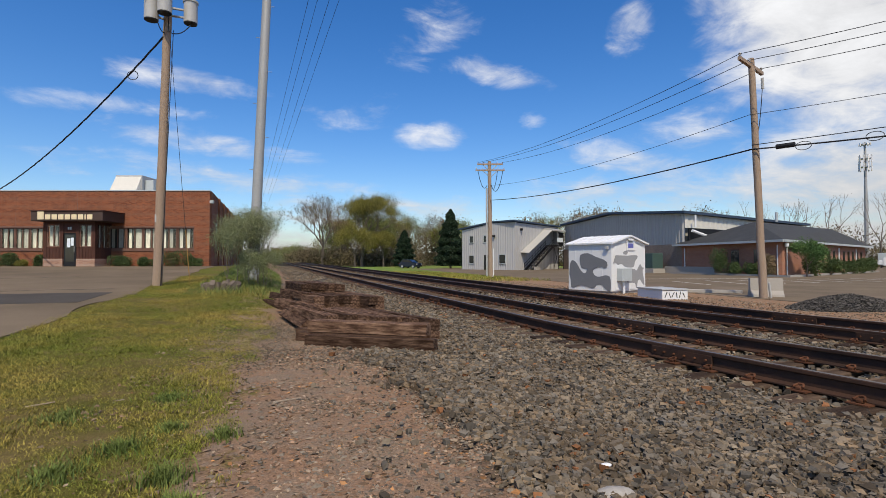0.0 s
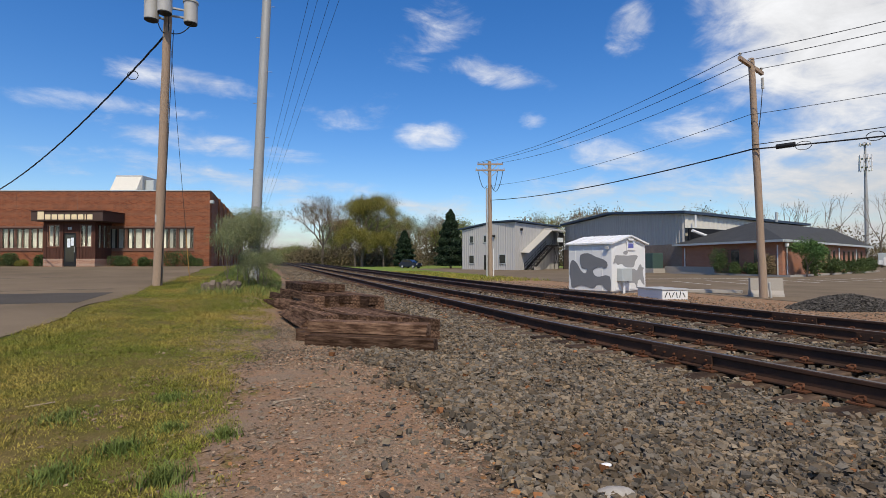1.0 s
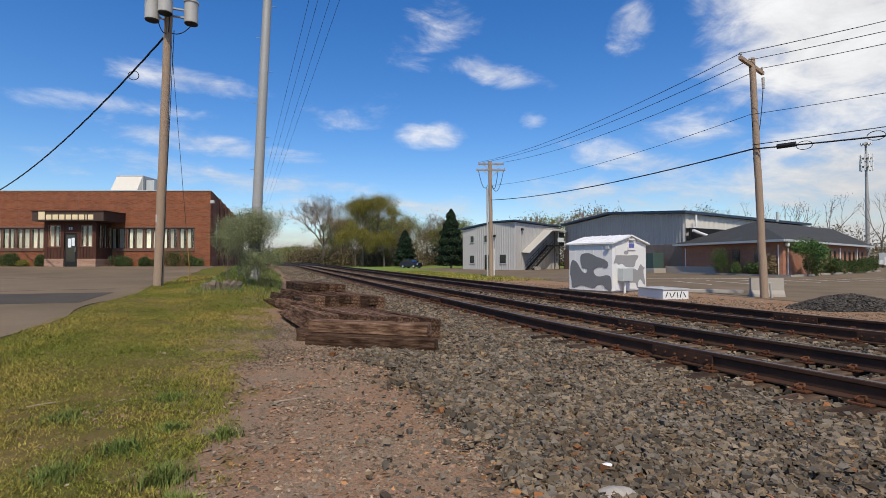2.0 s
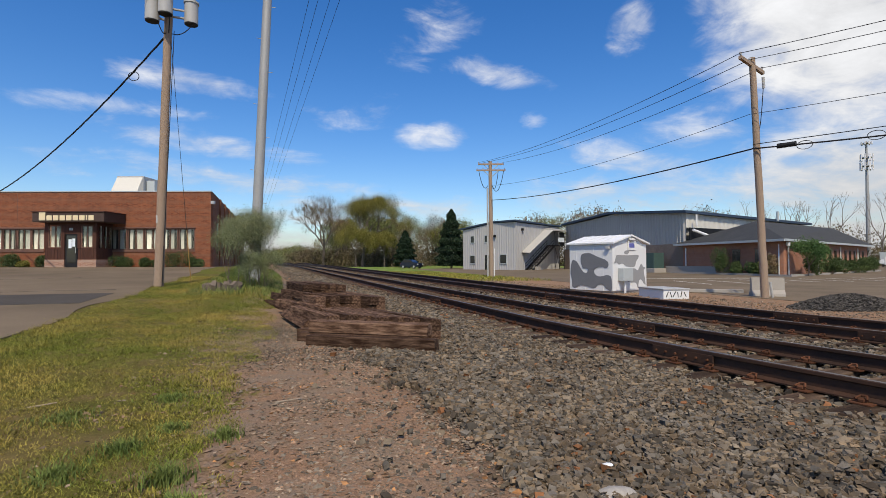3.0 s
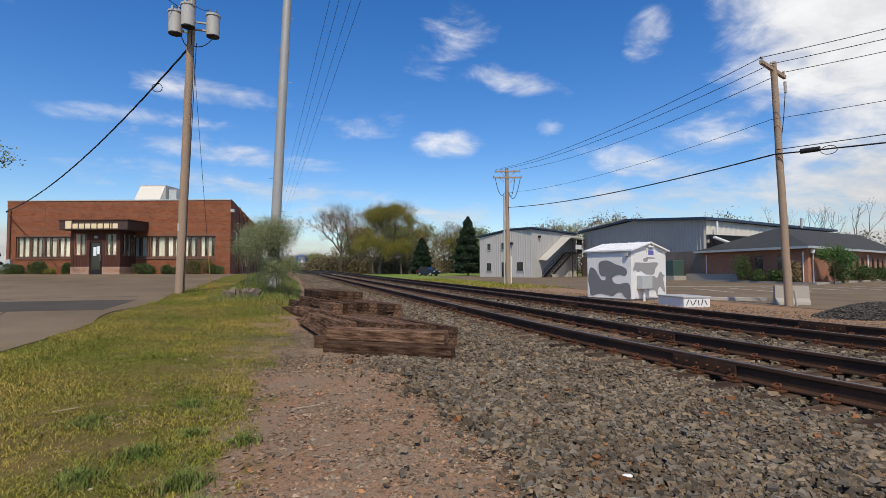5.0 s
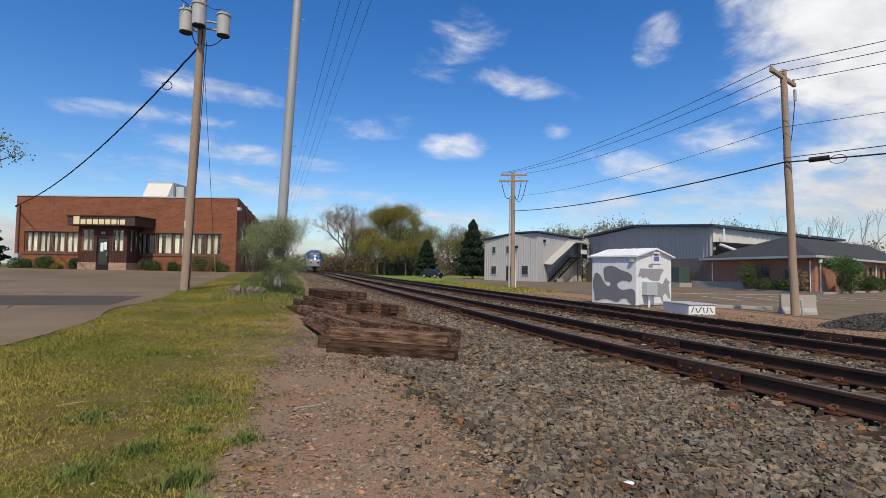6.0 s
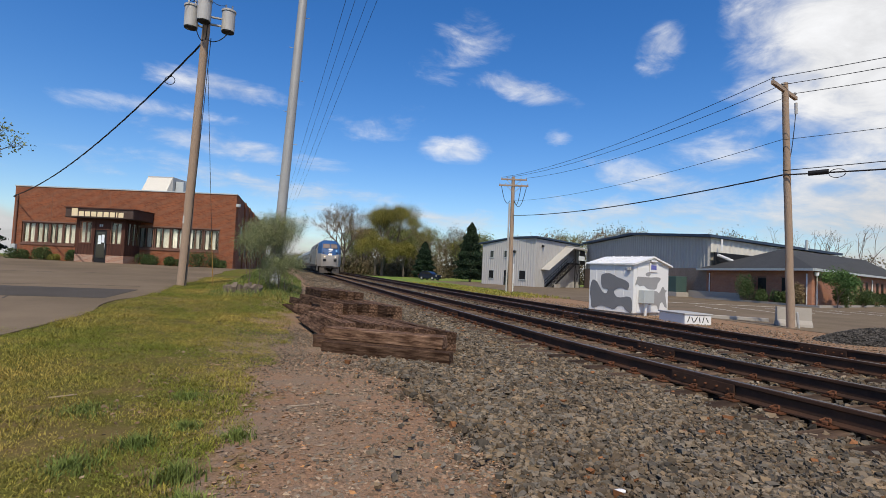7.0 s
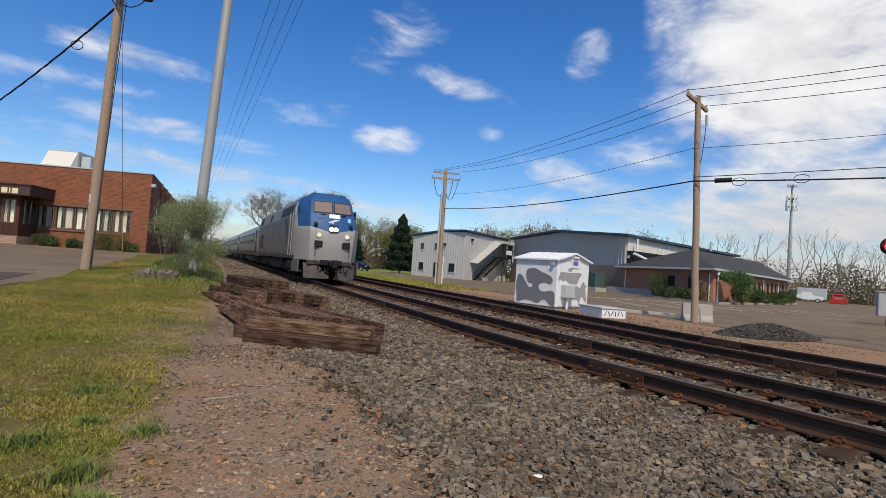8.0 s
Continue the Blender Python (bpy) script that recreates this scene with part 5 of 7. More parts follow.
def lineside():
    j = thing("concrete_barrier", pose(16.95, 14.05, -0.08, 0, 0, -36), "weathered concrete barrier block behind the pole", "barrier")
    bm = bmesh.new()
    prof = [(-0.3, 0), (0.3, 0), (0.26, 0.18), (0.15, 0.32), (0.11, 0.76), (-0.11, 0.76), (-0.15, 0.32), (-0.26, 0.18)]
    f0 = [bm.verts.new((-0.52, y, z)) for y, z in prof]
    f1 = [bm.verts.new((0.52, y, z)) for y, z in prof]
    bm.faces.new(f0), bm.faces.new(f1[::-1])
    for i in range(8):
        bm.faces.new((f0[i], f0[(i + 1) % 8], f1[(i + 1) % 8], f1[i]))
    part("block", bm, M_CONCRETE, j)
    k = thing("concrete_kerb", pose(17.0, 16.4, 0, 0, 0, -40), "low broken concrete kerb beside the lot", "kerb")
    part("kerb", box(-2.2, 1.0, -0.1, 0.1, -0.05, 0.14, bevel=0.02), M_CONCRETE, k)
    part("kerb", box(-5.2, -2.5, -0.05, 0.15, -0.05, 0.12, bevel=0.02), M_CONCRETE, k)
    rng = np.random.default_rng(21)
    n = 7000
    a, r = rng.uniform(0, 2 * np.pi, n), np.sqrt(rng.uniform(0, 1, n))
    x, y = 14.9 + 1.9 * r * np.cos(a), 9.9 + 1.0 * r * np.sin(a)
    z = 0.36 * (1 - r ** 1.6) + rng.uniform(-0.03, 0.03, n)
    v, f = stones(np.stack([x, y, z], 1), rng.uniform(0.02, 0.045, n), 22, False)
    tagged(arrays("gravel_heap", v, f, M_DARKSTONE), "low heap of dark grey gravel beside the lot", "gravel heap", kind="stuff")
    bm = bmesh.new()
    rings = [[bm.verts.new((14.9 + 1.9 * q * math.cos(t), 9.9 + 1.0 * q * math.sin(t), 0.36 * (1 - q ** 1.6) - 0.02)) for t in [i * math.pi / 16 for i in range(32)]] for q in (0.05, 0.3, 0.55, 0.8, 1.0)]
    for p, q in zip(rings, rings[1:]):
        for i in range(32):
            bm.faces.new((p[i], p[(i + 1) % 32], q[(i + 1) % 32], q[i]))
    bm.faces.new(rings[0])
    tagged(part("gravel_heap_core", bm, M_DARKSTONE), "packed core of the dark gravel heap", "gravel heap", kind="stuff")
    # small litter by the camera's feet
    for name, p, size, label, material in (("pale_rock", (1.8, 2.42, -0.01), (0.12, 0.08, 0.05), "smooth pale rounded rock sunk in ballast", M_CONCRETE), ("litter_scrap", (1.95, 2.72, 0.03), (0.036, 0.022, 0.012), "crumpled white scrap of litter on ballast", M_WHITE)):
        bm = bmesh.new()
        bmesh.ops.create_icosphere(bm, subdivisions=3, radius=1)
        for q in bm.verts:
            q.co *= 1 + 0.16 * noise.noise(q.co * 1.7)
            q.co = Vector((q.co.x * size[0], q.co.y * size[1], q.co.z * size[2]))
        ob = part(name, bm, material, smooth=True)
        ob.matrix_basis = pose(*p, 0, 0, -20)
        tagged(ob, label, "rock" if "rock" in name else "litter")
    for x, y, turn, ln in ((0.1, 4.9, 10, 0.25), (-0.78, 2.75, 35, 0.35), (-0.95, 2.62, 60, 0.16), (-0.4, 2.9, 50, 0.3), (-1.9, 5.2, 20, 0.2)):
        ob = part("stick", tube((-ln / 2, 0, 0.01), (ln / 2, 0, 0.02), 0.008, 0.005, 6), M_STRAW)
        ob.matrix_basis = pose(x, y, land(x, y), 0, 0, turn)
        tagged(ob, "short dry broken stick on the ground", "stick", "fallen sticks")


lineside()
# ---- poles and wires ----
def path_tube(points, r, seg=6, bm=None):
    return sweep([(r * math.cos(k * 2 * math.pi / seg), r * math.sin(k * 2 * math.pi / seg)) for k in range(seg)], points, bm)


def hang(p0, p1, sag, n=18):
    p0, p1 = Vector(p0), Vector(p1)
    return [p0.lerp(p1, i / n) - Vector((0, 0, sag * 4 * (i / n) * (1 - i / n))) for i in range(n + 1)]


def wire(p0, p1, sag, r, label="thin black overhead wire", extra=None):
    ob = part("overhead_wire", path_tube(hang(p0, p1, sag), r), M_WIRE)
    return tagged(ob, label, "wire", "overhead wires")


def shaft(bottom, top, r0, r1, seed):
    """A round pole with slight bends."""
    rng = random.Random(seed)
    a, b = Vector(bottom), Vector(top)
    n, seg = 14, 16
    bm = bmesh.new()
    rings = []
    for i in range(n + 1):
        c = a.lerp(b, i / n) + Vector((rng.uniform(-0.008, 0.008), rng.uniform(-0.008, 0.008), 0))
        r = r0 + (r1 - r0) * i / n
        rings.append([bm.verts.new(c + Vector((r * math.cos(k * 2 * math.pi / seg), r * math.sin(k * 2 * math.pi / seg), 0))) for k in range(seg)])
    for p, q in zip(rings, rings[1:]):
        for k in range(seg):
            bm.faces.new((p[k], p[(k + 1) % seg], q[(k + 1) % seg], q[k]))
    bm.faces.new(rings[0][::-1]), bm.faces.new(rings[-1])
    return bm


def insulator(parent, p):
    bm = tube(p, Vector(p) + Vector((0, 0, 0.08)), 0.02, seg=8)
    for k in range(2):
        tube(Vector(p) + Vector((0, 0, 0.06 + k * 0.05)), Vector(p) + Vector((0, 0, 0.09 + k * 0.05)), 0.05, 0.03, 8, bm)
    part("insulator", bm, M_CAN, parent)


def transformer_pole():
    t = thing("utility_pole", pose(-3.68, 18.58, 0.35), "weathered timber utility pole carrying three grey transformers", "pole")
    top = Vector((0.32, -0.36, 11.0))
    part("shaft", shaft((0, 0, 0), top, 0.15, 0.115, 1), M_POLE, t, smooth=True)
    at = top * (8.95 / 11.0)
    for dx, dy, dz in ((-0.42, -0.25, -0.05), (0.0, -0.5, 0.12), (0.66, 0.05, 0.12)):
        c = at + Vector((dx, dy, dz))
        can = part("transformer", tube(c - Vector((0, 0, 0.3)), c + Vector((0, 0, 0.4)), 0.21, seg=20), M_CAN, t, "grey cylindrical pole transformer", smooth=True)
        part("rim", tube(c + Vector((0, 0, 0.36)), c + Vector((0, 0, 0.42)), 0.235, seg=20), M_CAN, can)
        part("base_rim", tube(c - Vector((0, 0, 0.33)), c - Vector((0, 0, 0.27)), 0.2, seg=20), M_BLACK, can)
        for k in (-0.1, 0.1):
            part("bushing", tube(c + Vector((k, 0, 0.4)), c + Vector((k, 0, 0.62)), 0.04, 0.025, 8), M_CAN, can)
        part("bracket", tube(c + Vector((0, 0, 0.1)), at + Vector((0, 0, 0.1 + dz)), 0.04, seg=6), M_CAN, can)
        part("bracket", tube(c - Vector((0, 0, 0.15)), at + Vector((0, 0, -0.15 + dz)), 0.04, seg=6), M_CAN, can)
        part("lead", path_tube(hang(c - Vector((0, 0, 0.2)) + Vector((0.15, -0.12, 0)), at - Vector((0, 0, 0.55)), 0.25, 10), 0.015), M_WIRE, can)
        part("lead", path_tube(hang(c + Vector((-0.1, 0, 0.6)), at + Vector((0, 0, 0.9)), 0.12, 8), 0.01), M_WIRE, can)
    part("crossarm", box(-1.1, 1.1, -0.06, 0.06, 10.2, 10.33, turn=pose(top.x, top.y - 0.2, 0, 0, 0, -18)), M_POLE, t)
    part("ground_wire", path_tube([(0.12, -0.12, 0.1), (0.3, -0.3, 4.5), (0.45, -0.42, 8.4)], 0.012), M_WIRE, t)
    part("number_tag", box(-0.06, 0.06, -0.185, -0.175, 2.2, 2.45), M_CAN, t)
    # service cable to the brick building, twisted on itself
    eye = Vector((-3.68, 18.58, 0.35)) + top * (8.35 / 11.0)
    far = pose(-4.17, 36.09, 0.96, 0, 0, -18.05) @ Vector((-15.0, -0.3, 4.2))
    mid = hang(eye, far, 0.8, 60)
    bm = bmesh.new()
    for ph in (0, 2.1, 4.2):
        path_tube([p + Vector((0.02 * math.cos(i * 0.9 + ph), 0, 0.02 * math.sin(i * 0.9 + ph))) for i, p in enumerate(mid)], 0.016, 5, bm)
    loop = [mid[6] + Vector((0.18 * math.sin(a), 0.02 * a, -0.12 + 0.16 * math.cos(a))) for a in [i * 0.5 for i in range(14)]]
    path_tube(loop, 0.014, 5, bm)
    tagged(part("service_cable", bm, M_WIRE), "thick twisted black service cable to the brick building", "cable", "overhead wires")
    wire(Vector((-3.3, 18.2, 9.6)), (-14, 9, 14.5), 0.3, 0.012)
    # guy wire with its yellow guard
    g = thing("guy_wire", pose(-2.74, 18.79, 0.4), "steel guy wire with a yellow plastic guard", "guy wire")
    d = Vector((-0.6, -0.52, 8.1))
    part("strand", tube((0, 0, 0), d, 0.008, seg=6), M_WIRE, g)
    part("guard", tube(d * 0.01, d * 0.24, 0.013, seg=8), mat("yellow_guard", (0.3, 0.17, 0.045), rough=0.5, bump=0.0), g)


transformer_pole()


def steel_pole():
    t = thing("steel_pole", pose(-0.9, 21.35, 0.3), "tall round galvanised steel transmission pole", "pole")
    bm = tube((0, 0, 0), (0.66, -0.3, 17.0), 0.205, 0.15, 20)
    part("shaft", bm, M_STEELPOLE, t, smooth=True)
    for k in range(9):
        q = Vector((0.66, -0.3, 17.0)) * ((2 + k * 1.3) / 17.0)
        part("step_bolt", tube(q, q + Vector((0.33 if k % 2 else -0.33, -0.05, 0)), 0.012, seg=6), M_STEELPOLE, t)
    for k, (dx, dz) in enumerate(((0, 0), (0.16, 0.12), (0.34, 0.1), (0.46, -0.05))):
        wire((-5.0 + dx * 3, 112, 8.0 + dz), (2.2 + dx, -15, 7.4 + dz), 0.15, 0.005)


steel_pole()


def far_poles():
    t = thing("utility_pole", pose(16.75, 38.76, -0.05), "timber utility pole with two crossarms and cable loops", "pole")
    part("shaft", shaft((0, 0, 0), (-0.12, -0.1, 9.6), 0.19, 0.14, 2), M_POLE, t, smooth=True)
    part("riser_pipe", tube((-0.3, 0.05, 0), (-0.32, 0.02, 7.4), 0.07, seg=10), M_CAN, t)
    part("white_guard", tube((0.24, -0.05, 0), (0.24, -0.05, 2.4), 0.05, seg=8), M_WHITE, t)
    side = Vector((0.95, -0.31, 0))
    for z, half in ((9.35, 1.05), (8.85, 1.2)):
        a, b = side * -half + Vector((-0.1, -0.2, z)), side * half + Vector((-0.1, -0.2, z))
        part("crossarm", sweep([(-0.06, -0.06), (0.06, -0.06), (0.06, 0.06), (-0.06, 0.06)], [a, b]), M_POLE, t)
        for k in (-0.95, -0.55, 0.55, 0.95):
            insulator(t, side * (half * k) + Vector((-0.1, -0.2, z + 0.06)))
        for k in (-0.6, 0.6):
            part("brace", tube(side * k + Vector((-0.1, -0.22, z - 0.05)), Vector((-0.1, -0.2, z - 0.6)), 0.025, seg=6), M_CAN, t)
    for k0, k1, sag in ((-1.0, -0.25, 0.7), (1.05, 0.1, 1.0), (0.6, 0.1, 0.8)):
        part("cable_loop", path_tube(hang(side * k0 + Vector((-0.1, -0.2, 8.8)), side * k1 + Vector((-0.1, -0.2, 7.6)), sag, 12), 0.025), M_WIRE, t)
    u = thing("utility_pole", pose(16.18, 13.49, -0.05), "leaning timber utility pole with one crossarm", "pole")
    part("shaft", shaft((0, 0, 0), (-0.42, 0.0, 8.45), 0.13, 0.1, 3), M_POLE, u, smooth=True)
    off = Vector((16.18, 13.49, -0.05))
    a, b = Vector((14.87, 13.18, 8.2)) - off, Vector((16.7, 13.85, 8.1)) - off
    part("crossarm", sweep([(-0.05, -0.06), (0.05, -0.06), (0.05, 0.06), (-0.05, 0.06)], [a, b]), M_POLE, u)
    tips = [a.lerp(b, k) + Vector((0, 0, 0.06)) for k in (0.03, 0.42, 0.95)]
    for p in tips:
        insulator(u, p)
    part("cutout", tube(b + Vector((0, 0, -0.15)), b + Vector((0.02, 0, -0.55)), 0.05, seg=8), M_CAN, u)
    part("cable_loop", path_tube(hang(b + Vector((0, 0, -0.5)), Vector((-0.45, 0, 6.2)), 1.1, 14), 0.014), M_WIRE, u)
    part("brace", tube(b.lerp(a, 0.3), Vector((-0.4, 0, 7.7)), 0.02, seg=6), M_CAN, u)
    part("pipe_stub", tube((0.2, -0.12, 0.0), (0.08, -0.14, 0.6), 0.04, seg=8), M_CAN, u)
    far_off = Vector((16.75, 38.76, -0.05))
    for k, p in zip((-0.95, -0.55, 0.95), tips):
        q = side * (1.05 * k) + Vector((-0.1, -0.2, 9.5)) + far_off
        wire(q, p + off + Vector((0, 0, 0.1)), 0.5, 0.011)
        wire(p + off + Vector((0, 0, 0.1)), p + off + Vector((8.5, -17.5, 0.35)), 0.35, 0.011)
    wire(far_off + Vector((-0.1, -0.1, 7.6)), off + Vector((-0.55, 0, 6.45)), 0.45, 0.009)
    wire(off + Vector((-0.55, 0, 6.45)), off + Vector((8.0, -17.5, 6.9)), 0.3, 0.009)
    wire(far_off + Vector((-0.05, -0.05, 6.4)), off + Vector((-0.45, 0, 5.25)), 0.35, 0.026, "thick black telephone cable")
    wire(off + Vector((-0.45, 0, 5.25)), off + Vector((8.2, -17.5, 5.2)), 0.25, 0.026, "thick black telephone cable")
    wire(off + Vector((-0.45, 0, 5.4)), off + Vector((8.2, -17.5, 5.7)), 0.15, 0.014)
    d = Vector((8.65, -17.5, 0)).normalized()
    c = off + Vector((-0.45, 0, 5.22)) + d * 1.0
    sp = part("splice_case", tube(c - d * 0.27, c + d * 0.27, 0.085, seg=12), M_BLACK)
    tagged(sp, "black cable splice case hung on the telephone cable", "splice case")
    for q in (c + d * 0.5, c + d * 2.3):
        lp = part("cable_coil", path_tube([q + d * (0.22 * math.sin(a)) + Vector((0, 0, -0.08 + 0.14 * math.cos(a))) for a in [i * 0.45 for i in range(15)]], 0.012), M_WIRE)
        tagged(lp, "loose coil of black cable on the overhead line", "cable")


far_poles()


def cell_tower():
    t = thing("cell_tower", pose(132.2, 83.2, 0), "slim grey steel antenna mast with panel antennas", "antenna mast")
    part("mast", tube((0, 0, 0), (0, 0, 29.5), 0.5, 0.22, 14), M_STEELPOLE, t, smooth=True)
    for z, r, h in ((23.6, 1.25, 1.9), (25.6, 1.25, 1.7), (29.0, 1.1, 0.6)):
        part("platform", tube((0, 0, z - 0.1), (0, 0, z + 0.1), r * 0.85, seg=10), M_STEELPOLE, t)
        for k in range(9):
            a = k * 2 * math.pi / 9
            p = pose(r * math.cos(a), r * math.sin(a), z, 0, 0, math.degrees(a))
            part("antenna", box(-0.08, 0.08, -0.15, 0.15, -h / 2, h / 2, turn=p), M_WHITE, t)


cell_tower()


def crossing_signal():
    t = thing("crossing_signal", pose(17.37, 7.6, 0.1), "railway crossing signal with lit red lamps and crossbuck", "crossing signal")
    part("mast", tube((0, 0, 0), (0, 0, 4.4), 0.06, seg=12), M_CAN, t)
    arm = Vector((-0.91, 0.4, 0))
    part("lamp_arm", tube(arm * 0.6 + Vector((0, 0, 2.75)), arm * -0.6 + Vector((0, 0, 2.75)), 0.035, seg=8), M_BLACK, t)
    face = Vector((-0.9, -0.42, 0)).normalized()
    red, dull = glow("red_lamp", (1.0, 0.03, 0.05), 2.5), mat("dark_red_lens", (0.12, 0.01, 0.01), rough=0.3, bump=0.0)
    for k, m in ((0.62, red), (-0.62, dull)):
        c = arm * k + Vector((0, 0, 2.7))
        hd = part("lamp_head", tube(c - face * 0.02, c + face * 0.06, 0.25, seg=24), M_BLACK, t)
        part("lens", tube(c + face * 0.06, c + face * 0.08, 0.15, seg=20), m, hd)
        part("visor", tube(c + face * 0.06, c + face * 0.28, 0.17, 0.19, 16, caps=False), M_BLACK, hd)
    for k in (45, -45):
        bd = part("crossbuck_board", box(-0.6, 0.6, -0.01, 0.01, -0.11, 0.11), M_WHITE, t)
        bd.matrix_basis = Matrix.Translation((0, 0, 3.75)) @ face.to_track_quat("-Y", "Z").to_matrix().to_4x4() @ pose(0, -0.08, 0, 0, k, 0)
    c = thing("crossing_cabinet", pose(32.4, 15.2, 0, 0, 0, -55), "grey steel crossing control cabinet", "cabinet")
    part("body", box(-0.45, 0.45, -0.3, 0.3, 0.5, 1.75, bevel=0.02), M_CAN, c)
    part("post", tube((0, 0, 0), (0, 0, 0.5), 0.08, seg=10), M_BLACK, c)
    part("hood", box(-0.5, 0.5, -0.35, 0.35, 1.76, 1.82, bevel=0.01), M_CAN, c)
    part("handle", box(-0.05, 0.03, -0.34, -0.3, 1.15, 1.4), M_BLACK, c)


crossing_signal()


# ---- vehicles ----
def wheel(parent, x, y, r, w=0.22):
    bm = bmesh.new()
    bmesh.ops.create_cone(bm, cap_ends=True, segments=20, radius1=r, radius2=r, depth=w, matrix=pose(x, y, r, 0, 90, 0))
    o = part("wheel", bm, M_RUBBER, parent)
    bm = bmesh.new()
    bmesh.ops.create_cone(bm, cap_ends=True, segments=14, radius1=r * 0.62, radius2=r * 0.55, depth=w + 0.02, matrix=pose(x, y, r, 0, 90, 0))
    part("rim", bm, M_CAN, o)


def extrude_side(profile, half, bm=None):
    bm = bm or bmesh.new()
    a = [bm.verts.new((-half, y, z)) for y, z in profile]
    b = [bm.verts.new((half, y, z)) for y, z in profile]
    bm.faces.new(a), bm.faces.new(b[::-1])
    for i in range(len(profile)):
        j = (i + 1) % len(profile)
        bm.faces.new((a[i], a[j], b[j], b[i]))
    return bm


def parked_car():
    c = thing("parked_car", pose(24.0, 93.5, 0.0, 0, 0, 36), "dark blue hatchback parked at the edge of the lot", "car")
    body = extrude_side([(-2.1, 0.3), (-2.15, 0.7), (-2.05, 1.0), (-1.1, 1.08), (1.9, 1.1), (2.12, 0.95), (2.15, 0.4), (2.0, 0.28)], 0.88)
    bmesh.ops.bevel(body, geom=body.edges[:], offset=0.06, segments=2, affect="EDGES")
    part("body", body, M_CARPAINT, c, smooth=True)
    cab = extrude_side([(-1.15, 1.08), (-0.35, 1.6), (1.3, 1.66), (2.0, 1.1)], 0.74)
    bmesh.ops.bevel(cab, geom=cab.edges[:], offset=0.05, segments=2, affect="EDGES")
    part("roof", cab, M_CARPAINT, c, smooth=True)
    for sx in (-1, 1):
        g = bmesh.new()
        q = [g.verts.new((sx * 0.746, y, z)) for y, z in ((-0.95, 1.12), (-0.35, 1.5), (1.2, 1.55), (1.6, 1.14))]
        g.faces.new(q)
        part("side_glass", g, M_DARKGLASS, c)
        part("headlight", box(sx * 0.75 - 0.12, sx * 0.75 + 0.12, -2.17, -2.1, 0.72, 0.88), M_WHITE, c)
        part("tail_light", box(sx * 0.75 - 0.1, sx * 0.75 + 0.1, 2.1, 2.17, 0.8, 1.0), M_REDPAINT, c)
        for y in (-1.3, 1.3):
            wheel(c, sx * 0.8, y, 0.34)
    part("plate", box(-0.25, 0.25, 2.15, 2.18, 0.6, 0.72), M_WHITE, c)


parked_car()


def trucks():
    for name, p, turn, paint, label in (("parked_truck", (108.0, 64.5, 0), 30, M_WHITE, "white pickup truck parked beyond the office"), ("dump_truck", (117.0, 63.5, 0), -60, M_REDPAINT, "red dump truck with a plough parked far off")):
        c = thing(name, pose(*p, 0, 0, turn), label, "truck")
        hood = extrude_side([(-2.9, 0.5), (-2.95, 1.15), (-1.5, 1.3), (-0.9, 2.0), (0.6, 2.05), (0.7, 0.5)], 0.95)
        bmesh.ops.bevel(hood, geom=hood.edges[:], offset=0.07, segments=2, affect="EDGES")
        part("cab", hood, paint, c, smooth=True)
        part("windscreen", box(-0.8, 0.8, -1.32, -1.2, 1.42, 1.88), M_DARKGLASS, c)
        part("bed", box(-1.0, 1.0, 0.75, 3.4, 0.75, 1.5 if paint is M_WHITE else 2.4, bevel=0.04), paint if paint is M_WHITE else M_GRIME, c)
        if paint is M_REDPAINT:
            part("plough", box(-1.5, 1.5, -3.5, -3.3, 0.1, 1.0, bevel=0.03), paint, c)
            part("grille", box(-0.6, 0.6, -3.0, -2.93, 0.7, 1.1), M_CAN, c)
        for sx in (-0.85, 0.85):
            for y in (-2.0, 2.2):
                wheel(c, sx, y, 0.42)
    t = thing("box_trailer", pose(113.5, 66.5, 0, 0, 0, 30), "grey enclosed trailer parked beyond the office", "trailer")
    part("body", box(-1.1, 1.1, -2.5, 2.5, 0.6, 2.9, bevel=0.04), M_GREYBOX, t)
    for sx in (-1, 1):
        wheel(t, sx, 0.5, 0.38)


trucks()


# ---- vegetation ----
def grow(rng, p, d, length, r, level, last, segs, tips, split=3, spread=0.6, lift=0.25, droop=0.0):
    """Limbs: each one bends a little and forks until the last level."""
    n = 3
    for i in range(n):
        q = p + d * (length / n)
        segs.append((p, q, r * (1 - 0.3 * i / n), r * (1 - 0.3 * (i + 1) / n)))
        p = q
        d = (d + Vector((rng.uniform(-0.14, 0.14), rng.uniform(-0.14, 0.14), rng.uniform(-0.05, 0.12) - droop))).normalized()
        if level >= last - 2:
            tips.append(p)
    if level == last:
        return
    turn = rng.uniform(0, 6.28)
    k = split + (1 if level == 0 else 0)
    for j in range(k):
        a = turn + j * 6.283 / k + rng.uniform(-0.4, 0.4)
        s = spread * rng.uniform(0.6, 1.3)
        x = d.orthogonal().normalized()
        y = d.cross(x)
        e = (d + (x * math.cos(a) + y * math.sin(a)) * s + Vector((0, 0, lift * rng.uniform(0.2, 1.0)))).normalized()
        grow(rng, p, e, length * rng.uniform(0.62, 0.82), r * 0.58, level + 1, last, segs, tips, split, spread, lift, droop)


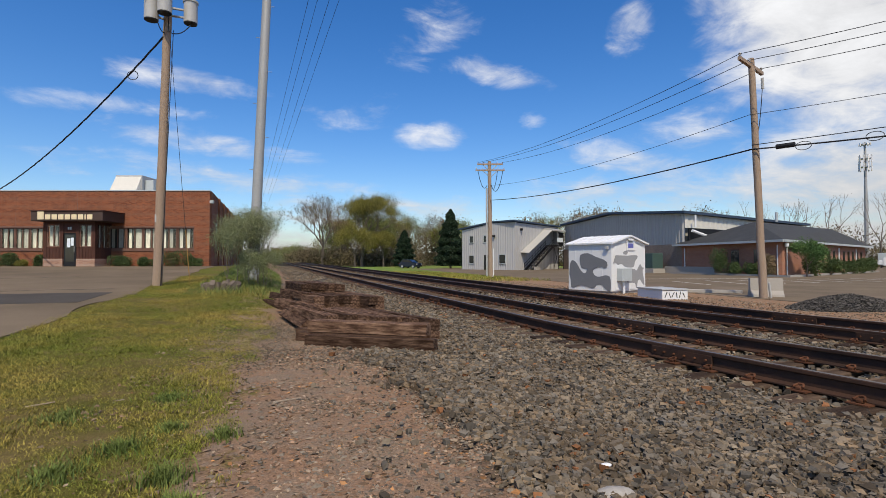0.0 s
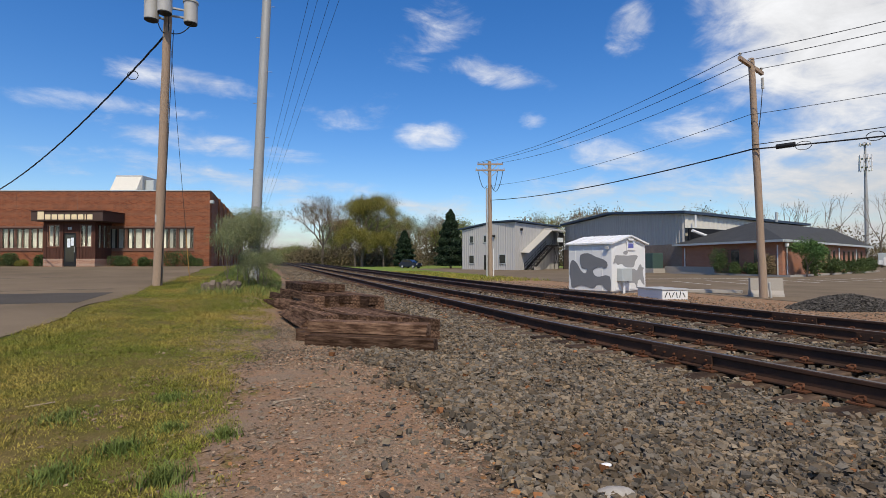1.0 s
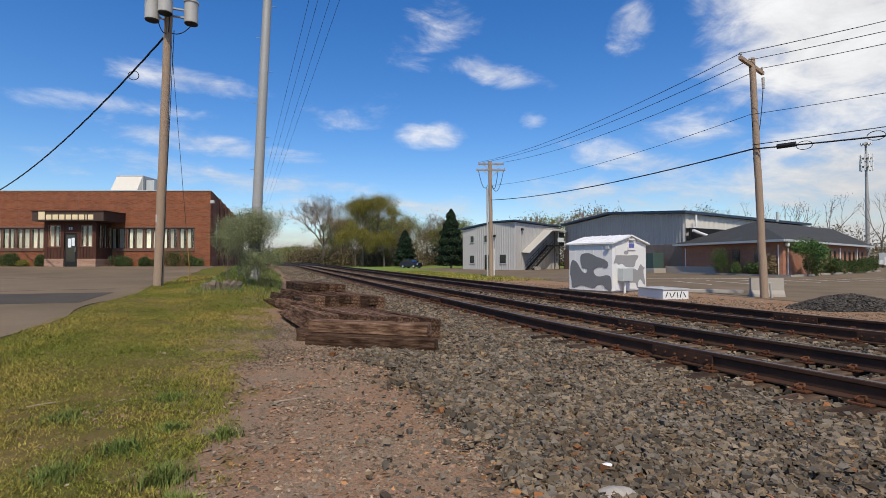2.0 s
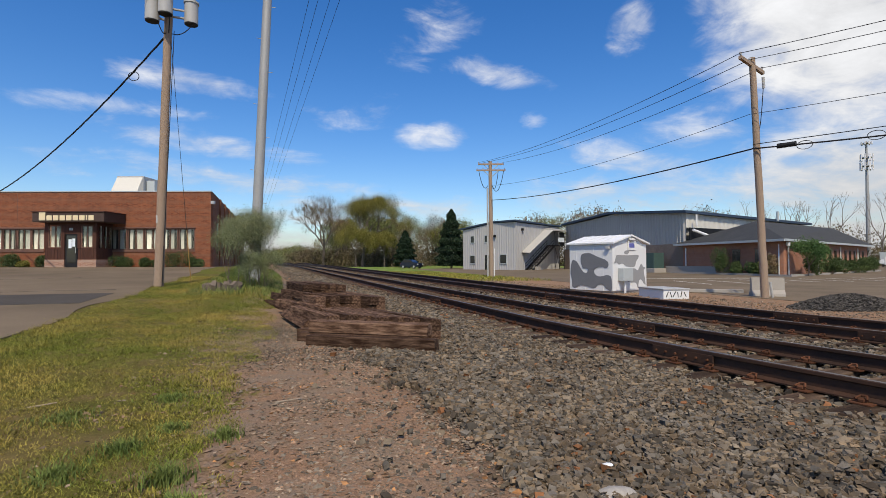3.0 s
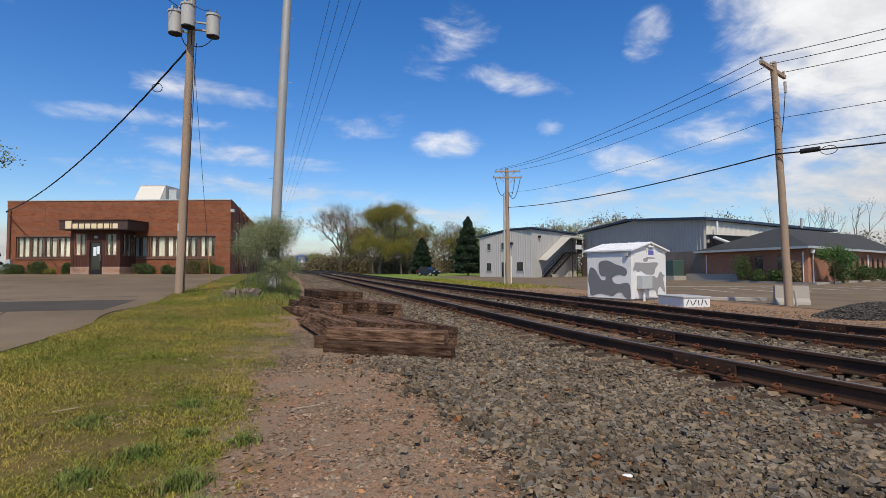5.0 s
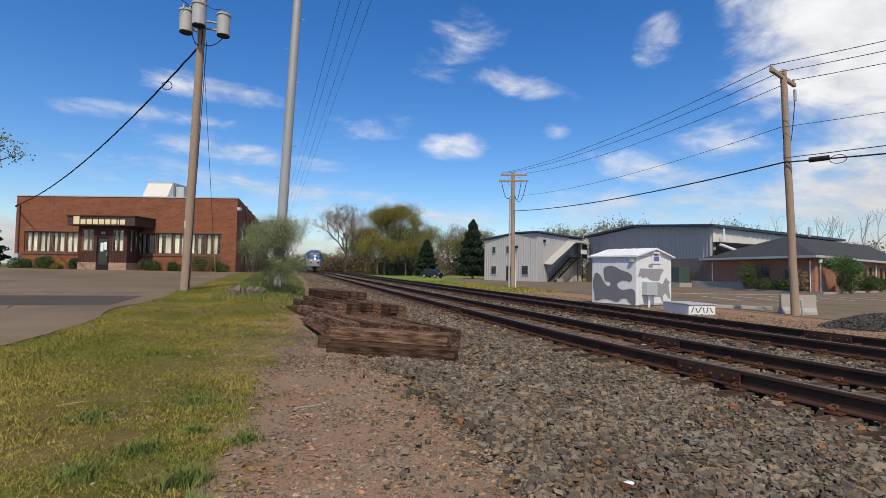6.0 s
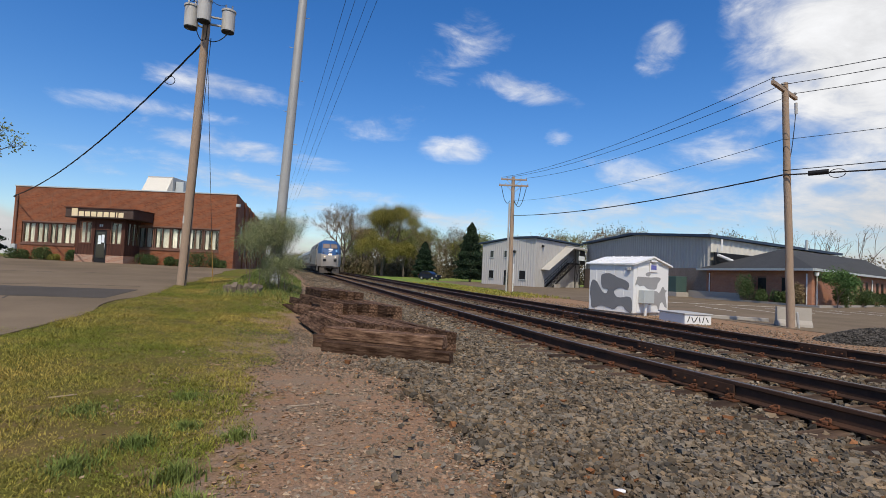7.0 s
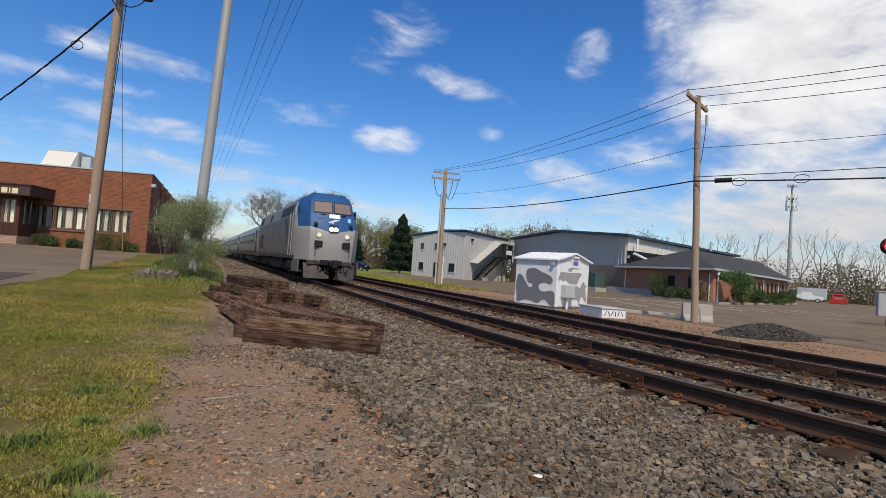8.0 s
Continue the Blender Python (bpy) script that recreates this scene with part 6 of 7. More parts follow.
def limbs_mesh(segs, sides=5):
    vs, fs = [], []
    for p, q, r0, r1 in segs:
        d = (q - p).normalized()
        x = d.orthogonal().normalized()
        y = d.cross(x)
        b = len(vs)
        for c, r in ((p, r0), (q, r1)):
            for k in range(sides):
                a = k * 6.2832 / sides
                vs.append(c + (x * math.cos(a) + y * math.sin(a)) * r)
        for k in range(sides):
            fs.append((b + k, b + (k + 1) % sides, b + sides + (k + 1) % sides, b + sides + k))
    return [v[:] for v in vs], fs


def leaf_quads(points, sizes, seed, slim=0.6):
    rng = np.random.default_rng(seed)
    n = len(points)
    u = rng.normal(0, 1, (n, 3))
    u /= np.linalg.norm(u, axis=1)[:, None]
    w = np.cross(u, rng.normal(0, 1, (n, 3)))
    w /= np.linalg.norm(w, axis=1)[:, None]
    s = np.asarray(sizes)[:, None]
    v = np.stack([points - u * s, points + w * s * slim, points + u * s, points - w * s * slim], 1)
    f = np.arange(n * 4).reshape(n, 4)
    return v.reshape(-1, 3), f


def crown_of(tips, per, radius, size, seed):
    rng = np.random.default_rng(seed)
    t = np.repeat(np.array([p[:] for p in tips]), per, 0)
    pts = t + rng.normal(0, radius, t.shape)
    return leaf_quads(pts, size * rng.uniform(0.6, 1.4, len(pts)), seed + 1)


def tree(name, m, h, label, leaf, seed, per=6, radius=0.5, size=0.16, levels=4, split=3, spread=0.6, trunk=0.25, width=0.022, lift=0.25, category="tree", group="trees", bark=None):
    rng = random.Random(seed)
    segs, tips = [], []
    grow(rng, Vector((0, 0, -0.1)), Vector((rng.uniform(-0.04, 0.04), rng.uniform(-0.04, 0.04), 1)).normalized(), h * trunk, h * width, 0, levels, segs, tips, split, spread, lift)
    high = max(q.z for _, q, _, _ in segs)
    k = h / high
    segs = [(p * k, q * k, a, b) for p, q, a, b in segs]
    tips = [p * k for p in tips]
    t = thing(name, m, label, category, group)
    v, f = limbs_mesh(segs)
    arrays("trunk", v, f, bark or M_BARK, t)
    if per:
        v, f = crown_of(tips, per, radius, size, seed)
        arrays("crown", v, f, leaf, t)
    return t


def conifer(m, h, r, seed):
    t = thing("conifer", m, "dense dark green conical conifer", "tree", "conifers")
    part("trunk", tube((0, 0, -0.1), (0, 0, h * 0.95), 0.22, 0.03, 8), M_BARK, t)
    rng = np.random.default_rng(seed)
    n = 15000
    z = rng.uniform(0.07, 1.0, n) ** 1.15
    lobe = 1 + 0.16 * np.sin(z * 43 + rng.uniform(0, 1, n))
    a = rng.uniform(0, 2 * np.pi, n)
    wide = r * np.clip((1 - z) ** 0.62, 0.02, 1) * np.clip(0.55 + z * 4.5, 0, 1) * lobe * (1 + 0.13 * np.sin(a * 5 + z * 20) + 0.08 * np.sin(a * 3))
    d = wide * np.sqrt(rng.uniform(0.35, 1.0, n)) * rng.uniform(0.92, 1.1, n)
    pts = np.stack([d * np.cos(a), d * np.sin(a), h * z], 1)
    v, f = leaf_quads(pts, rng.uniform(0.10, 0.24, n), seed + 1)
    arrays("crown", v, f, M_LEAF_DARK, t)


def shrub(m, wx, wy, h, leaf, seed, label, n=5000, size=0.03, lobes=7, group="shrubs"):
    """A clipped bush: leaves on and in a few overlapping lobes, over short stems."""
    rng = np.random.default_rng(seed)
    t = thing("shrub", m, label, "shrub", group)
    bm = bmesh.new()
    cs = []
    for k in range(lobes):
        c = np.array([rng.uniform(-0.6, 0.6) * wx, rng.uniform(-0.5, 0.5) * wy, h * rng.uniform(0.3, 0.62)])
        cs.append((c, rng.uniform(0.34, 0.55)))
        tube((c[0] * 0.3, c[1] * 0.3, -0.05), c, 0.03, 0.012, 5, bm)
    part("stem", bm, M_BARK, t)
    pts = []
    for c, q in cs:
        k = n // lobes
        u = rng.normal(0, 1, (k, 3))
        u /= np.linalg.norm(u, axis=1)[:, None]
        pts.append(c + u * np.array([wx * q, wy * q, h * q * 0.85]) * (rng.uniform(0.55, 1.0, (k, 1)) ** 0.5) * (1 + 0.12 * rng.normal(0, 1, (k, 1))))
    pts = np.concatenate(pts)
    pts[:, 2] = np.abs(pts[:, 2])
    v, f = leaf_quads(pts, size * rng.uniform(0.6, 1.5, len(pts)), seed + 1)
    arrays("foliage", v, f, leaf, t)
    return t


def vegetation():
    tree("tree", pose(19.8, 125.0, 0), 18.0, "broad spreading tree in golden-green spring leaf", M_LEAF_GOLD, 11, per=5, radius=0.6, size=0.13, levels=6, split=3, spread=0.62, trunk=0.1, lift=0.34)
    tree("tree", pose(11.4, 138.0, 0), 18.5, "round-crowned tree with fine bare twigs and few buds", M_LEAF_BUD, 12, per=2, radius=0.4, size=0.085, levels=6, split=3, spread=0.7, trunk=0.17, lift=0.3)
    tree("tree", pose(17.5, 121.0, 0), 10.5, "low spreading tree in golden-green leaf", M_LEAF_GOLD, 13, per=10, radius=0.4, size=0.11, levels=5, split=3, spread=0.85, trunk=0.12, lift=0.05)
    tree("tree", pose(24.6, 122.0, 0), 8.5, "low spreading tree in golden-green leaf", M_LEAF_GOLD, 14, per=10, radius=0.4, size=0.11, levels=5, split=3, spread=0.85, trunk=0.12, lift=0.05)
    conifer(pose(30.8, 90.0, 0), 11.0, 2.9, 3)
    conifer(pose(26.2, 107.2, 0), 8.0, 2.5, 4)
    # woods behind: a few kinds, repeated
    kinds = [tree("tree", pose(30, 168, 0), 16, "leafing woodland tree behind the field", leaf, 30 + k, per=pr, radius=0.6, size=0.17, levels=4, split=3, spread=sp, trunk=0.24, width=0.019)
             for k, (leaf, pr, sp) in enumerate(((M_LEAF_FRESH, 6, 0.5), (M_LEAF_BUD, 5, 0.6), (M_LEAF_GOLD, 7, 0.6), (M_LEAF_BUD, 2, 0.55), (M_LEAF_FRESH, 3, 0.6)))]
    rng = random.Random(5)
    for k, ob in enumerate(kinds):
        ob.matrix_basis = pose(26 + k * 7, 150 + (k % 3) * 8, 0, 0, 0, k * 70)
    spots = [(4 + rng.uniform(-1, 1) * 5 + k * 2.2, 160 + rng.uniform(-14, 22) + (14 if k < 4 else 0)) for k in range(28)]
    spots += [(60 + k * 9, 128 + rng.uniform(-8, 14)) for k in range(7)]
    spots += [(2.5, 190), (6, 205), (9, 178), (11, 168), (14, 158)]
    for k, (x, y) in enumerate(spots):
        ob = copy_thing(kinds[(k * 3 + k // 5) % 5], pose(x, y, (-9.0 if x < 16 else rng.uniform(-5.5, -0.5)) if k < 28 else (-9.5 if k > 34 else -3), 0, 0, rng.uniform(0, 360)))
    # thin bare trees behind the office and beyond the lot
    bare = [tree("tree", pose(80 + k * 9, 68, 0), 14 + k, "tall thin leafless tree beyond the lot", M_LEAF_BUD, 60 + k, per=1, radius=0.3, size=0.08, levels=4, split=2, spread=0.5, trunk=0.34, width=0.012) for k in range(3)]
    for k, ob in enumerate(bare):
        ob.matrix_basis = pose(95 + k * 11, 80 - k * 6, 0)
    for k in range(26):
        copy_thing(bare[k % 3], pose(88 + k * 3.6 + rng.uniform(-3, 3), 92 - k * 2.9 + rng.uniform(-7, 9), rng.uniform(-6, 0), 0, 0, rng.uniform(0, 360)))
    for x, y in ((62, 92), (66, 90), (85, 86), (57, 108)):
        copy_thing(kinds[3], pose(x, y, -3.0, 0, 0, x * 7))
    # distant woodland undergrowth
    r2 = np.random.default_rng(9)
    pts = []
    for n, x0, y0, x1, y1, hi in ((30000, 5, 150, 33, 128, 4.6), (24000, -8, 232, 20, 162, 7.0), (52000, 18, 168, 80, 150, 9.0), (110000, 70, 132, 235, 8, 10.0)):
        t = r2.uniform(0, 1, n)
        pts.append(np.stack([x0 + (x1 - x0) * t + r2.normal(0, 2.5, n), y0 + (y1 - y0) * t + r2.normal(0, 3.0, n), hi * r2.uniform(0, 1, n) ** 1.3 * (0.7 + 0.3 * np.sin(t * 60))], 1))
    v, f = leaf_quads(np.concatenate(pts), r2.uniform(0.12, 0.32, 216000), 10)
    tagged(arrays("far_woods", v, f, leaf_mat("winter_brown_twig", (0.13, 0.095, 0.055), (0.1, 0.09, 0.04))), "brown and olive undergrowth along far woods", "woods", kind="stuff")
    # beside the brick building
    tree("tree", pose(-27.6, 51.0, 0.9), 11.5, "young tree with fresh green leaves beside the building", M_LEAF_FRESH, 71, per=9, radius=0.35, size=0.11, levels=4, spread=0.6, trunk=0.2)
    conifer(pose(-31.0, 60.0, 0.9), 6.0, 2.6, 8)
    # straggling silver-leaved bush round the steel pole
    for x, y, h, seed in ((-1.5, 17.7, 2.2, 81), (-1.25, 18.4, 2.6, 82), (-0.95, 18.9, 2.2, 87), (-0.6, 19.3, 2.85, 83), (-1.1, 20.4, 2.7, 85), (-0.7, 20.8, 2.8, 88), (-0.9, 18.2, 1.2, 90), (-0.45, 18.9, 1.4, 92)):
        tree("bush", pose(x, y, land(x, y) - 0.02), h, "straggling bush with small silver-green leaves", M_LEAF_SAGE, seed, per=13, radius=0.1, size=0.018, levels=4, split=3, spread=0.45, trunk=0.07, width=0.008, lift=0.6, category="bush", group="bushes round the pole")
    # clipped shrubs before the brick building
    base = pose(-4.17, 36.09, 0.96, 0, 0, -18.05)
    for x, w, h, leaf in ((-1.7, 1.5, 1.15, M_LEAF_SHRUB), (-0.5, 0.8, 0.7, M_LEAF_SHRUB), (-3.6, 0.8, 0.7, M_LEAF_SHRUB), (-5.3, 1.1, 0.8, M_LEAF_SHRUB), (-10.3, 1.1, 1.0, M_LEAF_SHRUB), (-11.6, 0.5, 0.5, M_LEAF_GOLD), (-12.4, 1.1, 0.95, M_LEAF_SHRUB), (-14.0, 0.9, 0.9, M_LEAF_SHRUB)):
        shrub(base @ pose(x, -0.7, -0.05), w * 0.75, 0.55, h, leaf, int(100 - x * 7), "rounded clipped evergreen shrub by the brick wall", 3000, 0.035)
    # shrubs and a small maple round the office
    off = pose(40.58, 32.05, 0)
    for x, y, w, h, leaf in ((-0.9, 5.5, 1.5, 2.5, M_LEAF_SHRUB), (-1.0, 3.9, 1.0, 1.3, M_LEAF_SHRUB), (-0.9, 2.4, 0.8, 1.2, M_LEAF_SHRUB), (-0.9, 0.6, 0.9, 1.9, M_LEAF_BUD), (4.2, 0.4, 1.2, 1.9, M_LEAF_SHRUB), (8.5, 2.1, 1.5, 1.7, M_LEAF_SHRUB), (12.5, 3.8, 1.3, 1.5, M_LEAF_SHRUB), (16, 5.2, 1.6, 1.6, M_LEAF_SHRUB), (20, 6.8, 1.6, 1.7, M_LEAF_SHRUB), (24, 8.4, 1.7, 1.8, M_LEAF_SHRUB)):
        shrub(off @ pose(x, y, 0.05), w, 0.8, h, leaf, int(300 + x * 3 + y), "dense green shrub beside the office wall", 2600, 0.06)
    tree("ornamental_tree", off @ pose(1.6, -0.9, 0.05), 3.0, "small bright green ornamental tree by the office corner", M_LEAF_MAPLE, 91, per=14, radius=0.17, size=0.06, levels=4, spread=0.7, trunk=0.14)
    # stump ringed with stones by the bush
    st = thing("tree_stump", pose(-1.6, 16.7, land(-1.6, 16.7)), "low rotting stump ringed with broken grey wood", "stump")
    r3 = random.Random(3)
    for k in range(26):
        a = k * 6.283 / 26 + r3.uniform(-0.1, 0.1)
        w, h = r3.uniform(0.05, 0.11), r3.uniform(0.16, 0.34)
        q = part("root_piece", prism([(-w, -0.06), (w * 0.8, -0.08), (w, 0.05), (-w * 0.7, 0.07)], 0, [h * r3.uniform(0.7, 1.1) for _ in range(4)]), M_BARK, st)
        q.matrix_basis = pose(0.46 * math.cos(a), 0.4 * math.sin(a), -0.04, r3.uniform(-16, 16), r3.uniform(-16, 16), math.degrees(a) + 90 + r3.uniform(-20, 20))
    part("core", tube((0, 0, -0.05), (0, 0, 0.14), 0.42, 0.34, 12), M_BARK, st)


vegetation()


# ---- train ----
def bogie(parent, y, wheels=2, pitch=2.7, r=0.5):
    b = part("bogie", box(-1.15, 1.15, y - pitch * 0.85, y + pitch * 0.85, 0.45, 0.85, bevel=0.05), M_GRIME, parent)
    for sx in (-1.18, 1.18):
        part("side_frame", box(sx - 0.09, sx + 0.09, y - pitch * 0.8, y + pitch * 0.8, 0.42, 0.78, bevel=0.04), M_GRIME, b)
        for k in range(wheels):
            yy = y + (k - (wheels - 1) / 2) * pitch
            part("axle_box", box(sx - 0.16, sx + 0.16, yy - 0.2, yy + 0.2, 0.3, 0.72, bevel=0.04), M_GRIME, b)
        part("spring", tube((sx, y - 0.25, 0.4), (sx, y - 0.25, 0.85), 0.13, seg=10), M_GRIME, b)
        part("spring", tube((sx, y + 0.25, 0.4), (sx, y + 0.25, 0.85), 0.13, seg=10), M_GRIME, b)
    for k in range(wheels):
        yy = y + (k - (wheels - 1) / 2) * pitch
        for sx in (-0.74, 0.74):
            bm = bmesh.new()
            bmesh.ops.create_cone(bm, cap_ends=True, segments=24, radius1=r, radius2=r, depth=0.13, matrix=pose(sx, yy, r, 0, 90, 0))
            bmesh.ops.create_cone(bm, cap_ends=True, segments=24, radius1=r + 0.025, radius2=r + 0.025, depth=0.03, matrix=pose(sx * 0.93, yy, r, 0, 90, 0))
            part("wheel", bm, M_RUST, b)


def make_loco():
    t = thing("locomotive", pose(TRACK_1, 400, RAIL), "blue and silver diesel passenger locomotive with lit headlights", "locomotive")
    # shell: section by section from the nose back; half outlines (x, z), each with its own y
    zs = [0.95, 1.30, 2.2, 2.55, 3.0, 3.22, 3.86, 4.12, 4.32]
    face_y = [0.28, 0.22, 0.10, 0.16, 0.36, 0.48, 0.86, 1.15, 1.6]
    half = [1.46, 1.48, 1.50, 1.50, 1.48, 1.46, 1.34, 1.16, 0.8]
    nose = [1.0, 1.03, 1.06, 1.07, 1.06, 1.05, 1.0, 0.92, 0.7]
    cols = [-1.0, -0.72, -0.36, 0.0, 0.36, 0.72, 1.0]

    def face_point(i, u):
        x = nose[i] * u
        return Vector((x, face_y[i] + 0.22 * abs(u) ** 2, zs[i] + (-0.26 * (1 - abs(u)) if i == 3 else 0)))

    bm = bmesh.new()
    rows_ = [[bm.verts.new(face_point(i, u)) for u in cols] for i in range(len(zs))]
    for i in range(len(zs) - 1):
        for k in range(len(cols) - 1):
            f = bm.faces.new((rows_[i][k], rows_[i][k + 1], rows_[i + 1][k + 1], rows_[i + 1][k]))
            f.material_index = 1 if i >= 3 else 0
    # cab sides: blue wedge running up and back, silver below
    for sgn, col in ((-1, 0), (1, -1)):
        back = [bm.verts.new((sgn * half[i], y, zs[i])) for i, y in enumerate((1.35, 1.35, 1.3, 1.25, 1.7, 1.95, 2.6, 2.8, 3.0))]
        rear = [bm.verts.new((sgn * half[i], 3.2, zs[i])) for i in range(len(zs))]
        for i in range(len(zs) - 1):
            f = bm.faces.new((rows_[i][col], back[i], back[i + 1], rows_[i + 1][col]))
            f.material_index = 1 if i >= 3 else 0
            f = bm.faces.new((back[i], rear[i], rear[i + 1], back[i + 1]))
            f.material_index = 1 if i >= 6 else 0
    part("cab", bm, [M_NOSE, M_BLUE], t, "pale grey and blue streamlined cab front", smooth=True)
    shell = bmesh.new()
    outline = [(-1.46, 0.95), (-1.5, 1.3), (-1.5, 3.2), (-1.34, 3.86), (-1.16, 4.12), (-0.8, 4.3), (0, 4.34), (0.8, 4.3), (1.16, 4.12), (1.34, 3.86), (1.5, 3.2), (1.5, 1.3), (1.46, 0.95)]
    a = [shell.verts.new((x, 3.2, z)) for x, z in outline]
    b = [shell.verts.new((x, 20.7, z)) for x, z in outline]
    for i in range(len(outline)):
        j = (i + 1) % len(outline)
        f = shell.faces.new((a[i], a[j], b[j], b[i]))
        f.material_index = 1 if 3 < i < 8 else 0
    shell.faces.new(b)
    part("body", shell, [M_SILVER, M_BLUE], t, "grimy silver flank below a blue roof")
    part("roof_cap", prism([(-0.8, 1.6), (0.8, 1.6), (0.8, 3.2), (-0.8, 3.2)], 4.2, [4.31, 4.31, 4.33, 4.33]), M_BLUE, t)

    def on_face(name, u0, u1, i0, i1, a0, a1, material, parent, out=0.012, label=""):
        """A thin plate lying on the cab front between two heights (shares a0, a1 of the row from i0 to i1)."""
        bm = bmesh.new()
        q = []
        for w, u in ((a0, u0), (a0, u1), (a1, u1), (a1, u0)):
            p0, p1 = face_point(i0, u), face_point(i1, u)
            q.append(bm.verts.new(p0.lerp(p1, w) + Vector((0, -out, out * 0.4))))
        f = bm.faces.new(q)
        g = bmesh.ops.extrude_face_region(bm, geom=[f])
        bmesh.ops.translate(bm, verts=[e for e in g["geom"] if isinstance(e, bmesh.types.BMVert)], vec=(0, 0.03, 0))
        return part(name, bm, material, parent, label)

    tan_glass = mat("gold_tinted_windscreen", (0.19, 0.145, 0.115), rough=0.08, var=0.1, bump=0.0, spec=0.6)
    for u0, u1 in ((-0.86, -0.07), (0.07, 0.86)):
        w = on_face("windscreen", u0, u1, 5, 6, 0.1, 0.9, tan_glass, t, 0.03)
        for c in ((u0 - 0.03, u0), (u1, u1 + 0.03)):
            on_face("frame", *c, 5, 6, 0.05, 0.95, M_BLACK, w, 0.035)
        on_face("frame", u0, u1, 5, 6, 0.03, 0.1, M_BLACK, w, 0.035)
        on_face("frame", u0, u1, 5, 6, 0.9, 0.96, M_BLACK, w, 0.035)
        on_face("wiper", u0 + 0.3, u0 + 0.5, 4, 5, 0.75, 0.95, M_BLACK, w, 0.05)
    on_face("badge", -0.2, 0.3, 4, 5, 0.05, 0.95, M_PAPER, t, 0.02, "plain white badge shape")
    for k in range(3):
        on_face("badge", -0.22 + k * 0.1, 0.0 + k * 0.12, 3, 4, 0.66 + 0.1 * k, 0.72 + 0.1 * k, M_PAPER, t, 0.02, "plain white stripe of a badge")
    on_face("hatch", -0.75, -0.5, 4, 5, -0.1, 0.6, M_BLUE, t, 0.02)
    on_face("badge", 0.66, 0.82, 4, 5, -0.6, 0.3, mat("pale_blue_badge", (0.25, 0.5, 0.7), rough=0.4, bump=0.0), t, 0.02, "small pale blue badge shape")
    lamp = glow("headlight_beam", (1.0, 0.84, 0.68), 1.7)
    hl = on_face("headlight_housing", -0.2, 0.2, 3, 4, -0.08, 0.5, M_BLACK, t, 0.03)
    for u in (-0.1, 0.1):
        p = face_point(3, u).lerp(face_point(4, u), 0.22)
        part("headlight", tube(p + Vector((0, -0.03, 0)), p + Vector((0, -0.06, 0)), 0.115, seg=16), lamp, hl, "lit headlight")
    for u in (-0.62, 0.62):
        p = face_point(3, u) + Vector((0, 0, -0.28))
        d = part("ditch_light", tube(p + Vector((0, 0.03, 0)), p + Vector((0, -0.06, 0)), 0.14, seg=16), M_CAN, t)
        part("lens", tube(p + Vector((0, -0.06, 0)), p + Vector((0, -0.075, 0)), 0.1, seg=16), glow("ditch_lamp", (0.8, 0.7, 0.5), 0.25), d)
        q = face_point(2, u) + Vector((0, 0, -0.45))
        s = part("step_recess", box(q.x - 0.19, q.x + 0.19, q.y + 0.0, q.y + 0.1, q.z - 0.15, q.z + 0.15, bevel=0.02), M_BLACK, t)
        part("marker_lamp", tube(p + Vector((u * 0.3, 0.03, 0.5)), p + Vector((u * 0.3, -0.02, 0.55)), 0.09, seg=12), M_BLACK, t)
        part("grab_iron", tube(q + Vector((u * 0.25, -0.06, -0.6)), q + Vector((u * 0.25, -0.06, -0.15)), 0.02, seg=6), M_GRIME, t)
    # underside of the nose: buffer beam, coupler, plough
    part("buffer_beam", box(-1.08, 1.08, 0.36, 0.9, 0.74, 0.96, bevel=0.03), M_GRIME, t)
    c = part("coupler", box(-0.16, 0.16, -0.35, 0.5, 0.7, 0.98, bevel=0.05), M_BLACK, t)
    part("knuckle", tube((0.06, -0.42, 0.66), (0.06, -0.42, 1.02), 0.14, seg=12), M_BLACK, c)
    part("draft_plate", box(-0.5, 0.5, 0.12, 0.36, 0.74, 1.0, bevel=0.02), M_BLACK, t)
    for k in range(5):
        x = -0.62 + k * 0.31
        part("air_hose", path_tube(hang((x, 0.28, 0.82), (x + 0.18, 0.1, 0.62), 0.3, 8), 0.03), M_BLACK, t)
    for sgn in (-1, 1):
        pl = bmesh.new()
        q = [pl.verts.new(p) for p in ((sgn * 0.12, -0.1, 0.12), (sgn * 1.2, 0.42, 0.1), (sgn * 1.24, 0.62, 0.84), (sgn * 0.5, 0.3, 0.66))]
        pl.faces.new(q)
        g = bmesh.ops.extrude_face_region(pl, geom=pl.faces[:])
        bmesh.ops.translate(pl, verts=[e for e in g["geom"] if isinstance(e, bmesh.types.BMVert)], vec=(0, 0.05, 0))
        part("plough", pl, M_GRIME, t, "scuffed grey snow plough blade")
        part("skirt", box(sgn * 1.44 - 0.03, sgn * 1.44 + 0.03, 0.7, 2.6, 0.35, 0.96, bevel=0.02), M_SILVER, t)
        # flank: cab window, door, louvres, intakes, arrow stripes
        part("cab_window", box(sgn * 1.47 - 0.02, sgn * 1.47 + 0.02, 1.9, 2.5, 3.05, 3.6, bevel=0.01), M_DARKGLASS, t)
        part("cab_door", box(sgn * 1.5 - 0.012, sgn * 1.5 + 0.012, 2.75, 3.4, 1.2, 3.3, bevel=0.008), M_SILVER, t)
        for y in (2.68, 3.48):
            part("handrail", tube((sgn * 1.56, y, 1.1), (sgn * 1.56, y, 3.3), 0.022, seg=6), M_NOSE, t)
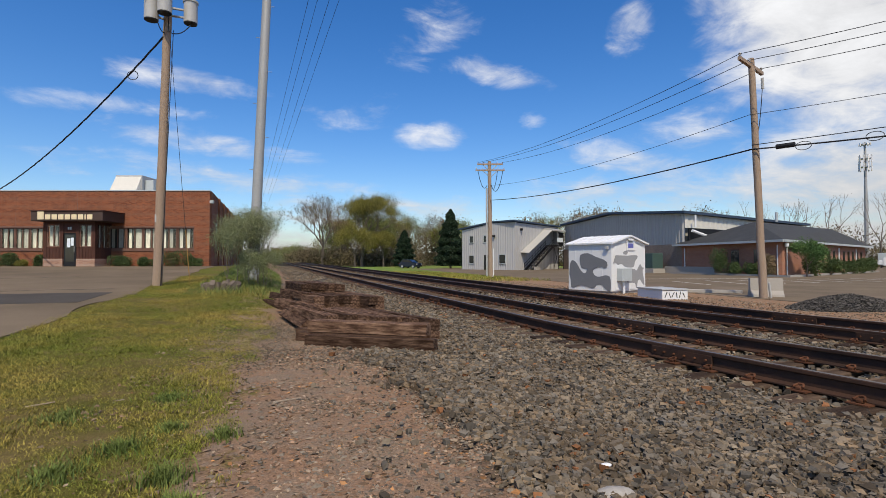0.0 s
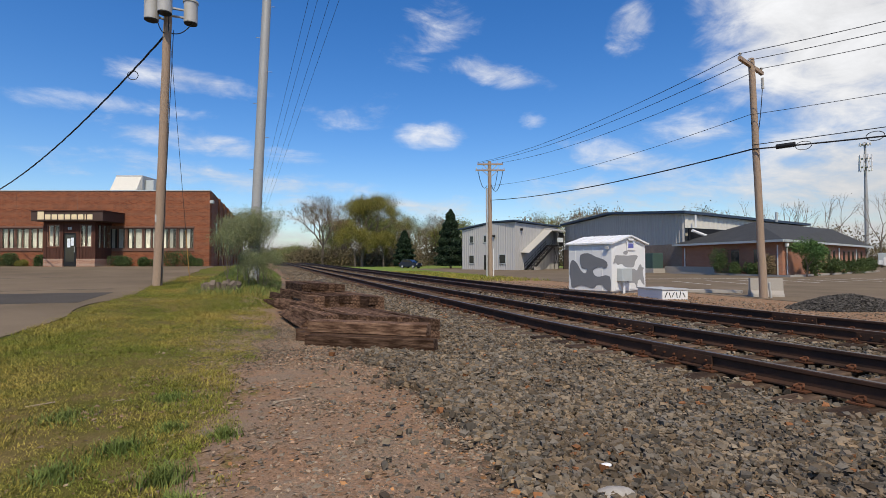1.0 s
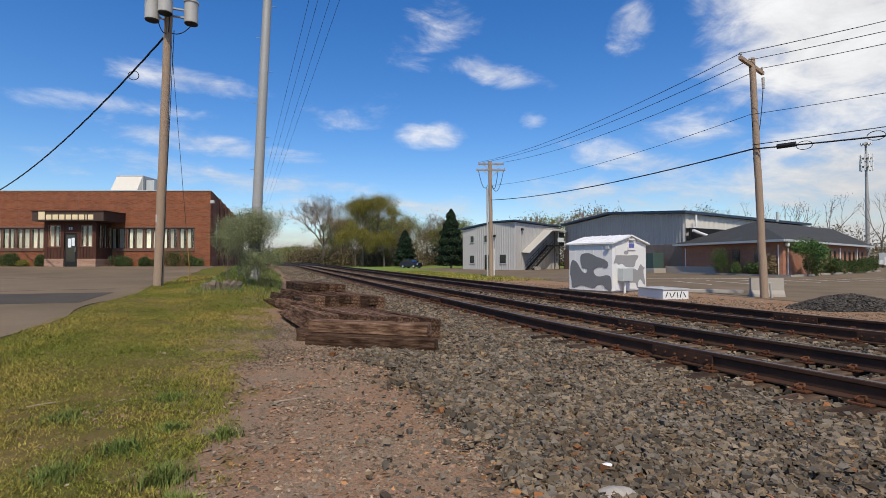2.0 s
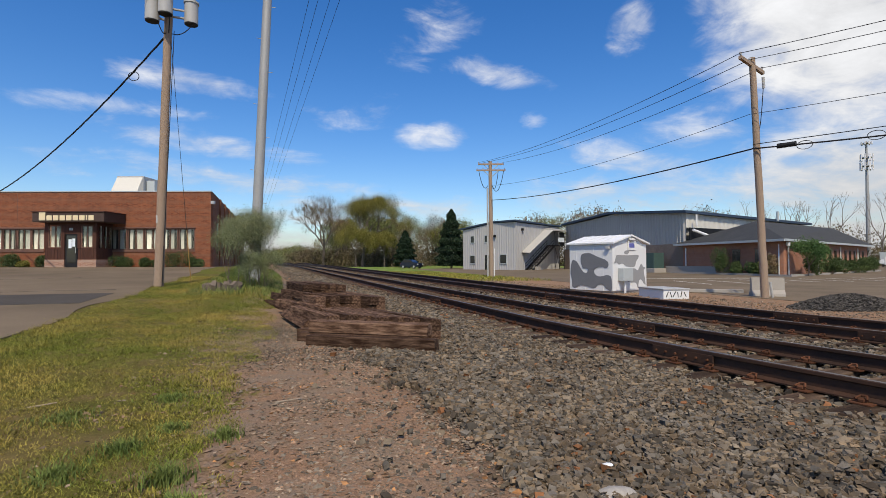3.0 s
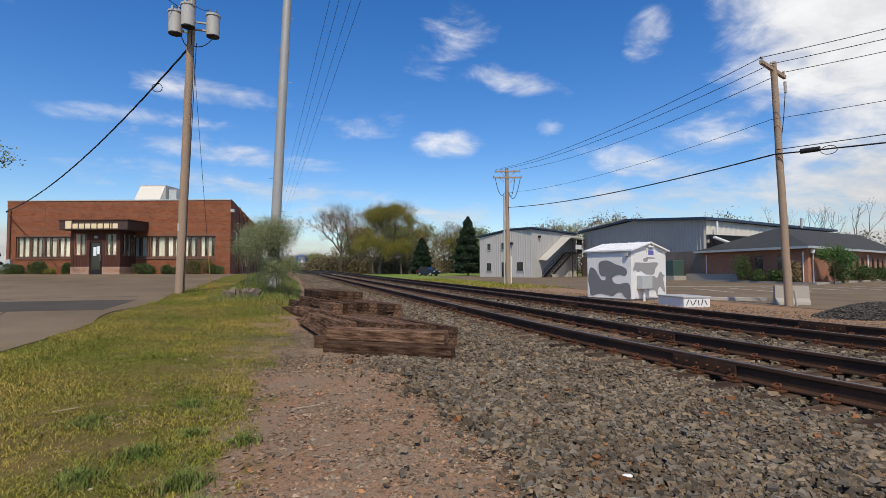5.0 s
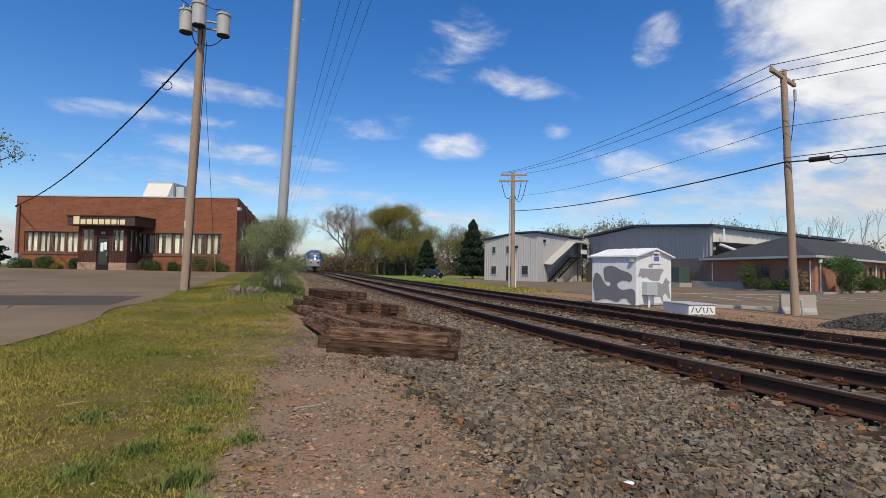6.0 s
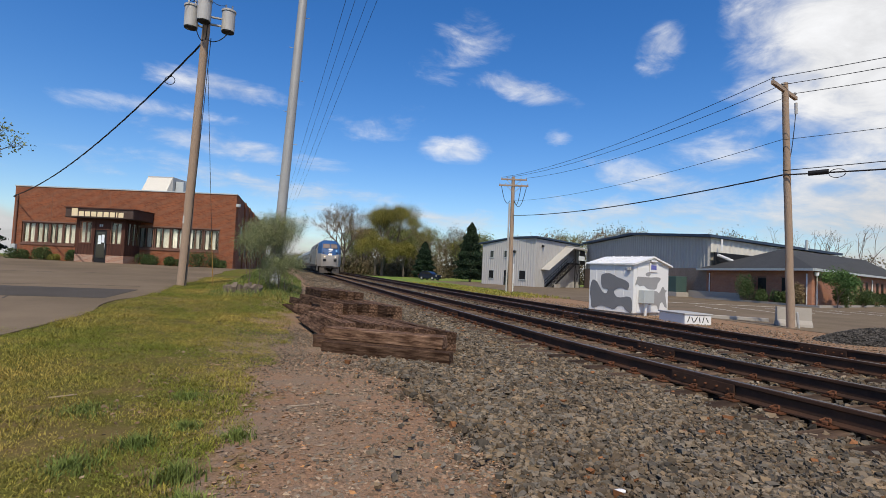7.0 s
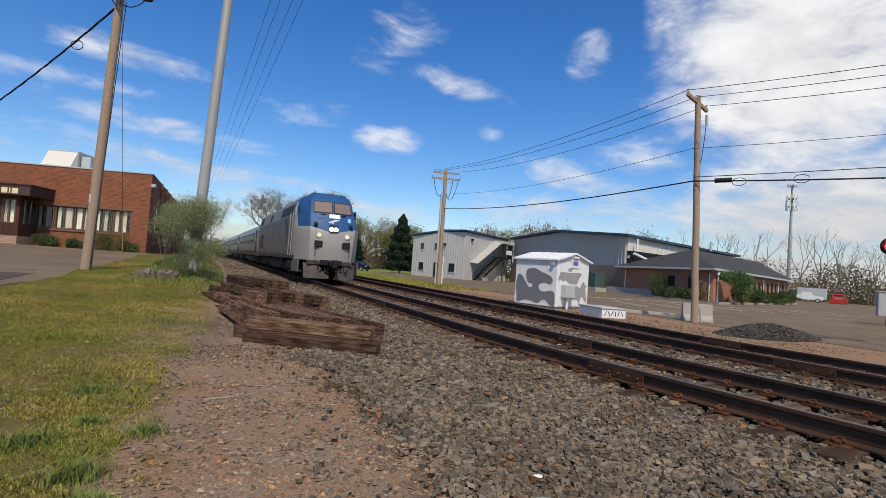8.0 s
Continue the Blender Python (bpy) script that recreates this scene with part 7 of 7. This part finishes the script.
        for k in range(4):
            part("step", box(sgn * 1.42 - 0.1, sgn * 1.42 + 0.1, 2.8, 3.35, 0.3 + k * 0.24, 0.34 + k * 0.24), M_GRIME, t)
        slope = Matrix.Translation((sgn * 1.43, 0, 3.54)) @ Matrix.Rotation(sgn * radians(-13.6), 4, "Y")
        for y, w in ((3.7, 1.2), (5.1, 1.2), (6.5, 1.2), (12.6, 0.55), (18.2, 1.6)):
            v = part("intake", box(-0.02, 0.02, y, y + w, -0.26, 0.26, turn=slope), M_BLACK, t)
            for k in range(4):
                part("louvre", box(0.02 * sgn - 0.008, 0.02 * sgn + 0.008, y + 0.04, y + w - 0.04, -0.22 + k * 0.13, -0.18 + k * 0.13, turn=slope), M_GRIME, v)
        g = part("grille", box(sgn * 1.5 - 0.02, sgn * 1.5 + 0.02, 16.8, 18.9, 1.5, 2.5), M_BLACK, t)
        for k in range(7):
            part("bar", box(sgn * 1.525 - 0.01, sgn * 1.525 + 0.01, 16.85 + k * 0.31, 16.93 + k * 0.31, 1.52, 2.48), M_GRIME, g)
        for k, (y0, y1, z0, z1) in enumerate(((4.9, 6.2, 3.1, 2.75), (4.6, 5.6, 2.85, 2.3), (4.35, 5.0, 2.5, 1.9))):
            st = bmesh.new()
            x = sgn * 1.506
            q = [st.verts.new((x, y, z)) for y, z in ((y0, z0), (y1, z0), (y1 - 0.5, z1), (y0 + 0.35, z1 - 0.25))]
            st.faces.new(q)
            part("flank_stripe", st, M_NAVY, t, "plain dark stripe of a flank emblem")
        for y in (4.0, 7.8, 11.2, 14.6):
            part("seam", box(sgn * 1.5 - 0.006, sgn * 1.5 + 0.006, y, y + 0.03, 1.0, 3.2), M_GRIME, t)
        part("sill_band", box(sgn * 1.48 - 0.025, sgn * 1.48 + 0.025, 2.0, 20.6, 0.96, 1.14), M_GRIME, t)
    part("fuel_tank", box(-1.3, 1.3, 8.0, 13.4, 0.25, 0.95, bevel=0.12), M_GRIME, t)
    part("roof_hatch", box(-0.6, 0.6, 6, 9, 4.34, 4.44, bevel=0.03), M_GRIME, t)
    part("exhaust", box(-0.4, 0.4, 10.5, 11.5, 4.34, 4.46, bevel=0.03), M_GRIME, t)
    part("horn", tube((0.2, 2.0, 4.36), (0.2, 1.6, 4.4), 0.05, 0.08, 8), M_CAN, t)
    bogie(t, 4.4)
    bogie(t, 16.8)
    return t


def make_coach():
    t = thing("railway_coach", pose(TRACK_1, 430, RAIL), "ribbed stainless steel passenger coach with dark windows", "railway coach", "train coaches")
    out = [(-1.3, 0.85), (-1.5, 1.3), (-1.55, 2.2), (-1.5, 2.9), (-1.3, 3.4), (-0.9, 3.7), (0, 3.85), (0.9, 3.7), (1.3, 3.4), (1.5, 2.9), (1.55, 2.2), (1.5, 1.3), (1.3, 0.85)]
    bm = bmesh.new()
    a = [bm.verts.new((x, 0.2, z)) for x, z in out]
    b = [bm.verts.new((x, 25.8, z)) for x, z in out]
    for i in range(len(out)):
        bm.faces.new((a[i], a[(i + 1) % len(out)], b[(i + 1) % len(out)], b[i]))
    bm.faces.new(a), bm.faces.new(b)
    part("body", bm, M_STAINLESS, t)
    for sgn in (-1, 1):
        lean = Matrix.Translation((sgn * 1.535, 0, 2.5)) @ Matrix.Rotation(sgn * radians(-4), 4, "Y")
        band = part("window_band", box(-0.015, 0.02 if sgn > 0 else 0.015, 3.0, 22.8, -0.36, 0.36, turn=lean), M_GRIME, t)
        for k in range(11):
            part("window", box(-0.03, 0.03, 3.3 + k * 1.78, 4.75 + k * 1.78, -0.26, 0.26, turn=lean), M_COACHGLASS, band)
        for k in range(5):
            part("rib", tube((sgn * (1.5 + 0.01 * k), 0.25, 1.35 + k * 0.13), (sgn * (1.5 + 0.01 * k), 25.75, 1.35 + k * 0.13), 0.02, seg=5), M_STAINLESS, t)
        part("stripe", box(sgn * 1.545 - 0.012, sgn * 1.545 + 0.012, 0.3, 25.7, 1.98, 2.08), M_NAVY, t)
        for y in (0.7, 24.3):
            part("door", box(sgn * 1.53 - 0.015, sgn * 1.53 + 0.015, y, y + 0.9, 1.1, 3.05), M_GRIME, t)
    part("gangway", box(-0.6, 0.6, -0.1, 0.2, 1.0, 3.4, bevel=0.05), M_BLACK, t)
    part("underframe", box(-1.2, 1.2, 7, 18, 0.4, 0.84, bevel=0.05), M_GRIME, t)
    bogie(t, 3.6, r=0.46)
    bogie(t, 22.2, r=0.46)
    return t


LOCO = make_loco()
COACHES = [make_coach()]
for k in range(4):
    COACHES.append(copy_thing(COACHES[0], pose(TRACK_1, 460 + 26 * k, RAIL)))

SPEED, STOP_Y = 42.0, 24.2


def motions():
    for k, ob in enumerate([LOCO, *COACHES]):
        back, length = (0, 21) if k == 0 else (21.2 + 26.0 * (k - 1), 26)
        rows = []
        for i in range(17):
            t = i * 0.5
            y = STOP_Y + SPEED * (8.0 - t) + back
            mid = y + length / 2
            rows.append((t, pose(TRACK_1 + bend(mid) - (length / 2) * math.tan(radians(swing(mid))), y, RAIL + 0.003 + grade(y), math.degrees(math.atan((grade(y + length) - grade(y)) / length)), 0, -swing(mid))))
        walk(ob, rows)


motions()
